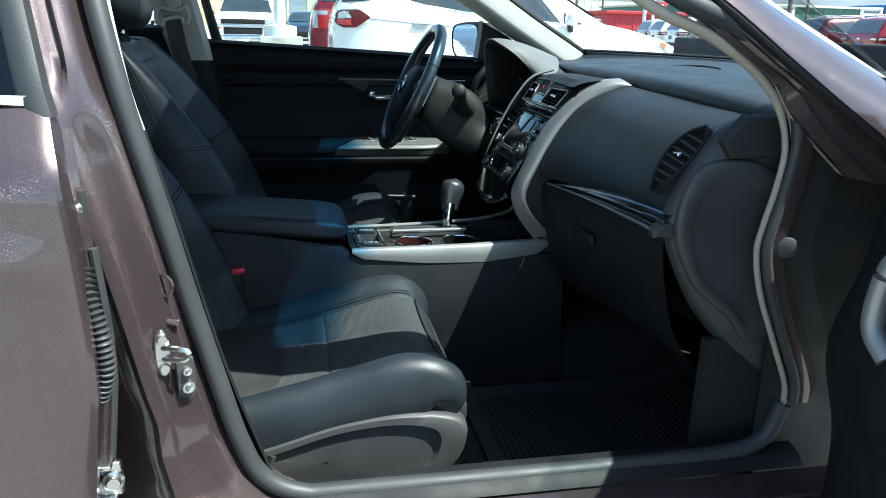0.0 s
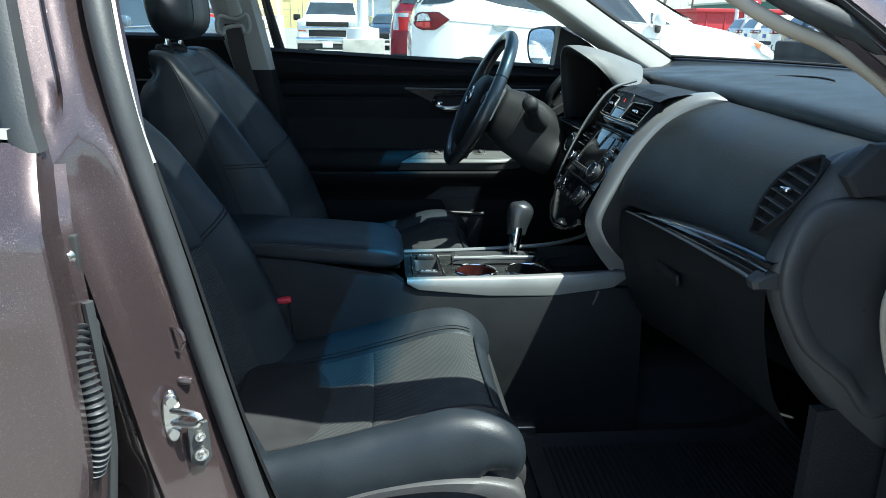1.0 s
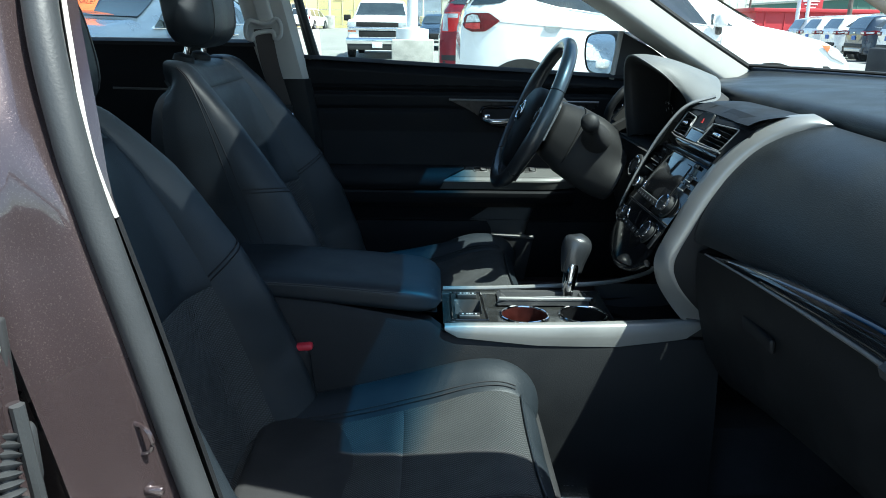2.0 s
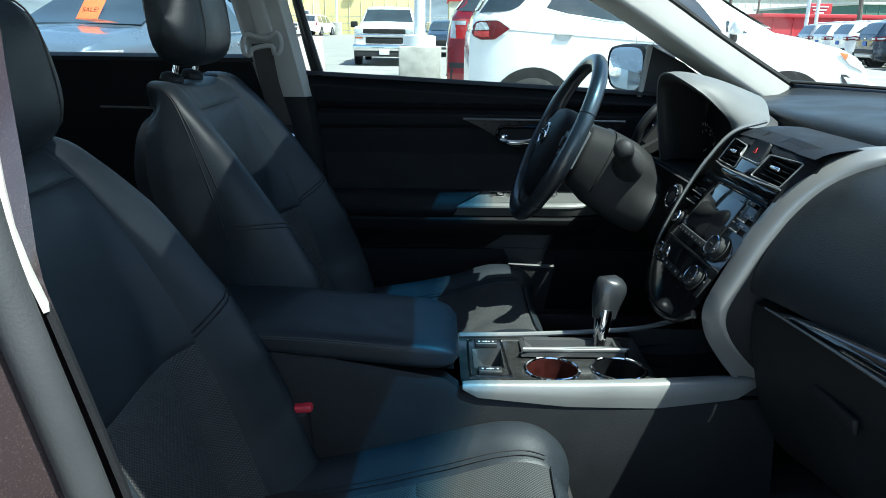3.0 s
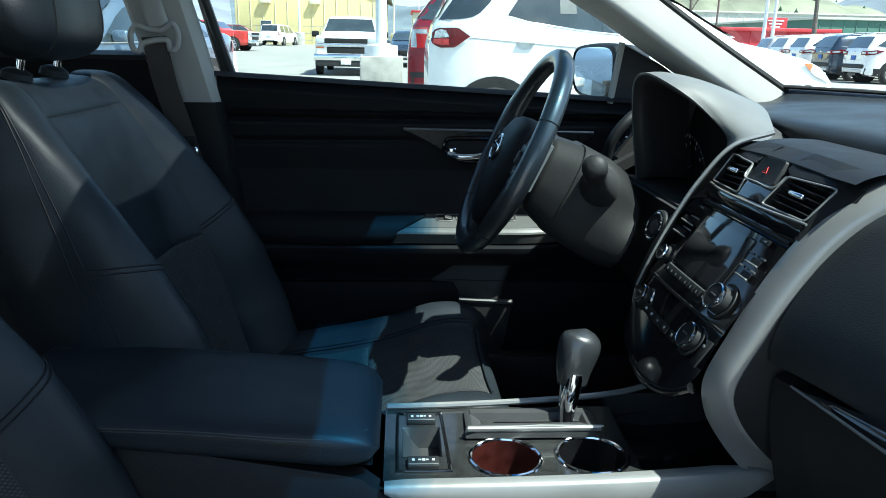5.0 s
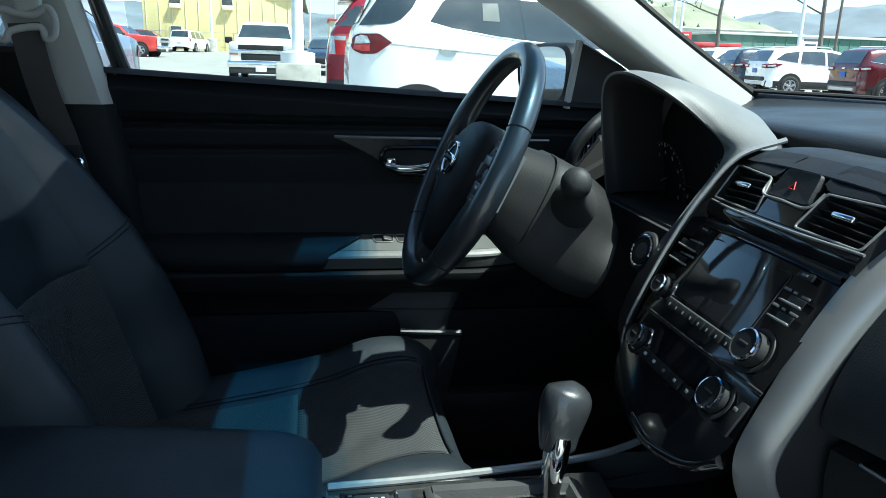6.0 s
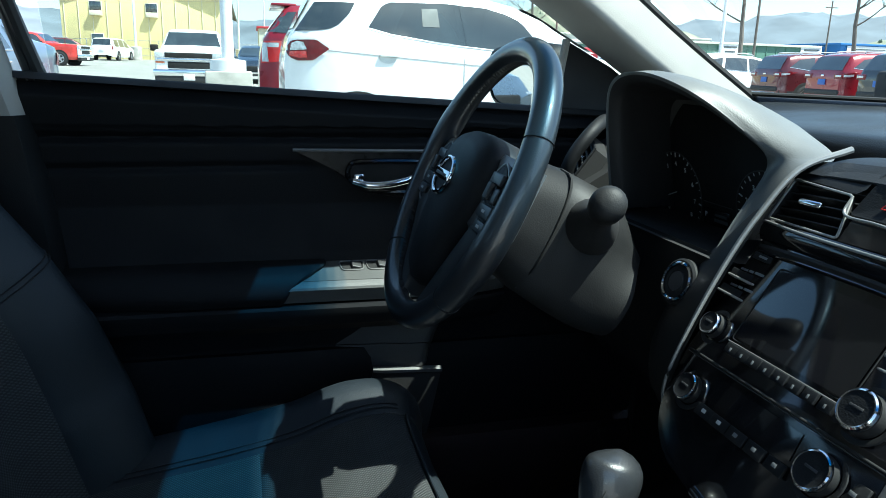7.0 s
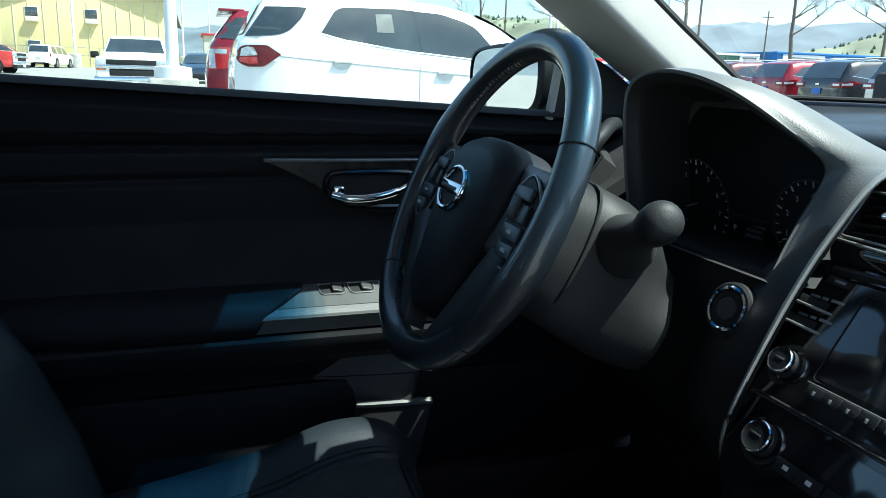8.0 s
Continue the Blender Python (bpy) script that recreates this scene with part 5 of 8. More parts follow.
# gear selector
gear = thing("gear_selector", "automatic gear selector with black grip and chrome collar", "gear lever")
s = Shape()
rows = []
for t in np.linspace(0, 1, 16):
    x = lerp(-0.160, 0.020, t)
    k = min(1.0, 8 * t, 8 * (1 - t) + 0.15)
    rows.append([(x, -0.017, 0.570), (x, -0.0165, 0.572 + 0.0105 * k), (x, -0.013, 0.574 + 0.0125 * k), (x, -0.006, 0.575 + 0.0115 * k), (x, 0.003, 0.570 + 0.010 * k), (x, 0.006, 0.560)])
s.grid(rows, ends=True)
rows = [[(x, 0.054, 0.571), (x, 0.050, 0.578), (x, 0.038, 0.578), (x, 0.032, 0.560)] for x in np.linspace(-0.150, 0.012, 10)]
s.grid(rows, ends=True)
s.grid([[(-0.158 + 0.030 * t, lerp(0.002, 0.052, u), lerp(0.572, lerp(0.583, 0.562, t), min(1, 3 * t))) for u in np.linspace(0, 1, 5)] for t in np.linspace(0, 1, 8)])
s.grid([[(0.002 + 0.024 * t, lerp(0.002, 0.052, u), lerp(0.562, lerp(0.583, 0.570, t), min(1, 3 * t))) for u in np.linspace(0, 1, 5)] for t in np.linspace(0, 1, 8)])
part("gate", s, GREYPLASTIC, gear, "satin grey gate frame")
s = Shape()
s.grid([[(x, -0.0168 + dy, z) for dy, z in ((-0.0006, 0.5800), (-0.0014, 0.5825), (-0.0010, 0.5850), (0.0010, 0.5868), (0.0030, 0.5870))] for x in np.linspace(-0.158, 0.022, 10)])
s.tube([(-0.160, -0.014, 0.582), (-0.060, -0.0155, 0.5868), (0.026, -0.014, 0.5850)], [0.0016, 0.0022, 0.0012], 8)
part("gate_strip", s, SILVER, gear, "bright gate strip")
s = Shape()
s.box((-0.055, 0.018, 0.556), (0.14, 0.040, 0.006), 0.002)
part("gate_slot", s, DARK, gear)
s = Shape()
s.tube(spline([(-0.016, 0.032, 0.562), (-0.012, 0.037, 0.60), (-0.006, 0.043, 0.638)], 10), [0.0135, 0.014, 0.0148, 0.0158, 0.0168, 0.0178, 0.0186, 0.0194, 0.0200, 0.0200], 18, flat=0.78)
part("collar", s, CHROME, gear, "chrome collar")
s = Shape()
gp = spline([(-0.008, 0.041, 0.620), (-0.005, 0.045, 0.645), (0.001, 0.050, 0.670), (0.008, 0.054, 0.688), (0.010, 0.055, 0.697)], 20)
gr = [0.0205, 0.0214, 0.0222, 0.0230, 0.0238, 0.0247, 0.0256, 0.0265, 0.0274, 0.0282, 0.0289, 0.0295, 0.0299, 0.0300, 0.0297, 0.0288, 0.0266, 0.0222, 0.0145, 0.003]
s.tube(gp, gr, 24, flat=0.80, up=(0, 1, 0))
part("grip", s, RIMLEATHER, gear, "black leather grip", angle=80)
s = Shape()
seam = [gp[i] + np.array((gr[i] * math.cos(k) * 1.01, -gr[i] * 0.80 * math.sin(k) * 1.01, 0.0)) for i, k in zip(range(1, 17), np.linspace(2.6, 2.0, 16))]
s.tube(seam, 0.0008, 5)
part("grip_seam", s, DARK, gear)

# ---- dashboard ----
dash = thing("dashboard", "black grained dashboard with silver frame, vents and glove box", "dashboard")


def dash_face(y):
    """The passenger-side face: points (x, z) from the crest down to the trim line."""
    near = [(0.345, 0.950), (0.318, 0.945), (0.280, 0.930), (0.240, 0.902), (0.203, 0.856), (0.172, 0.800), (0.160, 0.760), (0.160, 0.745)]
    far = [(0.352, 0.938), (0.330, 0.932), (0.300, 0.918), (0.268, 0.892), (0.238, 0.852), (0.216, 0.812), (0.207, 0.785), (0.206, 0.772)]
    t = min(1, max(0, (-0.17 - y) / 0.45)) ** 0.75
    return [(lerp(a[0], b[0], t), lerp(a[1], b[1], t)) for a, b in zip(near, far)]


def glove_line(y):
    t = min(1, max(0, (-0.17 - y) / 0.51))
    return lerp(0.745, 0.768, t) + 0.018 * math.sin(math.pi * t) * 0.4


s = Shape()
rows = []
for y in np.linspace(-0.155, -0.655, 40):
    p = spline(dash_face(y), 26)
    rows.append([(x, y, z) for x, z in p])
end = [(x + 0.006, -0.672, z - 0.003) for x, _, z in rows[-1]]
end2 = [(x + 0.03, -0.682, z - 0.008) for x, _, z in rows[-1]]
s.grid(rows + [end, end2])
part("passenger_face", s, DASHSKIN, dash, angle=60)
# upper pad from the groove to the windscreen
s = Shape()
rows = []
for y in np.linspace(-0.70, 0.72, 60):
    edge = 0.80 - 0.26 * abs(y / 0.71) ** 2.2 + 0.01
    sag = -0.018 * abs(y / 0.7) ** 3
    p = spline([(0.36, 0.90 + sag), (0.357, 0.938 + sag), (0.352, 0.956 + sag), (0.360, 0.968 + sag), (0.385, 0.974 + sag), (0.45, 0.979 + sag), (0.53, 0.986 + sag), (max(edge - 0.06, 0.545), 0.991 + sag), (max(edge, 0.56), 0.996), (max(edge, 0.56) + 0.03, 1.000), (max(edge, 0.56) + 0.06, 0.93)], 34)
    rows.append([(x, y, z) for x, z in p])
s.grid(rows)
part("upper_pad", s, DASHSKIN, dash, "grained upper dash pad", angle=60)
s = Shape()
s.tube(spline([(0.53 + 0.05 * math.cos(k), -0.10 + 0.11 * math.sin(k), 0.9835 + 0.006 * math.cos(k)) for k in np.linspace(0, 2 * math.pi, 25)[:-1]], 60, True), 0.002, 6, closed=True)
part("speaker_rim", s, SOFT, dash)
s = Shape()
for i in range(6):
    s.box((0.475 + i * 0.0035, -0.615 + i * 0.002, 0.968 - abs(i - 3) * 0.0006), (0.0016, 0.055, 0.004), 0.0005)
vent = Shape()
vent.box((0.484, -0.612, 0.962), (0.03, 0.072, 0.010), 0.004)
dv = part("defrost_vent", vent, SOFT, dash)
part("slats", s, GREYPLASTIC, dv)
# pad over the centre stack, between the silver arms
s = Shape()
rows = []
for y in np.linspace(-0.155, 0.118, 20):
    p = spline([(0.226, 0.9425), (0.245, 0.951), (0.28, 0.957), (0.32, 0.957), (0.350, 0.953), (0.37, 0.93)], 14)
    rows.append([(x, y, z) for x, z in p])
s.grid(rows)
part("centre_pad", s, PLASTIC, dash, angle=60)
# silver frame arm on the passenger side
outer = spline([(0.345, -0.196, 0.951), (0.310, -0.186, 0.949), (0.262, -0.172, 0.927), (0.218, -0.160, 0.886), (0.180, -0.152, 0.826), (0.152, -0.147, 0.765), (0.130, -0.142, 0.705), (0.140, -0.142, 0.665), (0.175, -0.142, 0.622), (0.222, -0.134, 0.583)], 60)
inner = spline([(0.335, -0.150, 0.962), (0.290, -0.138, 0.954), (0.236, -0.126, 0.922), (0.192, -0.121, 0.872), (0.156, -0.118, 0.812), (0.130, -0.117, 0.757), (0.108, -0.116, 0.702), (0.114, -0.116, 0.660), (0.140, -0.116, 0.618), (0.168, -0.114, 0.584)], 60)
s = Shape()
rows = []
for a, b in zip(outer, inner):
    m = (a + b) / 2 + (-0.007, 0, 0.005)
    back = np.array((0.02, 0, -0.012))
    rows.append([a + back, a, a * 0.8 + m * 0.2 + (-0.003, 0, 0.002), m, b * 0.8 + m * 0.2 + (-0.003, 0, 0.002), b, b + back])
s.grid(rows)
part("silver_arm", s, SILVER, dash, "satin silver frame arm", angle=60)
s = Shape()
rows = []
for a in outer[24:]:
    rows.append([a + (0.004, -0.002, -0.002), a + (0.06, -0.02, -0.0), (0.42, -0.18, a[2] - 0.05)])
s.grid(rows)
part("stack_cheek", s, PLASTIC, dash)
# glove box with its gloss trim
s = Shape()
rows = []
for y in np.linspace(-0.165, -0.660, 30):
    t = min(1, max(0, (-0.17 - y) / 0.49))
    x0 = dash_face(y)[-1][0]
    z0 = glove_line(y) - 0.016 + (0.745 - 0.768) * 0
    p = spline([(x0 + 0.03, z0 + 0.01), (x0 + 0.008, z0 + 0.002), (x0 + 0.004, z0 - 0.02), (x0 + 0.016, z0 - 0.10), (x0 + 0.05, z0 - 0.20), (x0 + 0.12, z0 - 0.27), (x0 + 0.30, z0 - 0.30)], 20)
    rows.append([(x, y, z) for x, z in p])
s.grid(rows)
part("glove_box", s, PLASTIC, dash, angle=60)
s = Shape()
s.box((0.194, -0.36, 0.662), (0.010, 0.10, 0.024), 0.005, Matrix.Rotation(radians(-8), 4, "Y"))
part("glove_box_latch", s, PLASTIC, dash)
s = Shape()
rows, lip = [], []
for i, y in enumerate(np.linspace(-0.205, -0.684, 40)):
    t = i / 39
    x0 = dash_face(y)[-1][0] - 0.012 * math.sin(math.pi * t) - 0.008 * t
    zc = lerp(0.738, 0.766, t) + 0.010 * math.sin(math.pi * t)
    w = lerp(0.002, 0.040, t ** 0.8)
    rows.append([(x0 + 0.02 + 0.02 * t, y, zc + w * 0.55), (x0 + 0.004 * t, y, zc + w * 0.42), (x0 - 0.006, y, zc), (x0 - 0.004, y, zc - w * 0.35), (x0 + 0.012, y, zc - w * 0.5)])
    lip.append((x0 - 0.005, y, zc - w * 0.38))
s.grid([spline(r, 10) for r in rows])
tr = part("glove_box_trim", s, GLOSS, dash, "dark gloss blade trim", angle=60)
s = Shape()
s.tube(lip, [lerp(0.0015, 0.004, i / 39) for i in range(40)], 6)
part("bright_lip", s, DIMSILVER, tr)
# end panel beside the door: vent surround, side cap
s = Shape()
ol = spline([(0.330, 0.938), (0.285, 0.922), (0.250, 0.880), (0.222, 0.833), (0.203, 0.790), (0.201, 0.765), (0.224, 0.701), (0.277, 0.609), (0.37, 0.515), (0.44, 0.49), (0.46, 0.70), (0.45, 0.90), (0.40, 0.944)], 80, True)
cc = np.array((0.33, 0.74))
rows = [[(p[0] + 0.012, -0.640, p[1]) for p in ol], [(p[0], -0.662, p[1]) for p in ol], [(p[0] + (cc[0] - p[0]) * 0.02, -0.678, p[1] + (cc[1] - p[1]) * 0.02) for p in ol], [(p[0] + (cc[0] - p[0]) * 0.10, -0.690, p[1] + (cc[1] - p[1]) * 0.10) for p in ol], [(p[0] + (cc[0] - p[0]) * 0.9, -0.694, p[1] + (cc[1] - p[1]) * 0.9) for p in ol]]
s.grid(rows, wrap=True)
part("end_panel", s, GREYPLASTIC, dash, "dark grey grained end panel", angle=60)
s = Shape()
ol = spline([(0.237, 0.861), (0.293, 0.876), (0.350, 0.866), (0.42, 0.82), (0.45, 0.72), (0.43, 0.60), (0.374, 0.552), (0.323, 0.606), (0.262, 0.655), (0.235, 0.694), (0.212, 0.745), (0.211, 0.80)], 80, True)
cc = np.array((0.33, 0.72))
rows = []
for sc, y in ((1.0, -0.690), (0.995, -0.697), (0.97, -0.700), (0.90, -0.702), (0.80, -0.701), (0.77, -0.699), (0.74, -0.698), (0.3, -0.699), (0.01, -0.699)):
    rows.append([(cc[0] + (p[0] - cc[0]) * sc, y, cc[1] + (p[1] - cc[1]) * sc) for p in ol])
s.grid(rows, wrap=True)
part("end_cap", s, GREYPLASTIC, dash, "round grained fuse box cover", angle=50)
s = Shape()
s.prism([(0.30, 0.945), (0.265, 0.905), (0.285, 0.878), (0.345, 0.880), (0.40, 0.86), (0.40, 0.945)], 0.02, Matrix(((1, 0, 0, 0), (0, 0, -1, -0.69), (0, 1, 0, 0), (0, 0, 0, 1))), 0.005)
part("end_corner", s, SOFT, dash)
s = Shape()
s.prism([(0.176, 0.757), (0.188, 0.768), (0.215, 0.774), (0.215, 0.744), (0.180, 0.746)], 0.022, Matrix(((1, 0, 0, 0), (0, 0, -1, -0.665), (0, 1, 0, 0), (0, 0, 0, 1))), 0.006)
part("trim_end", s, GREYPLASTIC, dash)
# kick panel below
s = Shape()
s.sheet([[(lerp(0.30, 0.95, t), -0.665, lerp(0.22, lerp(0.56, 0.62, t), w)) for t in np.linspace(0, 1, 8)] for w in np.linspace(0, 1, 6)], 0.02)
part("kick_panel", s, CARPET, dash)


def louvre(c, across, up, w, h, n, parent, slant=0.0, m=PLASTIC, knob=True):
    """An air vent: dark well, slats, frame and a bright tab."""
    c, a, u = np.array(c), np.array(across) / np.linalg.norm(across), np.array(up) / np.linalg.norm(up)
    nrm = np.cross(a, u)
    if nrm[0] > 0:
        nrm = -nrm
    corners = [c - a * w / 2 - u * h / 2 + a * slant, c + a * w / 2 - u * h / 2, c + a * w / 2 + u * h / 2, c - a * w / 2 + u * h / 2 + a * slant * 0.3]
    s = Shape()
    s.tube(np.vstack([lerp(corners[i], corners[(i + 1) % 4], t)[None] for i in range(4) for t in np.linspace(0, 1, 8)[:-1]]), 0.0024, 8, closed=True, up=tuple(nrm))
    fr = part("air_vent", s, m, parent)
    s = Shape()
    s.grid([[p - nrm * d for p in corners] for d in (0.0, 0.03)], wrap=True)
    s.add([p - nrm * 0.03 for p in corners], [(0, 1, 2, 3)])
    part("vent_well", s, DARK, fr)
    for i in range(n):
        t = (i + 0.5) / n
        p, q = lerp(corners[0], corners[3], t), lerp(corners[1], corners[2], t)
        s = Shape()
        s.sheet([[lerp(p, q, k) - nrm * (0.001 + 0.014 * d) - u * 0.006 * d for k in np.linspace(0, 1, 4)] for d in (0, 1)], 0.003)
        part("slat", s, GREYPLASTIC, fr)
    if knob:
        s = Shape()
        s.box(c + nrm * 0.002 - u * 0.002, (0.010, 0.030, 0.008), 0.003)
        part("vent_tab", s, CHROME, fr, "bright vent tab")
    return fr


near_side = spline([(0.196, -0.626, 0.812), (0.205, -0.622, 0.847), (0.228, -0.618, 0.882), (0.256, -0.622, 0.907), (0.274, -0.640, 0.919)], 30)
far_side = spline([(0.200, -0.640, 0.812), (0.209, -0.655, 0.832), (0.238, -0.660, 0.862), (0.262, -0.660, 0.896), (0.274, -0.645, 0.919)], 30)
out_n = np.array((-0.80, -0.20, 0.45))
s = Shape()
s.tube(np.vstack([near_side, far_side[::-1]]) + out_n * 0.004, 0.0024, 8, closed=True, up=tuple(out_n))
fr = part("air_vent", s, PLASTIC, dash, "leaf-shaped side air vent")
s = Shape()
s.grid([[lerp(a, b, k) + out_n * d for k, d in ((0, 0.004), (0.02, -0.012), (0.98, -0.012), (1, 0.004))] for a, b in zip(near_side, far_side)])
part("vent_well", s, DARK, fr)
for i in range(7):
    a, b = near_side[4 + i * 3], far_side[4 + i * 3]
    s = Shape()
    s.sheet([[lerp(a, b, k) + out_n * (0.004 - 0.010 * w) + np.array((0.0, 0, 0.004 * w)) for k in np.linspace(0.06, 0.94, 4)] for w in (0, 1)], 0.0022)
    part("slat", s, GREYPLASTIC, fr)
s = Shape()
s.box(lerp(near_side[15], far_side[15], 0.5) + out_n * 0.007, (0.010, 0.018, 0.008), 0.003)
part("vent_tab", s, CHROME, fr, "bright vent tab")

# instrument hood and cluster
LIP = [(0.178, 0.181, 0.850), (0.206, 0.195, 0.879), (0.230, 0.203, 0.904), (0.245, 0.205, 0.926), (0.247, 0.202, 0.940), (0.243, 0.204, 0.951), (0.238, 0.215, 0.961), (0.228, 0.236, 0.976), (0.212, 0.261, 0.996), (0.187, 0.276, 1.014), (0.169, 0.302, 1.027), (0.165, 0.343, 1.034), (0.165, 0.380, 1.035), (0.166, 0.421, 1.030), (0.168, 0.446, 1.016), (0.170, 0.455, 0.996), (0.177, 0.457, 0.930), (0.192, 0.452, 0.835)]
REACH = [(0.150, 0.131, 0.845), (0.168, 0.128, 0.880), (0.186, 0.126, 0.910), (0.207, 0.124, 0.938), (0.236, 0.123, 0.955), (0.258, 0.128, 0.950), (0.284, 0.150, 0.952), (0.308, 0.185, 0.956), (0.326, 0.235, 0.964), (0.346, 0.290, 0.976), (0.362, 0.345, 0.982), (0.375, 0.400, 0.985), (0.385, 0.445, 0.985), (0.390, 0.500, 0.975), (0.390, 0.530, 0.950), (0.345, 0.540, 0.930), (0.290, 0.540, 0.890), (0.255, 0.540, 0.820)]


def even_line(points, n):
    """Points at even steps of the marks' own numbers, smoothed."""
    a = np.array(points, float)
    k = np.linspace(0, len(a) - 1, n)
    p = np.stack([np.interp(k, range(len(a)), a[:, i]) for i in range(3)], 1)
    for _ in range(14):
        p[1:-1] = 0.25 * p[:-2] + 0.5 * p[1:-1] + 0.25 * p[2:]
    return p


lp, fp = even_line(LIP, 103), even_line(REACH, 103)
mid = np.array((0.22, 0.33, 0.92))
s = Shape()
rows, inner = [], []
for p, far in zip(lp, fp):
    inward = mid - p
    inward[0] = 0
    inward /= np.linalg.norm(inward)
    up = max(0.0, min(1.0, (p[2] - 0.95) / 0.06))
    row = [p + inward * 0.0035 + (0.0015, 0, 0), p + inward * 0.001, p - inward * 0.001]
    for t in np.linspace(0.03, 1, 18):
        row.append(lerp(p, far, t) + np.array((0, 0, 0.011 * up * math.sin(math.pi * t ** 0.8))) - inward * 0.003 * min(1, t * 8))
    rows.append(row)
    inner.append([p + inward * 0.0035 + (0.0015, 0, 0), p + inward * 0.012 + (0.010, 0, 0), p + inward * 0.014 + (0.018, 0, 0), p + inward * 0.016 + (0.035, 0.008 * (p[1] > 0.43), 0), p + inward * 0.022 + (0.12, 0.05 * (p[1] > 0.43), -0.01)])
s.grid(rows)
hood = part("instrument_hood", s, LITHOODSKIN, dash, "grained instrument hood with sunlight put into its colour", angle=70)
s = Shape()
s.grid(inner)
part("hood_lining", s, SOFT, dash, angle=70)
s = Shape()
s.grid([[(0.315, y, lerp(0.78, min(0.99, 0.925 + 0.6 * max(0, y - 0.22)), t)) for y in np.linspace(0.19, 0.53, 16)] for t in np.linspace(0, 1, 8)])
part("cluster_face", s, DARK, dash)
s = Shape()
s.grid([[(x, y, z) for y in np.linspace(0.16, 0.50, 10)] for x, z in ((0.165, 0.842), (0.20, 0.838), (0.26, 0.832), (0.32, 0.83))])
part("cluster_shelf", s, SOFT, dash)
for cy, r in ((0.455, 0.060), (0.257, 0.060)):
    s = Shape()
    gm = Matrix.Translation((0.302, cy, 0.866)) @ Matrix(((0, -0.22, -0.975, 0), (-1, 0, 0, 0), (0, 0.975, -0.22, 0), (0, 0, 0, 1)))
    s.tube([gm @ Vector((r * math.cos(k), r * math.sin(k), 0.004)) for k in np.linspace(0, 2 * math.pi, 41)[:-1]], 0.0007, 6, closed=True)
    g = part("gauge_ring", s, GREYPLASTIC, dash)
    s = Shape()
    for i in range(25):
        k = radians(-45 + 270 * i / 24)
        q = 0.86 if i % 3 == 0 else 0.91
        a, b = gm @ Vector((r * q * math.cos(k), r * q * math.sin(k), 0.003)), gm @ Vector((r * 0.97 * math.cos(k), r * 0.97 * math.sin(k), 0.003))
        s.tube([a, b], 0.0007 if i % 3 else 0.0011, 4)
    part("gauge_marks", s, WHITEMARK, g)
    s = Shape()
    k = radians(200)
    s.tube([gm @ Vector((0, 0, 0.006)), gm @ Vector((r * 0.8 * math.cos(k), r * 0.8 * math.sin(k), 0.006))], 0.0009, 5)
    part("needle", s, WHITEMARK, g)
    for i in range(9):
        k = radians(225 - 270 * i / 8)
        words(str(i), 0.0095, gm @ Matrix.Translation((r * 0.70 * math.cos(k), r * 0.70 * math.sin(k), 0.0035)), WHITEMARK, g, "numeral")
s = Shape()
s.box((0.300, 0.357, 0.845), (0.004, 0.060, 0.024), 0.001, Matrix.Rotation(radians(-12), 4, "Y"))
odo = part("odometer", s, SCREEN, dash)
words("P", 0.010, Matrix.Translation((0.2970, 0.379, 0.847)) @ Matrix(((0, -0.2, -0.98, 0), (-1, 0, 0, 0), (0, 0.98, -0.2, 0), (0, 0, 0, 1))), WHITEMARK, odo)
s = Shape()
s.box((0.2972, 0.346, 0.8495), (0.002, 0.026, 0.0035), 0.0005)
s.box((0.2985, 0.346, 0.8420), (0.002, 0.030, 0.0045), 0.0005)
s.box((0.2960, 0.354, 0.8640), (0.002, 0.064, 0.0009), 0.0003)
part("display_line", s, GREYPLASTIC, odo)
# driver's side lower dash and knee panel
s = Shape()
rows = []
for y in np.linspace(0.14, 0.66, 24):
    p = spline([(0.175, 0.845), (0.170, 0.80), (0.178, 0.72), (0.215, 0.62), (0.30, 0.55), (0.42, 0.52)], 16)
    rows.append([(x + 0.05 * max(0, (y - 0.5) / 0.16) ** 2, y, z) for x, z in p])
s.grid(rows)
part("knee_panel", s, PLASTIC, dash, angle=60)
s = Shape()
s.sheet([[(lerp(0.175, 0.36, t), y, lerp(0.845, 0.955, t)) for y in np.linspace(0.555, 0.70, 6)] for t in np.linspace(0, 1, 8)], 0.02)
part("side_vent_panel", s, DARK, dash)
fr = louvre((0.222, 0.628, 0.895), (0.12, 0.30, 0.05), (0.6, 0, 0.8), 0.095, 0.062, 5, dash, m=PLASTIC)
s = Shape()
s.tube(spline([(0.165, 0.575, 0.850), (0.175, 0.565, 0.90), (0.215, 0.575, 0.945), (0.27, 0.64, 0.955), (0.33, 0.70, 0.950)], 24), 0.011, 12)
part("side_vent_rim", s, PLASTIC, dash, "black curved rim of the side vent")

# ---- centre stack ----
stack = thing("centre_stack", "gloss black centre stack with screen, knobs and air vents", "car controls")
SU, SN = np.array((0.543, 0, 0.840)), np.array((-0.840, 0, 0.543))
S0 = np.array((0.100, 0.0, 0.741))
TS = Matrix(((0, SU[0], SN[0], 0), (-1, 0, 0, 0), (0, SU[2], SN[2], 0), (0, 0, 0, 1)))


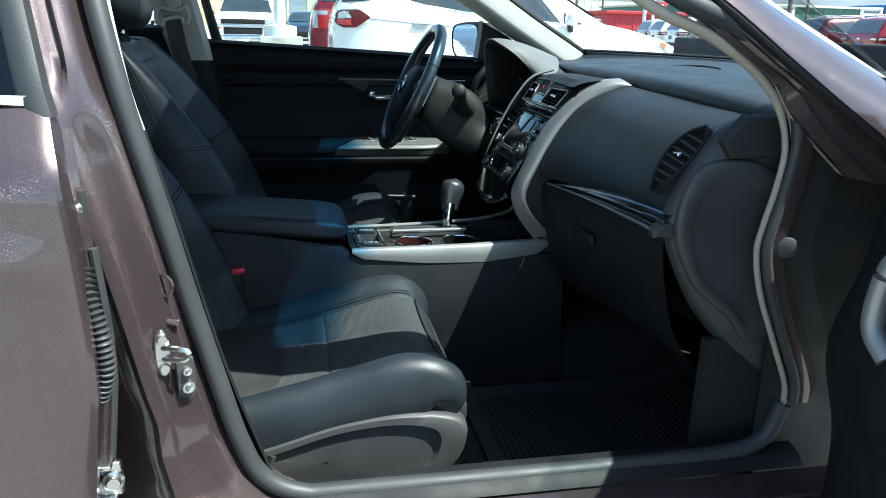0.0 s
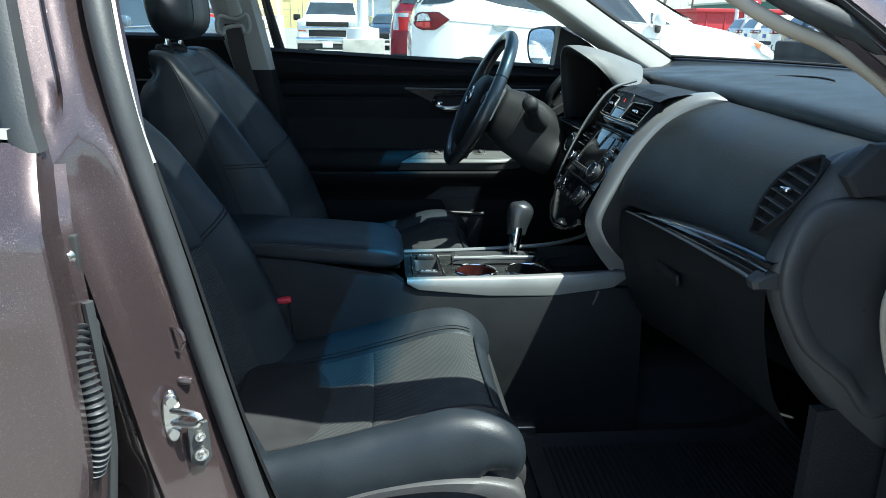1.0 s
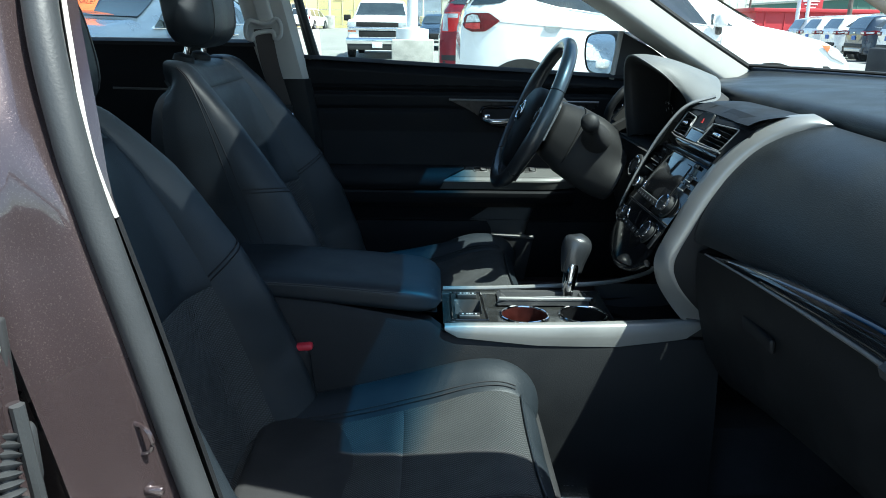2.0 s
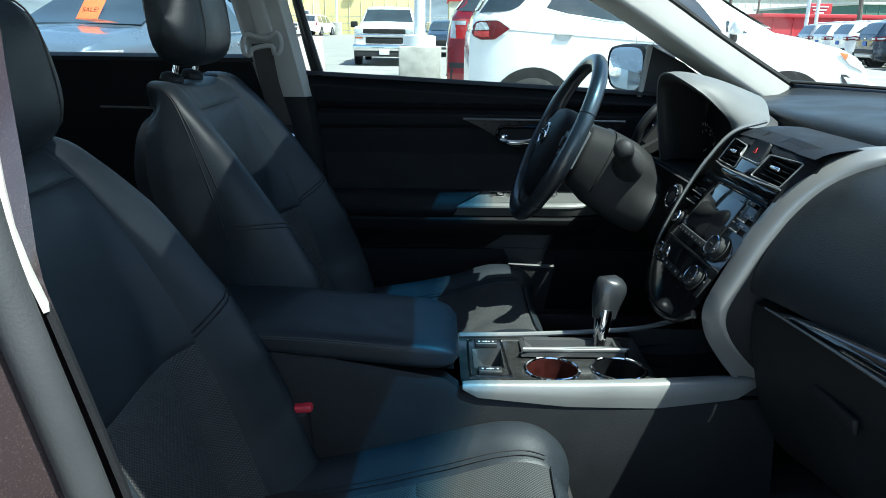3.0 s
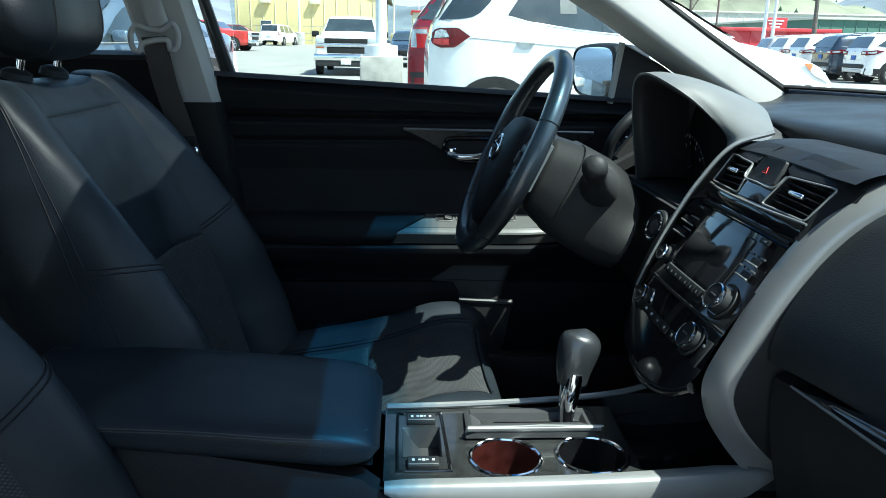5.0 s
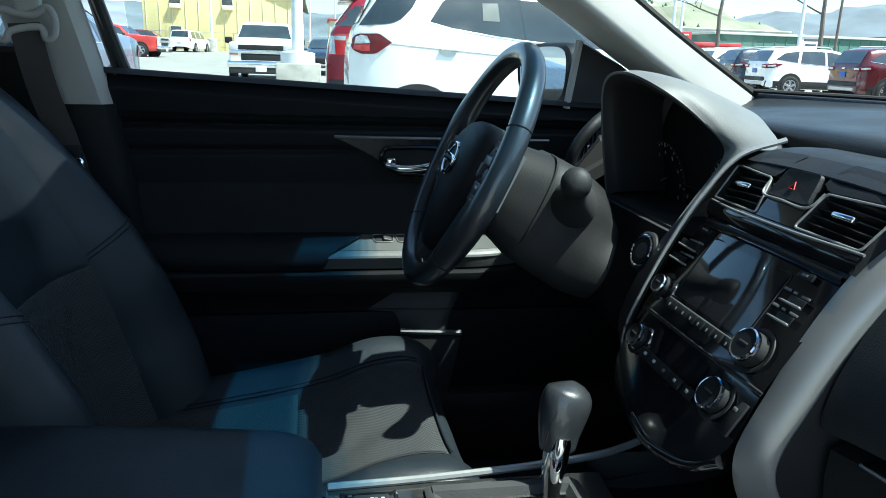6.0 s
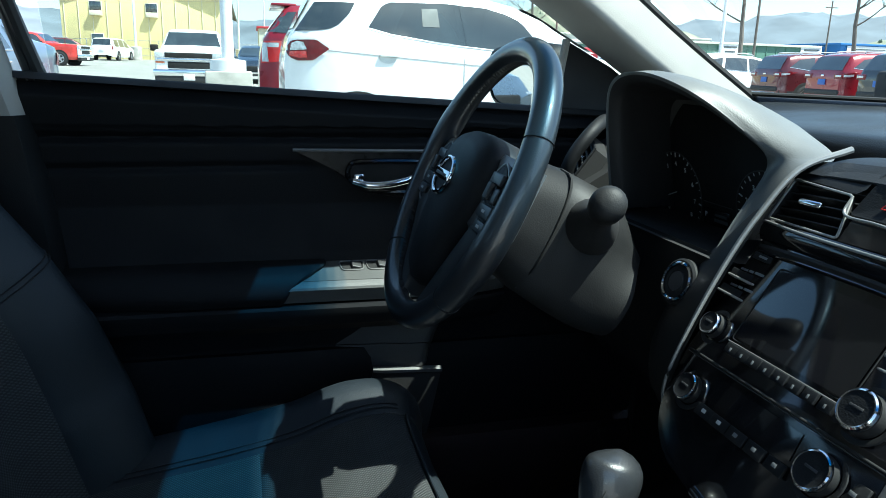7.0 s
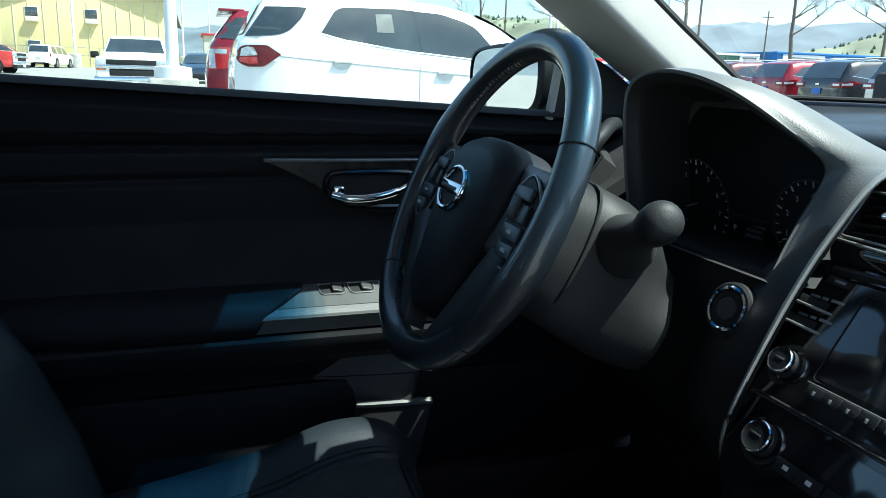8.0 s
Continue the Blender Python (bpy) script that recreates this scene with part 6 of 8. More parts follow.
def on_stack(y, q, d=0.0):
    """A point of the bowed fascia: y across, q up it, d proud of it."""
    bow = 0.006 - 0.75 * y * y - 0.012 * max(0.0, (0.03 - q) / 0.08)
    return S0 + np.array((0, y, 0)) + SU * q + SN * (bow + d)


def stack_box(y, q, w, h, d=0.004, r=0.0015, up=0.0):
    swing = Matrix.Rotation(math.atan(1.5 * y), 4, "Y")
    return Shape().box(on_stack(y, q, up + d / 2), (w, h, d), r, TS @ swing)


def stack_outline(ys, q0, q1, nq, d):
    return [[on_stack(y, q, d) for y in ys] for q in np.linspace(q0, q1, nq)]


def stack_bar(points, r, flat=1.0, n=30):
    return Shape().tube([on_stack(*p) for p in spline(points, n)], r, 8, flat=flat, up=tuple(SN))


# fascia, bowed across, ending below in a rounded tongue
s = Shape()
rows = []
for q in np.linspace(-0.082, 0.176, 40):
    k = max(0.0, (-0.015 - q) / 0.067)
    e = math.sqrt(max(0.0, 1 - k ** 2.2))
    rows.append([on_stack(lerp(lerp(-0.124, -0.02, 1 - e), lerp(0.130, 0.02, 1 - e), t), q, 0.0) for t in np.linspace(0, 1, 27)])
s.grid(rows)
part("fascia", s, GLOSS, stack, "gloss black fascia", angle=60)
s = Shape()
s.grid([[p + SN * -0.001 for p in rows[0]], [np.array((0.17, p[1] * 1.2, 0.655)) for p in rows[0]], [np.array((0.34, p[1] * 1.2, 0.70)) for p in rows[0]]])
part("underside", s, SOFT, stack)
s = Shape()
s.tube(spline([on_stack(0.02, -0.078, -0.004), on_stack(-0.03, -0.083, -0.004), on_stack(-0.085, -0.070, -0.006), on_stack(-0.115, -0.045, -0.008)], 24), 0.007, 10)
part("tongue_rim", s, GLOSS, stack)
# screen and the frame line round it
s = Shape()
s.grid(stack_outline(np.linspace(0.072, -0.068, 9), 0.060, 0.136, 6, 0.0012))
part("screen", s, SCREEN, stack, "dark glossy display screen")
s = Shape()
ro = rounded([(0.074, 0.138), (0.074, 0.058), (-0.070, 0.058), (-0.070, 0.138)], 0.005)
s.tube([on_stack(*p, 0.0008) for p in ro], 0.0007, 5, closed=True, up=tuple(SN))
part("screen_joint", s, DARK, stack)
# four knobs: a dark dish, a body with a thin chrome edge and a black face with a pale bar
for y, q, r, h in ((0.106, 0.060, 0.0125, 0.013), (-0.088, 0.058, 0.0175, 0.016), (0.087, -0.005, 0.0145, 0.012), (-0.081, 0.001, 0.0175, 0.012)):
    base = on_stack(y, q, 0.0)
    s = Shape()
    s.lathe([(r + 0.0065, 0.0), (r + 0.006, 0.0012), (r + 0.004, 0.0014), (r + 0.0015, 0.0004)], base, SN, 36, ends=False)
    s.lathe([(r, 0.0), (r * 0.97, h * 0.5), (r * 0.95, h * 0.86)], base, SN, 36, ends=False)
    k = part("knob", s, SHROUD, stack, "black control knob with a chrome edge")
    s = Shape()
    s.lathe([(r * 0.965, h * 0.62), (r * 0.985, h * 0.70), (r * 0.97, h * 0.92), (r * 0.90, h), (r * 0.84, h * 0.985)], base, SN, 36, ends=False)
    part("knob_edge", s, CHROME, k, "thin chrome edge")
    s = Shape()
    s.lathe([(r * 0.84, h * 0.985), (r * 0.80, h * 0.95), (r * 0.4, h * 0.955), (0.0005, h * 0.96)], base, SN, 36, ends=False)
    part("knob_face", s, PLASTIC, k)
    part("marking", Shape().box(base + SN * h * 0.965 + SU * 0.001, (r * 0.75, 0.0022, 0.0008), 0.0003, TS), GREYPLASTIC, k)
# slim rockers with bright lower edges and small print above
for y, q, w in ((0.1085, 0.1155, 0.046), (0.1085, 0.0965, 0.046), (-0.0885, 0.1140, 0.040), (-0.0885, 0.0955, 0.040)):
    k = part("rocker_button", stack_box(y, q + 0.0025, w, 0.0085, 0.0016, 0.0006, 0.0), PLASTIC, stack, "slim black rocker with a bright edge")
    part("rocker_edge", stack_box(y, q - 0.0018, w * 0.98, 0.0024, 0.0042, 0.0009, 0.0), SILVER, k)
    s = Shape()
    for e, f in ((-0.32, 0.26), (-0.06, 0.14), (0.27, 0.30)):
        s.box(on_stack(y - e * w, q + 0.0098, 0.0006), (w * f, 0.0026, 0.0006), 0.0002, TS)
    part("marking", s, GREYMARK, k)
for i in range(8):
    y = 0.0625 - i * 0.0172
    k = part("preset_key", stack_box(y, 0.0485, 0.0158, 0.0105, 0.0035, 0.0010, 0.0), PLASTIC, stack)
    part("marking", stack_box(y, 0.0475, 0.0022, 0.0038, 0.0006, 0.0002, 0.0036), GREYMARK, k)
s = Shape()
s.lathe([(0.0048, 0.0), (0.0046, 0.0014), (0.0030, 0.0016), (0.0026, 0.0002), (0.0005, 0.0002)], on_stack(-0.0700, 0.0455, 0.0008), SN, 18, ends=False)
part("jack_socket", s, DARK, stack)
s = stack_bar([(0.076, 0.0548, 0.001), (0.0, 0.0546, 0.001), (-0.074, 0.0545, 0.001)], 0.0007)
part("key_row_edge", s, DIMSILVER, stack)
# loading slot under the vents
s = Shape()
s.grid([[on_stack(y, q, d) for y in np.linspace(0.122, -0.120, 15)] for q, d in ((0.1560, 0.0008), (0.1555, 0.004), (0.1525, 0.0045), (0.1505, 0.0015), (0.1470, 0.0008))])
part("disc_slot", s, SOFT, stack)
s = stack_bar([(0.122, 0.1475, 0.0016), (0.0, 0.1478, 0.0016), (-0.120, 0.1480, 0.0016)], 0.0016)
part("disc_lip", s, GLOSS, stack)
for y in (0.104, -0.085):
    k = part("disc_key", stack_box(y, 0.1420, 0.026, 0.0072, 0.003, 0.0008, 0.0002), PLASTIC, stack)
    part("marking", stack_box(y, 0.1420, 0.010, 0.0024, 0.0006, 0.0002, 0.0033), GREYMARK, k)
# climate panel below the split line
s = stack_bar([(0.126, 0.0285, 0.0002), (0.0, 0.0290, 0.0008), (-0.124, 0.0300, 0.0002)], 0.0014)
part("panel_seam", s, DARK, stack)
s = stack_bar([(0.127, 0.0262, 0.0004), (0.0, 0.0266, 0.001), (-0.124, 0.0276, 0.0004)], 0.0006)
part("panel_seam_edge", s, GREYPLASTIC, stack)
s = Shape()
s.grid(stack_outline(np.linspace(0.062, -0.054, 9), -0.004, 0.020, 4, 0.0010))
part("climate_display", s, SCREEN, stack)
for i in range(5):
    y = 0.052 - i * 0.0245
    k = part("climate_key", stack_box(y, -0.0145, 0.0225, 0.0115, 0.0028, 0.0008, 0.0), PLASTIC, stack)
    part("marking", stack_box(y, -0.0140, 0.0052, 0.0036, 0.0006, 0.0002, 0.0029), WHITEMARK if i in (0, 1) else GREYMARK, k)
k = part("climate_panel", stack_box(-0.111, -0.004, 0.022, 0.036, 0.003, 0.001, 0.0), SHROUD, stack)
for q in (0.004, -0.012):
    part("marking", stack_box(-0.111, q, 0.0075, 0.0036, 0.0006, 0.0002, 0.0031), GREYMARK, k)
# vent housing: a gloss lip below two wells, with the hazard switch set between them
LEFTVENT = rounded([(0.1330, 0.2300), (0.1350, 0.1835), (0.0285, 0.1790), (0.0420, 0.2215)], 0.005)
RIGHTVENT = rounded([(-0.0480, 0.2205), (-0.0385, 0.1790), (-0.1200, 0.1815), (-0.1300, 0.2280)], 0.005)
s = Shape()
s.grid([[on_stack(y, q + 0.004 * (abs(y) / 0.13) ** 2, d) for y in np.linspace(0.134, -0.126, 27)] for q, d in ((0.157, 0.0005), (0.162, 0.006), (0.167, 0.0085), (0.172, 0.0085), (0.1765, 0.0065))])
part("vent_lip", s, GLOSS, stack, "gloss black lip below the air vents", angle=60)
s = stack_bar([(0.136, 0.1790, 0.0075), (0.06, 0.1732, 0.0092), (-0.04, 0.1732, 0.0092), (-0.127, 0.1795, 0.0075)], 0.0016)
part("vent_lower_strip", s, SILVER, stack)
for out in (LEFTVENT, RIGHTVENT):
    s = Shape()
    s.tube([on_stack(*p, 0.0065) for p in out], 0.0013, 8, closed=True, up=tuple(SN))
    fr = part("air_vent", s, SILVER, stack, "air vent with a thin bright rim")
    s = Shape()
    s.grid([[on_stack(*p, d) for p in out] for d in (0.006, -0.030)], wrap=True)
    s.add([on_stack(*p, -0.030) for p in out], [tuple(range(len(out)))])
    part("vent_well", s, DARK, fr)
    lo_, hi_ = min(p[1] for p in out) + 0.003, max(p[1] for p in out) - 0.003
    for i in range(5):
        q = lerp(lo_, hi_, (i + 0.4) / 5)
        inside = [p[0] for p in out if abs(p[1] - q) < 0.04]
        y0, y1 = max(inside) - 0.003, min(inside) + 0.004
        s = Shape()
        s.sheet([[on_stack(lerp(y0, y1, k), q + 0.0035 * (1 - w), 0.0030 - 0.014 * w) for k in np.linspace(0, 1, 5)] for w in (0, 0.5, 1)], 0.0014)
        part("slat", s, SHROUD, fr)
    c = np.mean(out, 0)
    s = Shape()
    s.box(on_stack(c[0], c[1] + 0.002, 0.0065), (0.030, 0.0068, 0.009), 0.003, TS)
    part("vent_tab", s, CHROME, fr, "bright vent tab")
s = Shape()
s.grid(stack_outline(np.linspace(0.0270, -0.0370, 5), 0.178, 0.2025, 4, 0.0055))
part("lamp_panel", s, SCREEN, stack)
s = Shape()
rows = []
for sc, d in ((1.0, -0.004), (1.0, 0.0055), (0.95, 0.0075), (0.80, 0.0068), (0.02, 0.0060)):
    rows.append([on_stack(-0.001 + (p[0] + 0.001) * sc, 0.2185 + (p[1] - 0.2185) * sc, d) for p in rounded([(0.0265, 0.2365), (0.0325, 0.2025), (-0.0365, 0.2025), (-0.0290, 0.2375)], 0.004)])
s.grid(rows, wrap=True)
hz = part("hazard_switch", s, PLASTIC, stack, "black hazard switch with red triangle")
s = Shape()
tri = [on_stack(0.000 + 0.0055 * math.sin(k), 0.2175 + 0.0055 * math.cos(k), 0.0072) for k in (0, 2.094, 4.189)]
s.tube(np.array([lerp(tri[i], tri[(i + 1) % 3], t) for i in range(3) for t in (0, 0.5)]), 0.0006, 4, closed=True, up=tuple(SN))
part("triangle", s, REDMARK, hz)
s = stack_bar([(0.0415, 0.2210, 0.007), (0.0355, 0.2020, 0.0085), (0.0, 0.2000, 0.0095), (-0.0390, 0.2005, 0.0085), (-0.0470, 0.2200, 0.007)], 0.0013, n=40)
part("hazard_strip", s, SILVER, stack)
# skin between the vents and the pad above
s = Shape()
s.grid([[on_stack(y, q, d) for y in np.linspace(0.134, -0.132, 25)] for q, d in ((0.2365, -0.016), (0.2370, 0.004), (0.2385, 0.0045), (0.250, -0.003), (0.262, -0.012))])
part("vent_hood", s, PLASTIC, stack, angle=50)
for top, q1 in (([(0.146, 0.2290), (0.134, 0.2325), (0.042, 0.2240), (0.034, 0.2300)], 0.262), ([(-0.036, 0.2300), (-0.047, 0.2230), (-0.131, 0.2305), (-0.150, 0.2305)], 0.262)):
    s = Shape()
    ys = np.linspace(top[0][0], top[-1][0], 16)
    lo_q = np.interp(-ys, [-p[0] for p in top], [p[1] for p in top])
    s.grid([[on_stack(y, lerp(q, q1, t), lerp(0.0055, -0.010, t ** 1.5)) for y, q in zip(ys, lo_q)] for t in np.linspace(0, 1, 6)])
    part("vent_surround", s, PLASTIC, stack)
for y0, y1 in ((0.136, 0.150), (-0.1235, -0.150)):
    s = Shape()
    s.grid([[on_stack(lerp(y0, y1, t), q, lerp(0.006, -0.004, t)) for t in np.linspace(0, 1, 4)] for q in np.linspace(0.160, 0.240, 8)])
    part("vent_surround", s, PLASTIC, stack)
# silver strip and cheek on the driver's side, with the start button
STRIP = [(0.270, 0.114, 0.966), (0.215, 0.118, 0.946), (0.177, 0.121, 0.900), (0.148, 0.125, 0.848), (0.118, 0.128, 0.782), (0.101, 0.132, 0.729), (0.102, 0.135, 0.697), (0.114, 0.139, 0.674)]
sp = spline(STRIP, 50)
s = Shape()
s.tube(sp, [lerp(0.0036, 0.0016, i / 49) for i in range(50)], 8)
part("driver_strip", s, SILVER, stack, "thin silver edge strip")
s = Shape()
rows = []
for i, p in enumerate(sp):
    k = min(1.0, 0.45 + max(0, i - 14) / 30)
    rows.append([p + (0.004, -0.004, 0), p + (0.004, 0.006, 0), p + (0.008, 0.020 * k, 0.0), p + (0.024, 0.070 * k, -0.002), p + (0.06, 0.13 * k, -0.008)])
s.grid([spline(r, 10) for r in rows[14:]])
part("driver_cheek", s, SHROUD, stack, angle=60)
BN = Vector((-0.88, -0.08, 0.32)).normalized()
bc = Vector((0.1475, 0.200, 0.809))
s = Shape()
s.lathe([(0.0275, -0.004), (0.0270, 0.001), (0.0245, 0.003), (0.0225, 0.002)], bc, BN, 36, ends=False)
s.lathe([(0.0225, 0.002), (0.0275, -0.02)], bc, BN, 30, ends=False)
st = part("start_button", s, SHROUD, stack, "round black start button in a chrome ring")
s = Shape()
s.lathe([(0.0228, 0.0015), (0.0226, 0.0045), (0.0208, 0.0058), (0.0192, 0.0045), (0.0190, 0.001)], bc, BN, 36, ends=False)
part("button_ring", s, CHROME, st, "chrome ring")
s = Shape()
s.lathe([(0.0190, 0.002), (0.0180, 0.0035), (0.0130, 0.0040), (0.0115, 0.0030)], bc, BN, 32, ends=False)
part("button_rim", s, DARK, st)
s = Shape()
s.lathe([(0.0115, 0.0030), (0.0110, 0.0045), (0.0005, 0.0050)], bc, BN, 32, ends=False)
part("button_face", s, GREYPLASTIC, st)

# ---- steering wheel and column ----
wheel = thing("steering_wheel", "black leather three-spoke steering wheel with round bright emblem", "steering wheel")
WC = Vector((-0.061, 0.356, 0.899))
WA = radians(25.4)
WN = Vector((-math.cos(WA), 0, math.sin(WA)))
WV = Vector((math.sin(WA), 0, math.cos(WA)))
WU = Vector((0, 1, 0))


def on_wheel(a, b, d=0.0):
    """a to the driver's left, b up the wheel, d towards the driver."""
    return WC + WU * a + WV * b + WN * d


TW = Matrix(((WU.x, WV.x, -WN.x, 0), (WU.y, WV.y, -WN.y, 0), (WU.z, WV.z, -WN.z, 0), (0, 0, 0, 1)))
s = Shape()
s.tube([on_wheel(0.173 * math.cos(k), 0.173 * math.sin(k)) for k in np.linspace(0, 2 * math.pi, 97)[:-1]], [0.0160 + 0.0018 * math.exp(-(math.sin(k - 0.35) / 0.25) ** 2) for k in np.linspace(0, 2 * math.pi, 97)[:-1]], 18, closed=True, up=tuple(WN))
part("rim", s, RIMLEATHER, wheel, "worn black leather rim", angle=80)
s = Shape()
for i in range(150):
    k = 2 * math.pi * i / 150
    if abs(math.sin(k)) < 0.35:
        continue
    e = 0.004
    s.tube([on_wheel(0.1572 * math.cos(k - 0.008), 0.1572 * math.sin(k - 0.008), -e), on_wheel(0.1566 * math.cos(k), 0.1566 * math.sin(k), 0), on_wheel(0.1572 * math.cos(k + 0.008), 0.1572 * math.sin(k + 0.008), e)], 0.0009, 4)
tagged(part("rim_stitching", s, GREYPLASTIC, wheel), kind="stuff")
for k in (0.42, math.pi - 0.42, -0.75, math.pi + 0.75):
    s = Shape()
    s.tube([on_wheel(0.173 * math.cos(k), 0.173 * math.sin(k)) + (Vector((0, math.cos(k), 0)) + WV * (math.sin(k)) - WU * 0) * 0.0165 * math.cos(q) + WN * 0.0165 * math.sin(q) if False else on_wheel((0.173 + 0.0163 * math.cos(q)) * math.cos(k), (0.173 + 0.0163 * math.cos(q)) * math.sin(k), 0.0163 * math.sin(q)) for q in np.linspace(0, 2 * math.pi, 25)[:-1]], 0.0008, 4, closed=True)
    part("rim_seam", s, DARK, wheel)
# airbag pad
s = Shape()
po = spline([(0.0, 0.066), (0.040, 0.062), (0.070, 0.048), (0.080, 0.022), (0.074, -0.020), (0.055, -0.070), (0.034, -0.122), (0.0, -0.136), (-0.034, -0.122), (-0.055, -0.070), (-0.074, -0.020), (-0.080, 0.022), (-0.070, 0.048), (-0.040, 0.062)], 70, True)
rows = []
for sc, d in ((1.0, -0.040), (1.0, -0.006), (0.97, 0.006), (0.88, 0.014), (0.6, 0.022), (0.3, 0.025), (0.02, 0.026)):
    rows.append([on_wheel(p[0] * sc, p[1] * sc, d) for p in po])
s.grid(rows, wrap=True)
part("airbag_pad", s, PADSKIN, wheel, "matt black airbag pad", angle=60)
s = Shape()
s.tube([on_wheel(0.0290 * math.cos(k), -0.002 + 0.0225 * math.sin(k), 0.0265) for k in np.linspace(0, 2 * math.pi, 41)[:-1]], 0.0030, 8, closed=True, up=tuple(WN))
emblem = part("emblem", s, CHROME, wheel, "oval chrome emblem with a cross bar")
part("cross_bar", Shape().box(on_wheel(0, -0.002, 0.0285), (0.063, 0.0125, 0.004), 0.0015, TW), CHROME, emblem)
part("bar_mark", Shape().box(on_wheel(0, -0.002, 0.0306), (0.044, 0.0036, 0.0006), 0.0002, TW), GREYPLASTIC, emblem)
# side spokes with bright inner edges and key pads
for sd in (-1, 1):
    s = Shape()
    rows = []
    for t in np.linspace(0, 1, 10):
        a = sd * lerp(0.060, 0.164, t)
        hi, lo = lerp(0.050, 0.046, t), lerp(-0.045, -0.030, t)
        rows.append([on_wheel(a, hi, -0.022), on_wheel(a, hi, -0.008), on_wheel(a, hi - 0.006, -0.003), on_wheel(a, lo + 0.006, -0.003), on_wheel(a, lo, -0.008), on_wheel(a, lo, -0.022)])
    s.grid(rows, wrap=True, ends=True)
    part("side_spoke", s, DIMSILVER, wheel, "satin grey side spoke", angle=50)
    ko = spline([(0.092, 0.016), (0.106, 0.036), (0.122, 0.034), (0.146, 0.012), (0.150, -0.030), (0.134, -0.046), (0.112, -0.040), (0.102, -0.012)], 48, True)
    kc = np.mean(ko, 0)
    s = Shape()
    s.grid([[on_wheel(sd * p[0], p[1], d) for p in kc + (ko - kc) * sc] for sc, d in ((1.04, -0.012), (1.04, 0.0), (0.98, 0.003), (0.02, 0.0035))], wrap=True)
    kp = part("key_pad", s, SHROUD, wheel, "dark grey key pad", angle=50)
    s = Shape()
    s.tube([on_wheel(sd * p[0], p[1], 0.0015) for p in kc + (ko - kc) * 1.05], 0.0016, 6, closed=True, up=tuple(WN))
    part("pad_edge", s, DIMSILVER, kp, "satin edge of the key pad")
    for b, a, w, h in ((0.021, 0.116, 0.034, 0.013), (0.003, 0.120, 0.038, 0.018), (-0.016, 0.124, 0.038, 0.015), (-0.033, 0.129, 0.030, 0.013)):
        k = part("key", Shape().box(on_wheel(sd * a, b, 0.0050), (w, h, 0.005), 0.0016, TW), KEYGREY, kp)
        if b < 0.02:
            part("key_mark", Shape().box(on_wheel(sd * a, b, 0.0077), (0.010, 0.0035, 0.0007), 0.0003, TW), WHITEMARK if b < -0.01 else GREYMARK, k)
    part("toggle", Shape().box(on_wheel(sd * 0.117, 0.006, 0.0095), (0.012, 0.020, 0.006), 0.002, TW), GREYPLASTIC, kp)
# lower spokes, a narrow satin blade down each side of the pad
for sd in (-1, 1):
    s = Shape()
    rows = []
    for t in np.linspace(0, 1, 14):
        inner_ = np.array((sd * lerp(0.094, 0.026, t ** 0.95), lerp(-0.034, -0.158, t)))
        outer_ = np.array((sd * lerp(0.150, 0.078, t ** 0.9), lerp(-0.046, -0.146, t)))
        d = lerp(-0.002, -0.006, t)
        w = [lerp(inner_, outer_, k) for k in (0, 0.06, 0.5, 0.94, 1)]
        rows.append([on_wheel(*w[0], d - 0.020), on_wheel(*w[0], d), on_wheel(*w[1], d + 0.004), on_wheel(*w[2], d + 0.006), on_wheel(*w[3], d + 0.003), on_wheel(*w[4], d), on_wheel(*w[4], d - 0.020)])
    s.grid(rows, wrap=True, ends=True)
    part("lower_spoke", s, SPOKE, wheel, "satin dark grey lower spoke", angle=50)
s = Shape()
rows = [[on_wheel(r * math.cos(k), r * math.sin(k), d) for k in np.linspace(0, 2 * math.pi, 33)[:-1]] for r, d in ((0.060, -0.005), (0.062, -0.03), (0.055, -0.06))]
s.grid(rows, wrap=True)
part("hub_cover", s, PLASTIC, wheel)

column = thing("steering_column", "grey-black steering column shroud with stalks", "steering column")
AX = -WN


def on_column(q, a, b):
    return WC + AX * q + WU * a + WV * b


s = Shape()
rows = []
for q, w, t, b, up in ((0.045, 0.062, 0.046, -0.055, 1.0), (0.055, 0.072, 0.058, -0.075, 1.0), (0.098, 0.078, 0.064, -0.090, 1.0), (0.100, 0.080, 0.067, -0.092, 1.0), (0.15, 0.084, 0.066, -0.100, 1.0), (0.185, 0.086, 0.060, -0.104, 0.92), (0.205, 0.087, 0.046, -0.104, 0.80), (0.222, 0.088, 0.030, -0.102, 0.74), (0.232, 0.090, 0.020, -0.100, 0.74), (0.238, 0.080, 0.012, -0.094, 0.70), (0.240, 0.04, 0.005, -0.05, 0.7)):
    rows.append(spline([on_column(q, a, h) for a, h in ((0, t), (w * 0.55 * up, t * 0.96), (w * 0.90 * up, t * 0.6), (w * up, 0.0), (w * 0.98, b * 0.45), (w * 0.78, b * 0.93), (0, b), (-w * 0.78, b * 0.93), (-w * 0.98, b * 0.45), (-w * up, 0.0), (-w * 0.90 * up, t * 0.6), (-w * 0.55 * up, t * 0.96))], 48, True))
s.grid(rows, wrap=True, ends=True)
part("shroud", s, SHROUD, column, "grained shroud", angle=60)
s = Shape()
s.tube(spline([on_column(0.10, w, b) for w, b in ((-0.02, 0.066), (-0.055, 0.061), (-0.074, 0.036), (-0.081, 0.0), (-0.078, -0.05), (-0.058, -0.086))], 16), 0.0018, 6)
part("shroud_joint", s, DARK, column)
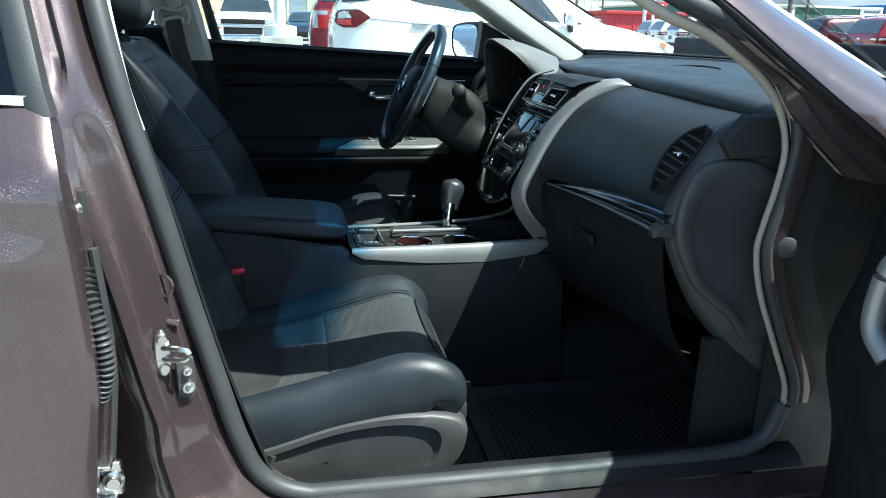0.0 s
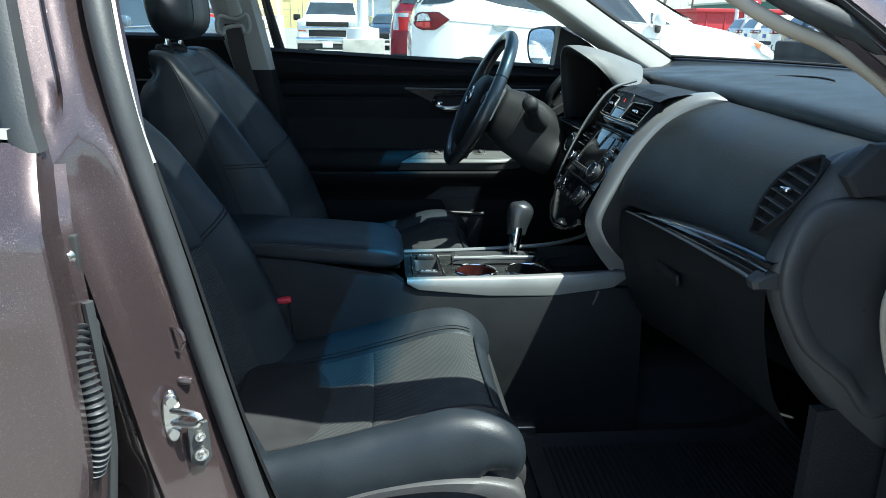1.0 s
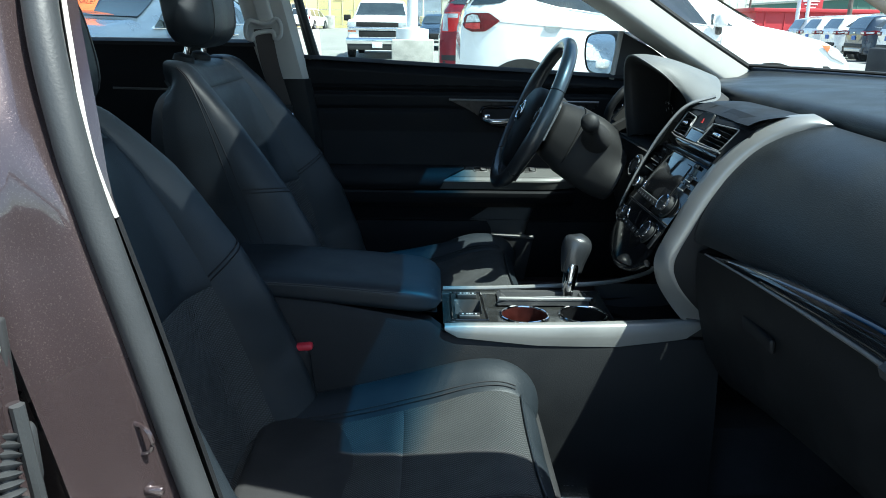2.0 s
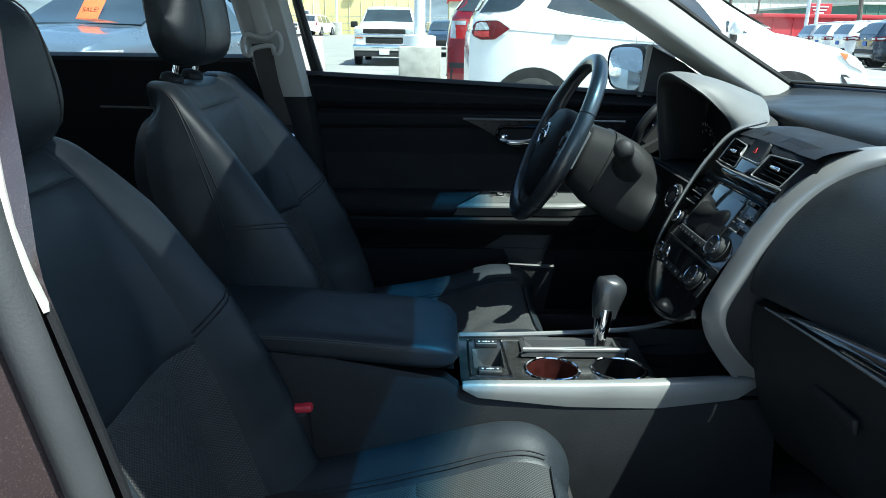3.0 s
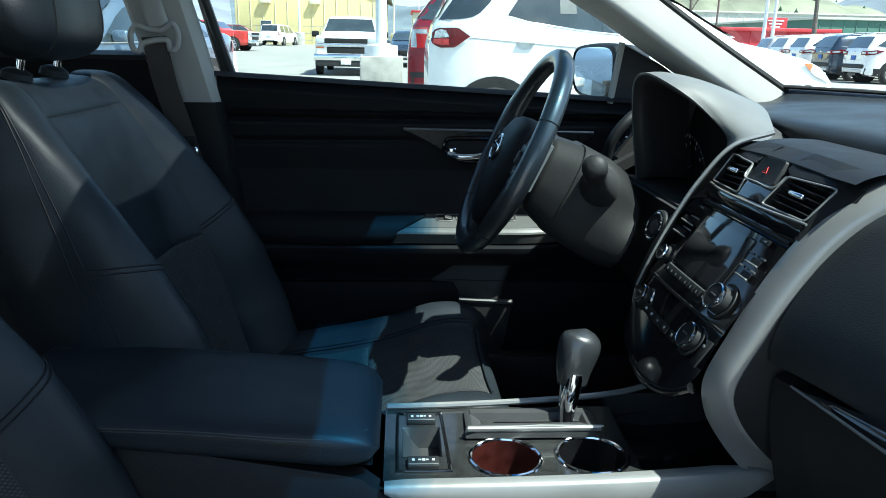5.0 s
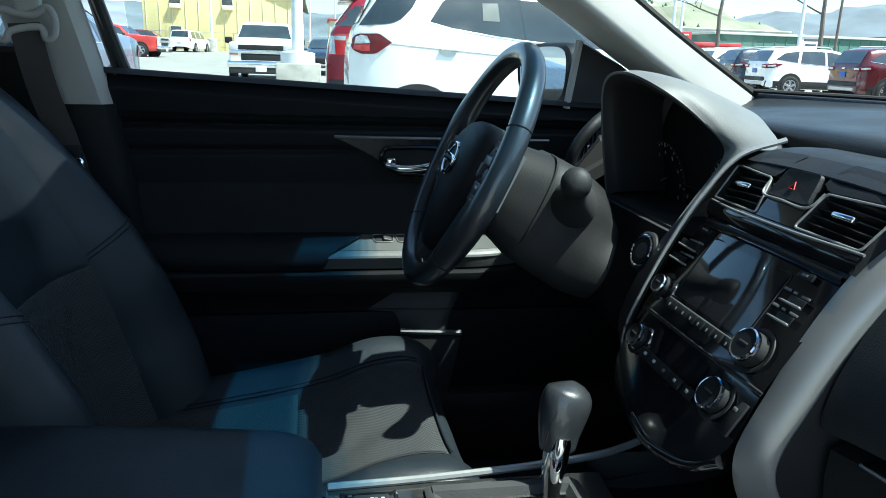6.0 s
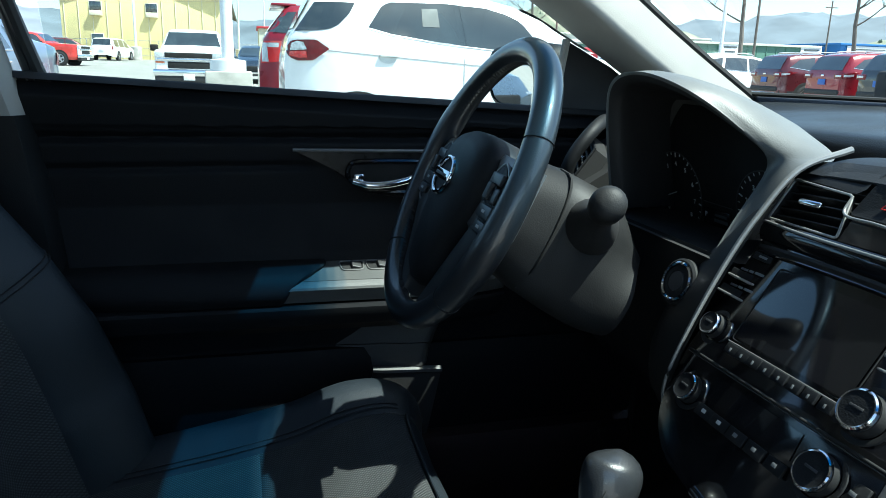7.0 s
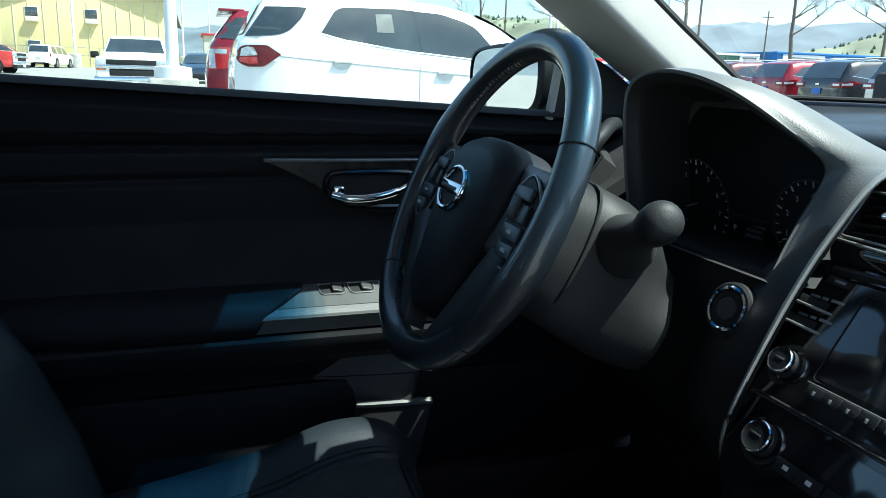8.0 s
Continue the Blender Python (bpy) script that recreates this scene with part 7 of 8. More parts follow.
for sd in (-1, 1):
    s = Shape()
    base = on_column(0.140, sd * 0.078, 0.020)
    tip = on_column(0.083, sd * 0.193, 0.047)
    s.tube([lerp(np.array(base), np.array(tip), k) for k in (-0.1, 0.10, 0.22, 0.34, 0.46, 0.60, 0.74)], [0.034, 0.031, 0.026, 0.0205, 0.0170, 0.0155, 0.0150], 20)
    stalk = part("stalk", s, SOFT, column)
    s = Shape()
    d = (np.array(tip) - np.array(base)) / np.linalg.norm(np.array(tip) - np.array(base))
    s.lathe([(0.0150, -0.036), (0.0172, -0.030), (0.0188, -0.016), (0.0192, -0.002), (0.0180, 0.007), (0.0140, 0.0118), (0.0080, 0.0145), (0.001, 0.0155)], tip, d, 20)
    part("stalk_knob", s, SHROUD, stalk, "rounded dark grey stalk end")

# footwell sides and mats
for side in (-1, 1):
    s = Shape()
    s.sheet([[(lerp(0.40, 1.0, t), side * 0.705, lerp(0.20, 0.96, w)) for t in np.linspace(0, 1, 6)] for w in np.linspace(0, 1, 6)], 0.02)
    part("footwell_side", s, SOFT, car)
for cy, lb in ((-0.42, "black ribbed rubber floor mat on the passenger side"), (0.40, "black floor mat on the driver's side")):
    mat_ = thing("floor_mat", lb, "floor mat", "floor mats")
    s = Shape()
    rows = []
    for x in np.linspace(-0.02, 0.62, 26):
        rows.append([(x, cy + y, 0.226 + (max(0, x - 0.45) ** 1.3) * 0.9 + 0.012 * max(0, (abs(y) - 0.20) / 0.03)) for y in np.linspace(-0.23, 0.23, 20)])
    s.sheet(rows, 0.006)
    part("mat_base", s, SOFT, mat_)
    s = Shape()
    for i in range(44):
        x = 0.02 + i * 0.0125
        z = 0.229 + (max(0, x - 0.45) ** 1.3) * 0.9
        s.box((x, cy, z), (0.005, 0.38, 0.005), 0.0015)
    tagged(part("mat_rib", s, CARPET, mat_), kind="stuff")


# ---- the lot outside ----
def ground_z(x, y):
    rise = 0.0135 * max(0.0, min(y, 110) - 26) if y > 26 else 0.0
    return rise * min(1.0, max(0.0, (14 - x) / 10))


ASPHALT = mat("sunbleached_asphalt", (0.27, 0.262, 0.24), 0.9, grain=0.6, size=0.03, blotch=0.18, patch=1.6)
CONCRETE = mat("weathered_concrete", (0.42, 0.40, 0.36), 0.85, grain=0.5, size=0.02, blotch=0.25, patch=0.25)
s = Shape()
xs = np.r_[-3000, -800, -200, -80, np.linspace(-40, 40, 41), 80, 200, 800, 3000]
ys = np.r_[-3000, -800, -200, -60, np.linspace(-20, 120, 71), 200, 800, 3000]
s.grid([[(x, y, ground_z(x, y)) for x in xs] for y in ys])
solid("ground", s, ASPHALT, "pale sunlit asphalt of a car lot", kind="structure")

WHITEPAINT = paint("white_paint", (0.86, 0.86, 0.85), 0.0, 0.3)
REDPAINT = paint("red_paint", (0.24, 0.006, 0.016), 0.2, 0.3)
BLUEGREY = paint("blue_grey_paint", (0.15, 0.20, 0.26), 0.5, 0.3)
MAROON = paint("maroon_paint", (0.10, 0.015, 0.02), 0.3, 0.3)
NAVY = paint("dark_blue_paint", (0.02, 0.035, 0.06), 0.3, 0.3)
BLACKPAINT = paint("black_paint", (0.012, 0.013, 0.015), 0.2, 0.3)
SILVERPAINT = paint("silver_paint", (0.50, 0.50, 0.51), 0.6, 0.35)
ORANGERED = paint("bright_red_paint", (0.55, 0.03, 0.02), 0.0, 0.3)
CARGLASS = mat("car_window", (0.030, 0.040, 0.043), 0.03, blotch=0.35, patch=0.5, coat=1.0, spec=0.9)
# white paint greyed, to paint the shade inside the handle cups
CUPSHADE = mat("cup_shade_grey", (0.60, 0.62, 0.62), 0.4)
PAPER = mat("paper_behind_glass", (0.11, 0.115, 0.115), 0.6)
CUPGREY = mat("shut_line_and_crease_grey", (0.34, 0.35, 0.36), 0.5)
LAMPBRIGHT = mat("tail_lamp_bright", (0.62, 0.02, 0.02), 0.08, blotch=0.3, patch=0.02, coat=1.0)
LAMPRED = mat("tail_lamp_red", (0.13, 0.002, 0.006), 0.12, blotch=0.35, patch=0.03)
LAMPCLEAR = mat("lamp_clear", (0.62, 0.64, 0.66), 0.12, 0.4, blotch=0.4, patch=0.02, coat=1.0)
LAMPAMBER = mat("lamp_amber", (0.60, 0.14, 0.03), 0.15, coat=1.0)
TYRE = mat("tyre_rubber", (0.02, 0.02, 0.02), 0.85, grain=0.3, size=0.01)
ALLOY = mat("alloy_rim", (0.50, 0.50, 0.52), 0.3, 0.9)
CLAD = mat("black_cladding", (0.022, 0.022, 0.023), 0.65, grain=0.3, size=0.01)
PLATEBLUE = mat("blue_plate", (0.03, 0.12, 0.42), 0.5)
PLATEWHITE = mat("white_plate", (0.7, 0.7, 0.72), 0.5)
ORANGETAG = mat("orange_tag", (0.85, 0.16, 0.05), 0.6)


def spline_or_line(points, n):
    p = np.array(points, float)
    d = np.r_[0, np.cumsum(np.linalg.norm(np.diff(p, axis=0), axis=1))]
    t = np.linspace(0, d[-1], n)
    return np.stack([np.interp(t, d, p[:, 0]), np.interp(t, d, p[:, 1])], 1)


def vehicle(spec, colour, label, category, m, group="parked cars"):
    """A parked car that points along +x, with its middle over the origin. spec names its outline and its features."""
    L, W, H = spec["size"]
    top, beltline = spec["top"], spec["belt"]
    car_ = thing(spec["name"], label, category, group)
    car_.matrix_world = m
    hw = W / 2
    tx, tz = [p[0] for p in top], [p[1] for p in top]

    def ztop(x):
        return float(np.interp(x, tx, tz))

    def zbelt(x):
        return min(float(np.interp(x, [p[0] for p in beltline], [p[1] for p in beltline])), ztop(x) - 0.02)

    def plan(x):
        e = max(0.0, (abs(x) - (L / 2 - 0.55)) / 0.55)
        return hw * (1 - 0.20 * e ** 2.4)

    def section(x):
        w, zt, zb = plan(x), ztop(x), zbelt(x)
        lo = spec.get("low", 0.22) + 0.10 * max(0.0, (abs(x) - (L / 2 - 0.4)) / 0.4) ** 2
        up = max(0.0, (zt - zb) / (H - zb + 1e-6))
        sh = w * (1 - 0.03 - 0.21 * up)
        return [(w * 0.93, lo), (w * 0.985, lo + 0.10), (w, 0.48), (w * 0.99, 0.68), (w * 0.985, zb - 0.05), (w * 0.965, zb), (lerp(w * 0.965, sh, 0.5), lerp(zb, zt, 0.5)), (sh, zt - 0.06 * min(1, up * 3) - 0.012), (sh - 0.09, zt - 0.012), (sh * 0.5, zt), (0.0, zt + 0.012)]

    known = {}

    def side_y(x, z):
        k = round(x * 250)
        if k not in known:
            h = spline(section(k / 250), 24)
            known[k] = np.maximum.accumulate(h[:, 1]), h[:, 0]
        return float(np.interp(z, *known[k]))

    s = Shape()
    rows = []
    stations = np.unique(np.r_[np.linspace(-L / 2, L / 2, 40), [p[0] for p in top]])
    for x in stations:
        h = spline(section(x), 24)
        rows.append([(x, a, b) for a, b in h] + [(x, -a, b) for a, b in h[::-1][1:]])
    f, r = rows[-1], rows[0]
    rows = [[(-L / 2, y * 0.5, 0.5 + (z - 0.5) * 0.5) for x, y, z in r]] + rows + [[(L / 2, y * 0.5, 0.5 + (z - 0.5) * 0.5) for x, y, z in f]]
    s.grid(rows, ends=True)
    part("body", s, colour, car_, angle=45)

    def panel(name, lower, upper, material, out=0.006, label="", sides=(-1, 1), n=16, parent=None):
        """A piece laid on the body's side, between a lower and an upper line of (x, z)."""
        lo, up = spline_or_line(lower, n), spline_or_line(upper, n)
        for sd in sides:
            s = Shape()
            s.grid([[(x, sd * (side_y(x, z) + out), z) for x, z in lo + (up - lo) * t] for t in np.linspace(0, 1, 7)])
            ob = part(name, s, material, parent or car_, label)
        return ob

    for w in spec["windows"]:
        if isinstance(w[0], list):
            panel("side_window", w[0], w[1], CARGLASS)
        else:
            a, b, c, d = w
            panel("side_window", [(lerp(a, b, u), zbelt(lerp(a, b, u)) + 0.02) for u in (0, 0.5, 1)], [(lerp(c, d, u), ztop(lerp(c, d, u)) - 0.10) for u in (0, 0.33, 0.67, 1)], CARGLASS)
    for nm, x0, x1 in (("windscreen", *spec["screen"]), ("rear_window", *spec["rear"])):
        s = Shape()
        rows = []
        for x in np.linspace(x0, x1, 6):
            zt, zb = ztop(x), zbelt(x)
            y0 = side_y(x, zt - 0.05) * 0.93
            rows.append([(x + (0.004 if nm == "windscreen" else -0.004), y, ztop(x) + 0.004 + 0.010 * (1 - (y / y0) ** 2)) for y in np.linspace(-y0, y0, 9)])
        s.grid(rows)
        part(nm, s, CARGLASS, car_)
    for x in spec["wheels"]:
        for sd in (-1, 1):
            R = spec["tyre"]
            y = plan(x)
            s = Shape()
            s.lathe([(R + 0.09, -0.02), (R + 0.09, 0.006), (R + 0.04, 0.010), (0.0, 0.010)], (x, sd * (y - 0.002), R + 0.01), (0, sd, 0), 32)
            part("wheel_arch", s, DARK, car_)
            s = Shape()
            s.lathe([(R * 0.62, -0.05), (R * 0.66, 0.030), (R * 0.80, 0.040), (R * 0.95, 0.028), (R, 0.010), (R, -0.18)], (x, sd * (y - 0.004), R), (0, sd, 0), 32)
            w = part("wheel", s, TYRE, car_)
            s = Shape()
            s.lathe([(R * 0.66, 0.020), (R * 0.62, 0.024), (R * 0.58, 0.012), (R * 0.56, 0.0122)], (x, sd * (y - 0.004), R), (0, sd, 0), 32, ends=False)
            s.lathe([(R * 0.14, 0.020), (R * 0.12, 0.026), (0.001, 0.026)], (x, sd * (y - 0.004), R), (0, sd, 0), 16)
            for i in range(5):
                k = 2 * math.pi * i / 5 + 0.3
                a = np.array((x + R * 0.10 * math.cos(k), sd * (y + 0.013), R + R * 0.10 * math.sin(k)))
                b = np.array((x + R * 0.60 * math.cos(k), sd * (y + 0.010), R + R * 0.60 * math.sin(k)))
                s.tube([a, b], [R * 0.10, R * 0.13], 6, flat=0.25, up=(0, 1, 0))
            part("rim", s, ALLOY, w)
    for kind, args in spec.get("extras", ()):
        if kind == "panel":
            panel(*args)
        elif kind == "quad":
            nm, xa, xb, za, zb_, mt, out = args
            panel(nm, [(xa[0], za), (xa[1], za)], [(xb[0], zb_), (xb[1], zb_)], mt, out)
        elif kind == "box":
            nm, c, sz, r, mt, lb = args
            for sd in ((-1, 1) if c[1] else (1,)):
                s = Shape()
                s.box((c[0], c[1] * sd, c[2]), sz, r)
                part(nm, s, mt, car_, lb)
        elif kind == "bar":
            nm, pts, r, mt = args
            for sd in (-1, 1):
                s = Shape()
                s.tube(spline([(x, y * sd, z) for x, y, z in pts], 20), r, 8)
                part(nm, s, mt, car_)
    return car_


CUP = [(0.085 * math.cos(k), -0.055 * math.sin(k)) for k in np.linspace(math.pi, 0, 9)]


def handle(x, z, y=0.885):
    """A door handle over a flat half-disc, greyed to paint its cup's shade."""
    return [("panel", ("handle_cup", [(x + a, z + b - 0.01) for a, b in CUP], [(x - 0.085, z - 0.005), (x + 0.085, z - 0.012)], CUPSHADE, 0.004)),
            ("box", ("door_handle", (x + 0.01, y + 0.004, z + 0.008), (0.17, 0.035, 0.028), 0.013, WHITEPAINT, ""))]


SUV = dict(name="compact_suv", size=(4.08, 1.77, 1.68), low=0.24, tyre=0.34, wheels=(-1.46, 1.06), clad=True,
           top=[(-2.09, 0.95), (-2.08, 1.10), (-2.05, 1.24), (-1.99, 1.34), (-1.86, 1.57), (-1.80, 1.635), (-1.6, 1.665), (-0.9, 1.685), (-0.5, 1.68), (-0.2, 1.655), (0.05, 1.60), (0.32, 1.49), (0.60, 1.32), (0.90, 1.15), (1.22, 1.095), (1.54, 1.01), (1.74, 0.93), (1.88, 0.80), (1.97, 0.62)],
           belt=[(-2.09, 1.26), (-1.7, 1.28), (-1.4, 1.30), (-0.6, 1.20), (0.5, 1.13), (0.9, 1.09), (2.05, 0.9)],
           windows=[([(-1.36, 1.335), (-1.16, 1.285), (-0.88, 1.245), (-0.63, 1.22)], [(-1.355, 1.345), (-1.23, 1.525), (-1.16, 1.565), (-0.66, 1.575)]),
                    ([(-0.45, 1.195), (0.0, 1.155), (0.36, 1.135)], [(-0.50, 1.565), (-0.25, 1.555), (-0.05, 1.51), (0.10, 1.44), (0.34, 1.16)]),
                    ([(0.40, 1.14), (0.62, 1.125)], [(0.40, 1.24), (0.42, 1.24)]),
                    ([(-2.0, 1.285), (-1.80, 1.295), (-1.70, 1.31), (-1.62, 1.35), (-1.52, 1.45)], [(-1.82, 1.54), (-1.66, 1.545), (-1.465, 1.545)])],
           screen=(0.14, 0.86), rear=(-2.01, -1.84),
           extras=[("quad", ("lower_cladding", (-2.05, 1.95), (-2.05, 1.95), 0.25, 0.40, CLAD, 0.010)),
                   ("panel", ("door_post", [(-0.64, 1.225), (-0.44, 1.195)], [(-0.672, 1.578), (-0.485, 1.568)], CARGLASS, 0.003, "gloss black door post")),
                   ("panel", ("window_sticker", [(-0.86, 1.36), (-0.70, 1.36)], [(-0.86, 1.52), (-0.71, 1.525)], PAPER, 0.009, "pale paper sticker in the window")),
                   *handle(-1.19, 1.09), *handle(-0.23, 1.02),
                   ("quad", ("door_gap", (-0.475, -0.467), (-0.475, -0.467), 0.42, 1.19, CUPGREY, 0.003)),
                   ("quad", ("door_gap", (0.505, 0.515), (0.505, 0.515), 0.45, 1.10, CUPGREY, 0.003)),
                   # thin grey strip that paints the shade along the body's shoulder crease
                   ("panel", ("shoulder_crease", [(-1.72, 1.118), (-1.05, 1.073), (0.5, 0.968)], [(-1.72, 1.128), (-1.05, 1.083), (0.5, 0.978)], CUPGREY, 0.003)),
                   ("panel", ("window_trim", [(-1.37, 1.325), (-1.16, 1.272), (-0.6, 1.203), (0.4, 1.123)], [(-1.37, 1.335), (-1.16, 1.282), (-0.6, 1.213), (0.4, 1.133)], STEEL, 0.008)),
                   ("panel", ("tail_lamp", [(-2.085, 1.12), (-2.05, 1.06), (-1.98, 1.03), (-1.85, 1.035), (-1.71, 1.135)], [(-2.085, 1.125), (-2.06, 1.185), (-2.0, 1.21), (-1.82, 1.215), (-1.71, 1.14)], LAMPRED, 0.012, "pointed red and clear tail lamp")),
                   ("panel", ("tail_lamp_lens", [(-2.04, 1.12), (-1.94, 1.125), (-1.90, 1.13)], [(-2.03, 1.18), (-1.98, 1.20), (-1.93, 1.19)], LAMPCLEAR, 0.020)),
                   ("panel", ("tail_lamp_reflector", [(-2.05, 1.075), (-1.97, 1.055), (-1.90, 1.06)], [(-2.045, 1.11), (-1.97, 1.115), (-1.905, 1.115)], LAMPBRIGHT, 0.020)),
                   ("panel", ("headlamp", [(1.53, 0.95), (1.65, 0.84), (1.83, 0.77)], [(1.53, 0.955), (1.62, 0.95), (1.83, 0.90)], LAMPCLEAR, 0.012)),
                   ("panel", ("indicator", [(1.525, 0.95), (1.60, 0.885)], [(1.525, 0.955), (1.63, 0.95)], LAMPAMBER, 0.016)),
                   ("panel", ("fog_lamp", [(1.66, 0.66), (1.89, 0.60)], [(1.60, 0.73), (1.86, 0.68)], LAMPCLEAR, 0.010)),
                   ("panel", ("fog_lamp_surround", [(1.63, 0.62), (1.90, 0.58)], [(1.57, 0.75), (1.63, 0.75)], CLAD, 0.007)),
                   ("box", ("wing_mirror", (0.44, 0.99, 1.18), (0.11, 0.20, 0.14), 0.05, WHITEPAINT, "")),
                   ("box", ("mirror_foot", (0.47, 0.88, 1.10), (0.06, 0.06, 0.12), 0.02, CLAD, "")),
                   ("bar", ("roof_bar", [(-1.45, 0.62, 1.66), (-1.35, 0.62, 1.715), (-0.5, 0.625, 1.73), (-0.10, 0.62, 1.70), (-0.02, 0.62, 1.64)], 0.014, SILVERPAINT))])
BIGSUV = dict(SUV, name="large_suv", size=(4.90, 2.0, 1.83), tyre=0.38, wheels=(-1.45, 1.45),
              top=[(-2.47, 0.95), (-2.45, 1.12), (-2.40, 1.33), (-2.32, 1.45), (-2.10, 1.74), (-2.0, 1.80), (-1.0, 1.83), (-0.1, 1.82), (0.35, 1.74), (0.80, 1.45), (1.15, 1.22), (1.8, 1.14), (2.3, 1.02), (2.40, 0.87), (2.45, 0.72)],
              belt=[(-2.5, 1.36), (-1.5, 1.32), (-0.6, 1.22), (0.5, 1.14), (2.5, 1.0)],
              windows=[(-1.05, -0.18, -0.98, -0.20), (-0.10, 0.90, -0.12, 0.45), ([(-2.33, 1.41), (-1.8, 1.38), (-1.15, 1.34)], [(-2.12, 1.68), (-1.6, 1.72), (-1.08, 1.73)])], screen=(0.42, 1.10), rear=(-2.34, -2.11),
              extras=[("quad", ("lower_cladding", (-2.42, 2.4), (-2.42, 2.4), 0.25, 0.55, CLAD, 0.010)),
                      ("quad", ("rear_bumper_trim", (-2.44, -2.1), (-2.44, -2.1), 0.56, 0.64, CLAD, 0.010)),
                      ("panel", ("tail_lamp", [(-2.44, 0.98), (-2.22, 1.00), (-2.0, 1.16)], [(-2.42, 1.28), (-2.2, 1.29), (-1.98, 1.24)], LAMPBRIGHT, 0.014)),
                      ("panel", ("tail_lamp_lens", [(-2.43, 1.00), (-2.34, 1.00)], [(-2.42, 1.26), (-2.36, 1.26)], LAMPCLEAR, 0.019)),
                      ("panel", ("tail_lamp_lens", [(-2.35, 1.20), (-2.20, 1.20)], [(-2.36, 1.26), (-2.19, 1.26)], LAMPCLEAR, 0.019)),
                      ("box", ("door_handle", (-0.9, 1.0, 1.05), (0.15, 0.03, 0.03), 0.012, CHROME, "")),
                      ("box", ("roof_spoiler", (-2.10, 0, 1.795), (0.36, 1.36, 0.04), 0.018, REDPAINT, "")),
                      ("quad", ("headlamp", (1.95, 2.36), (1.85, 2.30), 0.88, 1.02, LAMPCLEAR, 0.012))])
CROSS = dict(SUV, name="crossover", size=(4.52, 1.84, 1.68), wheels=(-1.36, 1.33), tyre=0.35,
             top=[(-2.26, 0.95), (-2.25, 1.06), (-2.17, 1.22), (-2.0, 1.50), (-1.92, 1.60), (-1.70, 1.655), (-0.8, 1.68), (0.1, 1.66), (0.5, 1.58), (0.9, 1.34), (1.25, 1.13), (1.7, 1.06), (2.1, 0.95), (2.2, 0.82), (2.26, 0.70)],
             belt=[(-2.3, 1.16), (-0.6, 1.08), (0.5, 1.02), (2.3, 0.95)],
             windows=[(-1.05, -0.12, -0.95, -0.12), (-0.04, 0.98, -0.05, 0.52), ([(-1.93, 1.26), (-1.55, 1.20), (-1.15, 1.16)], [(-1.92, 1.27), (-1.62, 1.48), (-1.06, 1.57)])], screen=(0.56, 1.18), rear=(-2.19, -1.95),
             extras=[("quad", ("lower_cladding", (-2.22, 2.2), (-2.22, 2.2), 0.26, 0.52, CLAD, 0.010)),
                     ("panel", ("tail_lamp", [(-2.255, 0.94), (-2.0, 0.97), (-1.70, 1.10)], [(-2.25, 1.08), (-1.95, 1.13), (-1.70, 1.105)], LAMPRED, 0.014)),
                     ("panel", ("tail_lamp_lens", [(-2.24, 1.0), (-1.96, 1.02)], [(-2.24, 1.05), (-1.95, 1.08)], LAMPCLEAR, 0.019)),
                     ("panel", ("window_trim", [(-1.95, 1.245), (-1.15, 1.14), (0.98, 1.02)], [(-1.95, 1.262), (-1.15, 1.157), (0.98, 1.037)], STEEL, 0.008)),
                     ("box", ("bumper_guard", (-2.22, 0, 0.42), (0.12, 1.30, 0.12), 0.03, SILVERPAINT, "")),
                     ("box", ("number_plate", (-2.275, 0, 0.86), (0.02, 0.32, 0.16), 0.005, PLATEBLUE, "")),
                     ("box", ("tail_lamp", (-2.24, 0.66, 1.02), (0.06, 0.36, 0.14), 0.025, LAMPRED, "")),
                     ("box", ("tail_lamp_lens", (-2.262, 0.68, 1.03), (0.03, 0.24, 0.06), 0.012, LAMPCLEAR, "")),
                     ("box", ("badge", (-2.268, 0, 1.04), (0.02, 0.13, 0.05), 0.009, CHROME, "")),
                     ("box", ("rear_bumper", (-2.22, 0, 0.58), (0.14, 1.50, 0.16), 0.05, CLAD, "")),
                     ("quad", ("headlamp", (1.75, 2.16), (1.62, 2.10), 0.84, 0.96, LAMPCLEAR, 0.012)),
                     ("bar", ("roof_bar", [(-1.5, 0.62, 1.655), (-1.4, 0.62, 1.715), (-0.3, 0.625, 1.735), (0.1, 0.62, 1.71), (0.2, 0.62, 1.65)], 0.018, SILVERPAINT))])
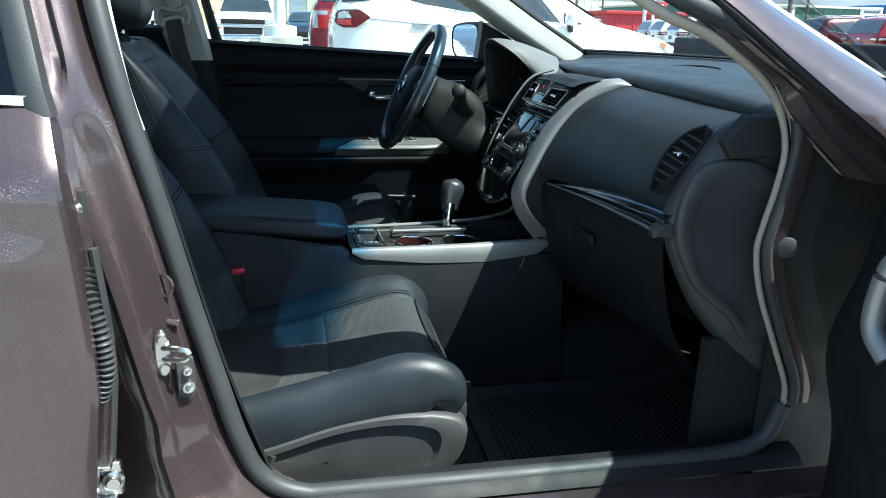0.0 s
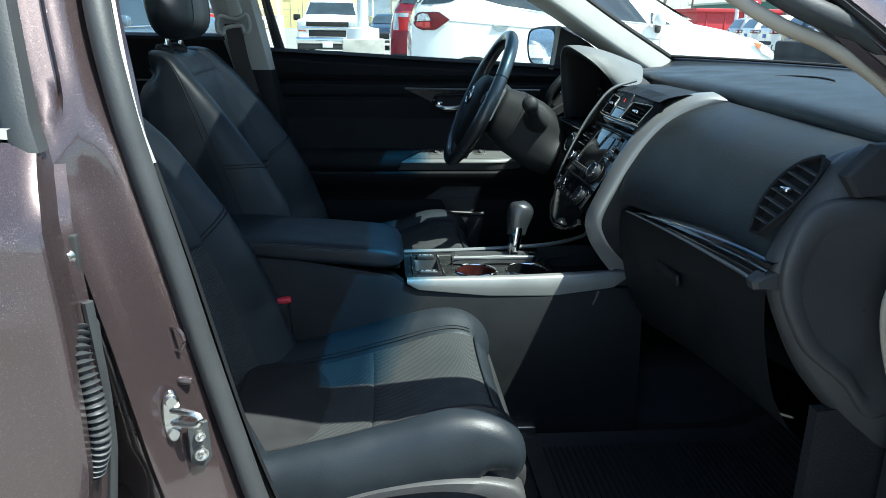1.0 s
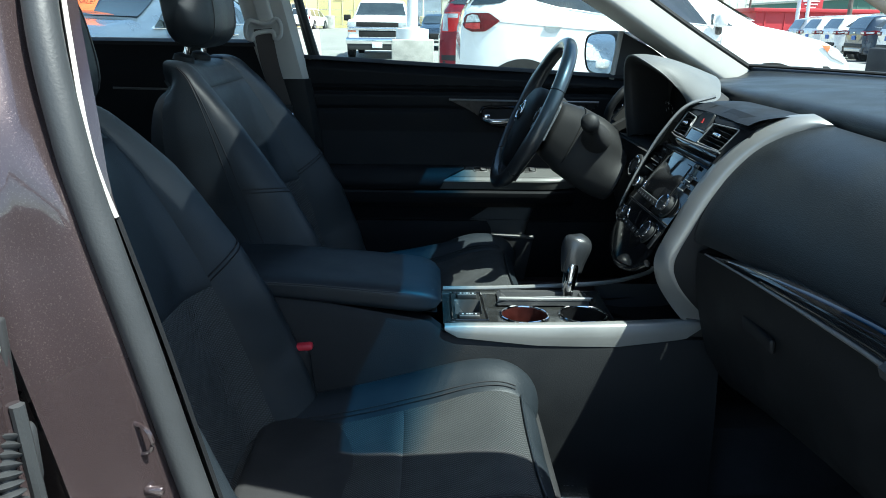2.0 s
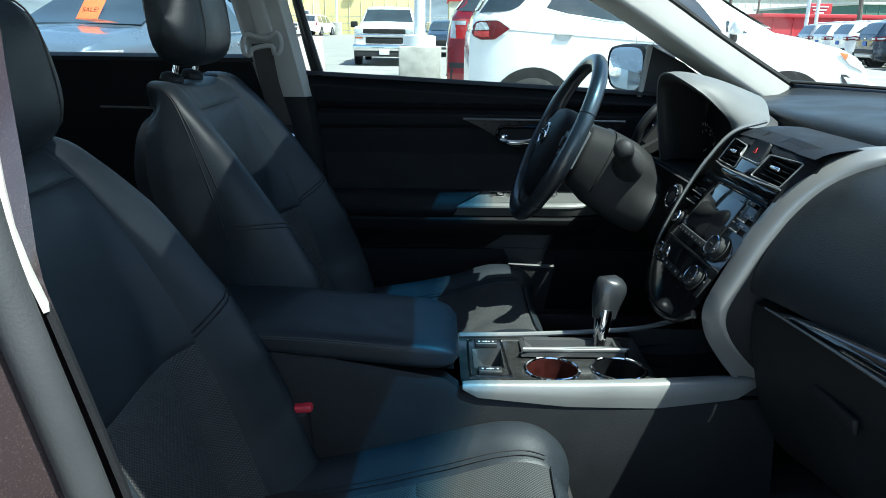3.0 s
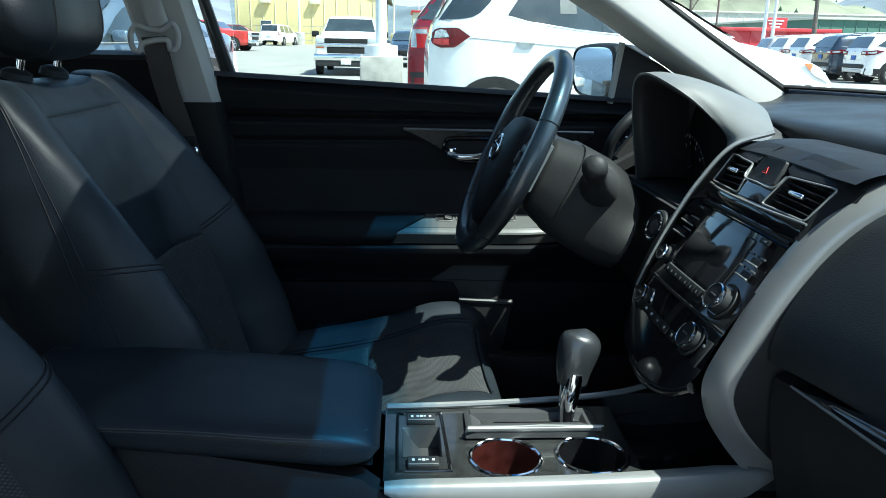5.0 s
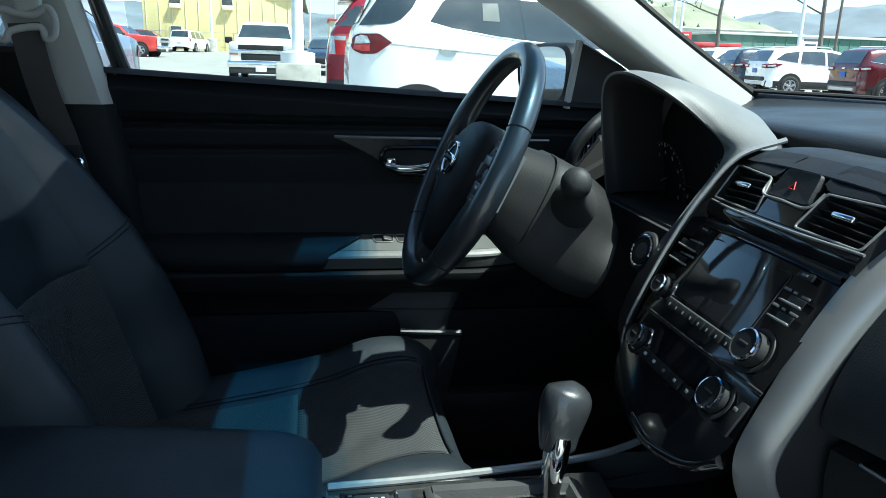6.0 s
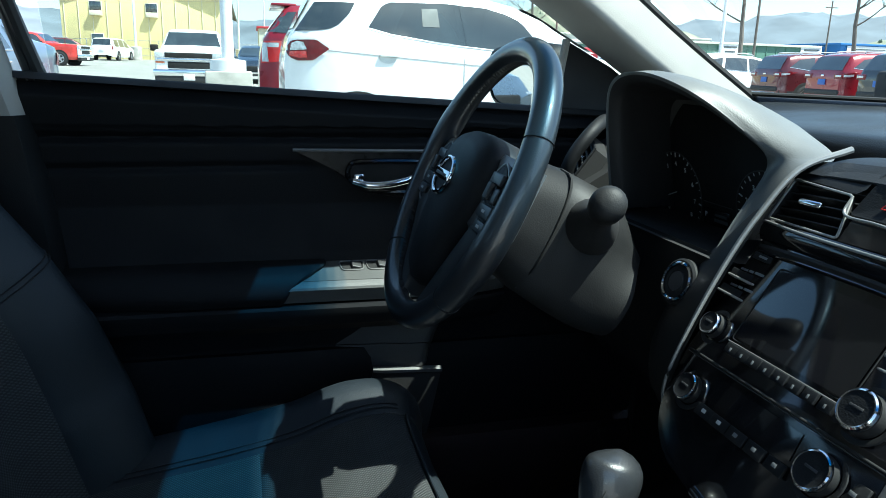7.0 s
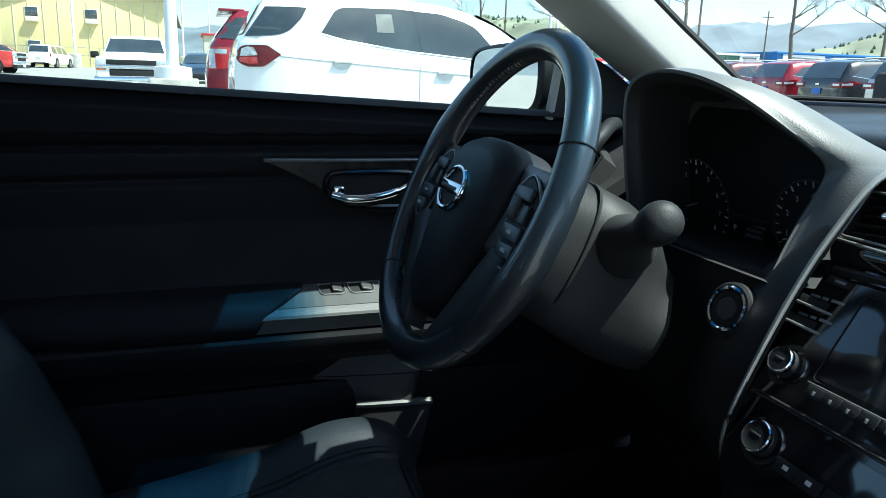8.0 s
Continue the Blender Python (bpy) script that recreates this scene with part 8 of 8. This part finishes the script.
SEDAN = dict(SUV, name="parked_sedan", size=(4.80, 1.83, 1.46), wheels=(-1.38, 1.42), tyre=0.33, clad=False,
             top=[(-2.40, 0.86), (-2.36, 0.98), (-2.25, 1.06), (-1.75, 1.12), (-1.10, 1.38), (-0.6, 1.455), (0.0, 1.45), (0.35, 1.38), (0.85, 1.14), (1.15, 1.03), (1.7, 0.97), (2.15, 0.86), (2.32, 0.72), (2.40, 0.58)],
             belt=[(-2.4, 1.02), (-0.6, 0.97), (0.6, 0.93), (2.4, 0.86)],
             windows=[(-1.0, -0.12, -0.88, -0.12), (-0.04, 1.00, -0.05, 0.52), ([(-1.45, 1.02), (-1.08, 1.0)], [(-1.44, 1.03), (-1.04, 1.24)])], screen=(0.40, 1.10), rear=(-1.72, -1.12),
             extras=[("quad", ("tail_lamp", (-2.38, -2.0), (-2.36, -2.1), 0.82, 0.97, LAMPRED, 0.014)),
                     ("quad", ("headlamp", (1.80, 2.28), (1.66, 2.20), 0.68, 0.82, LAMPCLEAR, 0.012)),
                     ("quad", ("door_gap", (-0.09, -0.08), (-0.09, -0.08), 0.30, 0.94, DARK, 0.003)),
                     ("box", ("door_handle", (-0.85, 0.905, 0.86), (0.18, 0.035, 0.03), 0.013, CHROME, "")),
                     ("box", ("door_handle", (0.05, 0.91, 0.85), (0.18, 0.035, 0.03), 0.013, CHROME, "")),
                     ("bar", ("window_chrome", [(-1.45, 0.87, 0.985), (-0.6, 0.905, 0.975), (0.4, 0.90, 0.945), (1.02, 0.885, 0.935)], 0.010, CHROME)),
                     ("box", ("grille", (2.36, 0, 0.55), (0.10, 1.0, 0.22), 0.03, DARK, "")),
                     ("box", ("front_lamp", (2.27, 0.70, 0.645), (0.14, 0.30, 0.09), 0.03, LAMPCLEAR, "")),
                     ("box", ("lower_grille", (2.38, 0, 0.33), (0.08, 1.3, 0.10), 0.03, CLAD, "")),
                     ("box", ("wing_mirror", (0.75, 0.96, 1.0), (0.10, 0.18, 0.12), 0.04, BLUEGREY, ""))])
VAN = dict(SUV, name="minivan", size=(5.1, 1.95, 1.75), wheels=(-1.5, 1.5), tyre=0.34, clad=False,
           top=[(-2.55, 1.0), (-2.50, 1.15), (-2.42, 1.40), (-2.28, 1.70), (-2.0, 1.75), (-0.5, 1.75), (0.5, 1.70), (0.9, 1.50), (1.5, 1.15), (2.0, 1.02), (2.4, 0.85), (2.55, 0.65)],
           belt=[(-2.6, 1.08), (2.6, 1.0)], windows=[(-2.2, -1.2, -2.1, -1.2), (-1.1, 0.0, -1.1, 0.0), (0.1, 1.25, 0.1, 0.8)], screen=(0.9, 1.45), rear=(-2.49, -2.30),
           extras=[("quad", ("tail_lamp", (-2.53, -2.40), (-2.50, -2.42), 0.85, 1.15, LAMPRED, 0.014)), ("box", ("number_plate", (-2.57, 0, 0.80), (0.02, 0.32, 0.16), 0.005, PLATEWHITE, ""))])
PICKUP = dict(SUV, name="pickup_truck", size=(5.85, 2.03, 1.88), wheels=(-1.75, 1.85), tyre=0.40, clad=False, low=0.34,
              top=[(-2.92, 1.22), (-2.90, 1.28), (-0.75, 1.28), (-0.72, 1.70), (-0.55, 1.85), (0.2, 1.88), (0.55, 1.80), (0.95, 1.46), (1.15, 1.30), (1.6, 1.27), (2.6, 1.235), (2.80, 1.20), (2.87, 1.05), (2.88, 0.7)],
              belt=[(-2.95, 1.22), (2.95, 1.18)], windows=[(-0.62, 0.05, -0.52, 0.05), (0.12, 0.98, 0.12, 0.62)], screen=(0.58, 1.06), rear=(-0.74, -0.70),
              extras=[("box", ("grille_surround", (2.90, 0, 0.88), (0.14, 1.86, 0.62), 0.05, WHITEPAINT, "")),
                      ("box", ("upper_grille", (2.95, 0, 1.065), (0.08, 1.34, 0.15), 0.02, DARK, "")),
                      ("box", ("grille_bar", (2.98, 0, 0.945), (0.08, 1.78, 0.06), 0.02, CHROME, "chrome grille bar")),
                      ("box", ("lower_grille", (2.95, 0, 0.785), (0.08, 1.18, 0.20), 0.02, DARK, "")),
                      ("box", ("headlamp", (2.93, 0.80, 1.06), (0.12, 0.28, 0.17), 0.03, LAMPCLEAR, "")),
                      ("box", ("indicator", (2.94, 0.80, 0.86), (0.10, 0.26, 0.05), 0.02, LAMPAMBER, "")),
                      ("box", ("front_bumper", (2.97, 0, 0.565), (0.22, 2.0, 0.20), 0.05, CHROME, "chrome front bumper")),
                      ("box", ("valance", (2.93, 0, 0.40), (0.24, 1.86, 0.22), 0.04, CLAD, "")),
                      ("box", ("number_plate", (3.09, 0, 0.44), (0.03, 0.32, 0.17), 0.004, PLATEWHITE, "")),
                      ("box", ("wing_mirror", (0.95, 1.16, 1.28), (0.10, 0.24, 0.20), 0.04, DARK, ""))])

def scaled(m, z):
    return m @ Matrix.Diagonal((1, 1, z, 1))


vehicle(SUV, WHITEPAINT, "white compact suv parked beside the sedan", "car", pose(2.10, 7.10, 0))
vehicle(BIGSUV, REDPAINT, "red large suv parked beyond the white one", "car", pose(2.32, 11.4, 0))
vehicle(PICKUP, WHITEPAINT, "white pickup truck with chrome grille and bumper", "truck", pose(-1.98, 25.95, 0, 0, 0, -90))
sale_car = vehicle(SEDAN, BLUEGREY, "pale blue-grey sedan with an orange sale tag", "car", pose(-4.08, 8.47, 0, 0, 0, 258.3) @ Matrix.Diagonal((1.047, 1.047, 1.075, 1)))
tag = Shape()
tilt = Matrix.Translation((0.870, 0.06, 1.232)) @ Matrix.Rotation(radians(46), 4, "Y")
tag.box(tilt.translation, (0.36, 0.26, 0.004), 0.001, tilt)
tg = part("sale_tag", tag, ORANGETAG, sale_car, "orange paper sale tag at the windscreen")
words("SALE!", 0.085, tilt @ Matrix(((0, -1, 0, 0.055), (1, 0, 0, 0), (0, 0, 1, 0.0035), (0, 0, 0, 1))), DARK, tg)
vehicle(SEDAN, NAVY, "dark blue sedan parked behind the lamp post", "car", pose(0.15, 32.5, ground_z(0, 32), 0, 0, -90))
vehicle(VAN, WHITEPAINT, "white minivan seen from behind, far off", "car", pose(-11.1, 67.6, ground_z(-11, 67), 0, 0, 80))
vehicle(CROSS, MAROON, "maroon crossover far off by the motel", "car", pose(-15.3, 71.0, ground_z(-15, 71), 0, 0, 10))
vehicle(PICKUP, ORANGERED, "bright red pickup far off", "truck", pose(-12.6, 49.5, ground_z(-12, 49), 0, 0, -10))
vehicle(PICKUP, ORANGERED, "bright red pickup half hidden behind another", "truck", scaled(pose(-16.2, 55.0, ground_z(-16, 55)), 1.15))
# by its rear left corner, each car of the row noses in towards the road
ROW = ((SILVERPAINT, "silver", 14.6, 13.4), (BLACKPAINT, "black", 15.3, 16.2), (REDPAINT, "red", 15.7, 18.6), (MAROON, "maroon", 16.0, 21.5), (WHITEPAINT, "white", 15.6, 25.7), (NAVY, "dark blue", 15.7, 28.0), (WHITEPAINT, "white", 16.1, 30.7), (WHITEPAINT, "white", 16.6, 33.4), (SILVERPAINT, "silver", 17.2, 36.1))
for c, nm, x, y in ROW:
    vehicle(CROSS, c, nm + " crossover nosed in towards the road", "car", pose(x + 2.15, y - 1.15, 0, 0, 0, -6), "row by the road")

# lamp post on its concrete foot
post = thing("lamp_post", "white steel lamp post on a square concrete foot", "street lamp")
s = Shape()
s.box((-0.72, 17.5, 0.36), (1.02, 1.02, 0.76), 0.03)
part("foot", s, CONCRETE, post, "stained square concrete foot")
WHITESTEEL = mat("white_steel", (0.70, 0.72, 0.74), 0.45, blotch=0.08)
s = Shape()
s.lathe([(0.40, 0.74), (0.40, 0.98), (0.14, 1.02)], (-0.74, 17.5, 0), (0, 0, 1), 24)
part("collar", s, WHITESTEEL, post)
s = Shape()
s.tube([(-0.74, 17.5, 0.9), (-0.74, 17.5, 8.0)], [0.14, 0.10], 18)
part("shaft", s, WHITESTEEL, post)

# motel
YELLOW = mat("yellow_siding", (0.74, 0.62, 0.30), 0.8, blotch=0.06, patch=1.5)
CREAM = mat("cream_trim", (0.72, 0.66, 0.48), 0.7)
ROOFM = mat("grey_shingle", (0.16, 0.15, 0.14), 0.9, grain=0.5, size=0.2)
motel = thing("motel", "yellow two-storey motel with a gabled roof", "building")
MX0, MX1, MY0, MY1, MZ = -16.2, -2.6, 74.0, 130.0, 6.9
g0 = 0.6
s = Shape()
s.box(((MX0 + MX1) / 2, (MY0 + MY1) / 2, (MZ + g0) / 2), (MX1 - MX0, MY1 - MY0, MZ - g0), 0.02)
mid = (MX0 + MX1) / 2
s.add([(MX0, MY0, MZ), (MX1, MY0, MZ), (mid, MY0, MZ + 2.6), (MX0, MY1, MZ), (MX1, MY1, MZ), (mid, MY1, MZ + 2.6)], [(0, 1, 2), (3, 5, 4), (0, 3, 4, 1), (0, 2, 5, 3), (1, 4, 5, 2)])
part("wall", s, YELLOW, motel)
s = Shape()
for sd in (-1, 1):
    e = MX0 - 0.8 if sd < 0 else MX1 + 0.8
    s.sheet([[(lerp(mid, e, t), y, lerp(MZ + 2.75, MZ - 0.10, t)) for t in (0, 0.5, 1)] for y in (MY0 - 0.7, MY1 + 0.7)], 0.18)
part("roof", s, ROOFM, motel)
for i in range(12):
    s = Shape()
    s.box((MX0 + 0.3 + i * 1.17, MY0 - 0.03, (MZ + g0) / 2), (0.06, 0.06, MZ - g0), 0.01)
    part("batten", s, CREAM, motel)
for x, z in ((-13.3, 5.0), (-8.6, 5.0), (-13.3, 2.2)):
    s = Shape()
    s.box((x, MY0 - 0.02, z), (1.1, 0.08, 1.25), 0.02)
    w = part("window", s, CREAM, motel)
    s = Shape()
    s.box((x, MY0 - 0.05, z + 0.18), (0.96, 0.06, 0.80), 0.01)
    part("pane", s, CARGLASS, w)
    s = Shape()
    s.box((x, MY0 - 0.22, z - 0.42), (0.95, 0.40, 0.42), 0.03)
    part("air_conditioner", s, CREAM, w)
for i in range(9):
    s = Shape()
    s.box((MX1 + 0.03, MY0 + 4 + i * 5.5, 4.6), (0.08, 1.3, 1.2), 0.02)
    w = part("window", s, CARGLASS, motel)
# rail fence before the motel, with its posts
fence = thing("wire_fence", "thin wire fence along the motel", "fence")
for x in np.linspace(-24, 2, 14):
    s = Shape()
    s.tube([(x, 72.6, 0.5), (x, 72.6, 2.35)], 0.035, 6)
    part("post", s, STEEL, fence)
for z in (1.0, 1.65, 2.3):
    s = Shape()
    s.tube([(-24, 72.6, z), (2, 72.6, z)], 0.02, 5)
    part("rail", s, STEEL, fence)
for x, y, h in ((-9.6, 70.0, 9.0), (-1.2, 95.0, 11.0), (2.6, 130.0, 12.0)):
    p = thing("pole", "pale thin lot pole far off", "pole", "far poles")
    s = Shape()
    s.tube([(x, y, 0.4), (x, y, h)], 0.10, 10)
    part("shaft", s, WHITESTEEL, p)
    s = Shape()
    s.lathe([(0.45, 0.0), (0.45, 1.1), (0.40, 1.15), (0.0, 1.15)], (x, y, ground_z(x, y)), (0, 0, 1), 14)
    part("foot", s, CONCRETE, p)


def shed(name, label, x0, x1, y0, y1, z1, wall, trim, signs=()):
    b = thing(name, label, "building")
    s = Shape()
    s.box(((x0 + x1) / 2, (y0 + y1) / 2, z1 / 2), (x1 - x0, y1 - y0, z1), 0.03)
    part("wall", s, wall, b)
    s = Shape()
    s.box(((x0 + x1) / 2, (y0 + y1) / 2, z1 + 0.12), (x1 - x0 + 0.6, y1 - y0 + 0.6, 0.30), 0.04)
    part("roof", s, trim, b)
    n = int((x1 - x0) / 1.6)
    for i in range(n):
        s = Shape()
        s.box((x0 + (i + 0.5) * (x1 - x0) / n, y0 - 0.03, z1 / 2), (0.10, 0.06, z1 * 0.98), 0.01)
        part("rib", s, wall, b)
    for x, z, w, h, m in signs:
        s = Shape()
        s.box((x, y0 - 0.12, z), (w, 0.10, h), 0.02)
        sg = part("sign", s, m, b)
        for k in range(3):
            s = Shape()
            s.box((x, y0 - 0.19, z + h * (0.25 - 0.25 * k)), (w * (0.7 - 0.15 * k), 0.03, h * 0.10), 0.005)
            part("sign_line", s, CARGLASS if m is not SIGNRED else PLATEWHITE, sg)
    return b


SIGNRED = mat("red_sign", (0.45, 0.03, 0.04), 0.5, blotch=0.08)
BLUESIDE = mat("blue_siding", (0.03, 0.16, 0.42), 0.6, blotch=0.08, patch=1.0)
GREENSIDE = mat("green_siding", (0.07, 0.16, 0.12), 0.7, blotch=0.12, patch=1.0)
PALESIDE = mat("pale_siding", (0.55, 0.56, 0.48), 0.7, blotch=0.1, patch=2.0)
shed("blue_warehouse", "long blue metal-clad warehouse", 83, 150, 92, 120, 5.4, BLUESIDE, BLUESIDE, ((88, 4.4, 8, 1.8, PLATEWHITE),))
shed("green_warehouse", "dark green warehouse with a pale flat roof", 52, 81, 94, 125, 4.9, GREENSIDE, PALESIDE, ((66, 3.9, 3.0, 2.6, PLATEWHITE), (79.6, 3.9, 3.6, 2.6, PLATEWHITE)))
shed("pale_warehouse", "pale low warehouse in the distance", 48, 100, 150, 170, 8.0, PALESIDE, PALESIDE)
shed("red_shop", "low red shop front with a red roof sign", 26.6, 36.5, 62, 70, 2.55, SIGNRED, SIGNRED, ((31.0, 3.15, 2.0, 1.0, SIGNRED),))
shed("red_roofed_house", "tan house with a red roof far off", 1.5, 12.0, 118, 130, 5.5, PALESIDE, SIGNRED)

# bare trees and utility poles
BARK = mat("grey_bark", (0.13, 0.11, 0.095), 0.9, grain=0.7, size=0.05, blotch=0.3, patch=0.3)


def bare_tree(x, y, h, seed):
    rng = random.Random(seed)
    t = thing("bare_tree", "leafless street tree with thin grey branches", "tree", "street trees")
    trunk, crown = Shape(), Shape()

    def grow(p, d, length, r, depth, shape):
        q = [Vector(p)]
        v = Vector(d)
        for i in range(5):
            v = (v + Vector((rng.uniform(-1, 1), rng.uniform(-1, 1), rng.uniform(-0.3, 0.6))) * 0.20).normalized()
            q.append(q[-1] + v * length / 5)
        shape.tube(q, [r * (1 - 0.15 * i) for i in range(6)], 4 if depth > 1 else 5)
        if depth >= 4:
            return
        for i in range(5 if depth < 3 else 4):
            a = q[rng.randint(2, 5)]
            side = Vector((rng.uniform(-1, 1), rng.uniform(-1, 1), rng.uniform(-0.1, 0.7))).normalized()
            grow(a, (v * 0.7 + side).normalized(), length * rng.uniform(0.45, 0.65), r * rng.uniform(0.40, 0.55), depth + 1, crown)

    line = [Vector((x, y, -0.1))]
    for i in range(12):
        line.append(line[-1] + Vector((rng.uniform(-0.12, 0.12), rng.uniform(-0.12, 0.12), 1)) * h / 12)
    trunk.tube(line, [0.0135 * h * (1 - 0.072 * i) for i in range(13)], 9)
    for i in range(13):
        a = line[rng.randint(4, 12)]
        turn = rng.uniform(0, 2 * math.pi)
        up = (a.z / h) ** 1.5
        grow(a, Vector((math.cos(turn), math.sin(turn), 0.25 + 0.9 * up)).normalized(), h * rng.uniform(0.16, 0.28) * (1.15 - 0.5 * up), 0.0042 * h * (1.25 - 0.7 * up), 1, crown)
    part("trunk", trunk, BARK, t)
    part("crown", crown, BARK, t, "crown of fine bare twigs")


for i, (x, y, h) in enumerate(((29.5, 41, 12.5), (39.0, 42, 13.0), (23.0, 41, 11.5), (20.0, 52, 11.0), (50.0, 45, 13.0))):
    bare_tree(x, y, h, 11 + i)
for x, y, h, m in ((41.0, 55.0, 11.0, BARK), (27.5, 40.0, 11.0, WHITESTEEL), (30.2, 72.0, 10.0, BARK), (24.0, 48.0, 10.0, WHITESTEEL), (20.5, 42.0, 10.0, WHITESTEEL), (70, 80, 10, BARK)):
    p = thing("utility_pole", "tall thin utility pole by the road", "pole", "far poles")
    s = Shape()
    s.tube([(x, y, -0.1), (x, y, h)], [0.12, 0.08], 8)
    part("shaft", s, m, p)
    if m is BARK:
        s = Shape()
        s.box((x, y, h - 0.8), (1.8, 0.1, 0.12), 0.02)
        part("cross_arm", s, m, p)

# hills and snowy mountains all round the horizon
# far forest and snow carry the blue haze of distance in their base colours
FAR = mat("hazed_far_forest", (0.125, 0.150, 0.172), 0.95, blotch=0.25, patch=220)
SNOW = mat("hazed_far_snow", (0.75, 0.80, 0.85), 0.9, blotch=0.1, patch=100)
HILL = mat("spring_hillside", (0.175, 0.185, 0.125), 0.95, blotch=0.35, patch=120)
HILLWOOD = mat("hill_conifers", (0.07, 0.11, 0.075), 0.95, blotch=0.3, patch=40)


def ridge(name, label, dist, base, amp, seed, material, a0, a1, depth, n=160, bumps=1.0, peak=None):
    s = Shape()
    rows = []
    for t in np.linspace(0, 1, 16):
        row = []
        for a in np.linspace(a0, a1, n):
            r = dist + depth * t
            h = base + amp * (noise.noise((a * 0.055 * bumps, seed, 0)) + 0.5 * noise.noise((a * 0.16 * bumps, seed, 3)) + 0.22 * noise.noise((a * 0.5 * bumps, seed, 7)))
            if peak:
                h += sum(ph * math.exp(-((a - pa) / pw) ** 2) for pa, pw, ph in peak)
            z = max(-5, h * math.sin(min(1, t * 1.0) * math.pi / 2) * (1 + 0.12 * noise.noise((a * 0.8, t * 5, seed))))
            row.append((r * math.sin(radians(a)), r * math.cos(radians(a)), z - 3))
        rows.append(row)
    s.grid(rows)
    return solid(name, s, material, label, kind="structure", angle=180)


ridge("backdrop", "forested mountains on the horizon, haze painted into their blue-grey", 4200, 250, 130, 2.3, FAR, -180, 180, 1500, 360, 1.0, ((48, 7, 150), (40, 5, 90), (-10, 14, 40)))
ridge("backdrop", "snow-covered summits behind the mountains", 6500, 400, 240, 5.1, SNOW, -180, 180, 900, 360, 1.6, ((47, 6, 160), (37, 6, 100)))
ridge("backdrop", "sage green spring hillside", 1300, 30, 30, 9.7, HILL, 8, 120, 700, 220, 1.2, ((24, 9, 125), (58, 12, 150)))

# scattered conifers on the hillside, too many to count
rng = random.Random(41)
woods = Shape()
for i in range(900):
    a = radians(rng.uniform(14, 75))
    d = rng.uniform(0.15, 0.85)
    r = 1300 + 700 * d
    if noise.noise((a * 9, d * 4, 1.7)) < 0.05:
        continue
    deg = math.degrees(a)
    h = 30 + 30 * (noise.noise((deg * 0.066, 9.7, 0)) + 0.5 * noise.noise((deg * 0.192, 9.7, 3)) + 0.22 * noise.noise((deg * 0.6, 9.7, 7)))
    h += 125 * math.exp(-((deg - 24) / 9) ** 2) + 150 * math.exp(-((deg - 58) / 12) ** 2)
    z = h * math.sin(d * math.pi / 2) - 4
    t = rng.uniform(5, 10)
    woods.lathe([(t * 0.36, 0.0), (t * 0.42, t * 0.2), (t * 0.20, t * 0.65), (0.05, t)], (r * math.sin(a), r * math.cos(a), z), (0, 0, 1), 5)
solid("hillside_trees", woods, HILLWOOD, "dark scattered conifers on the far hillside", "trees", kind="stuff")
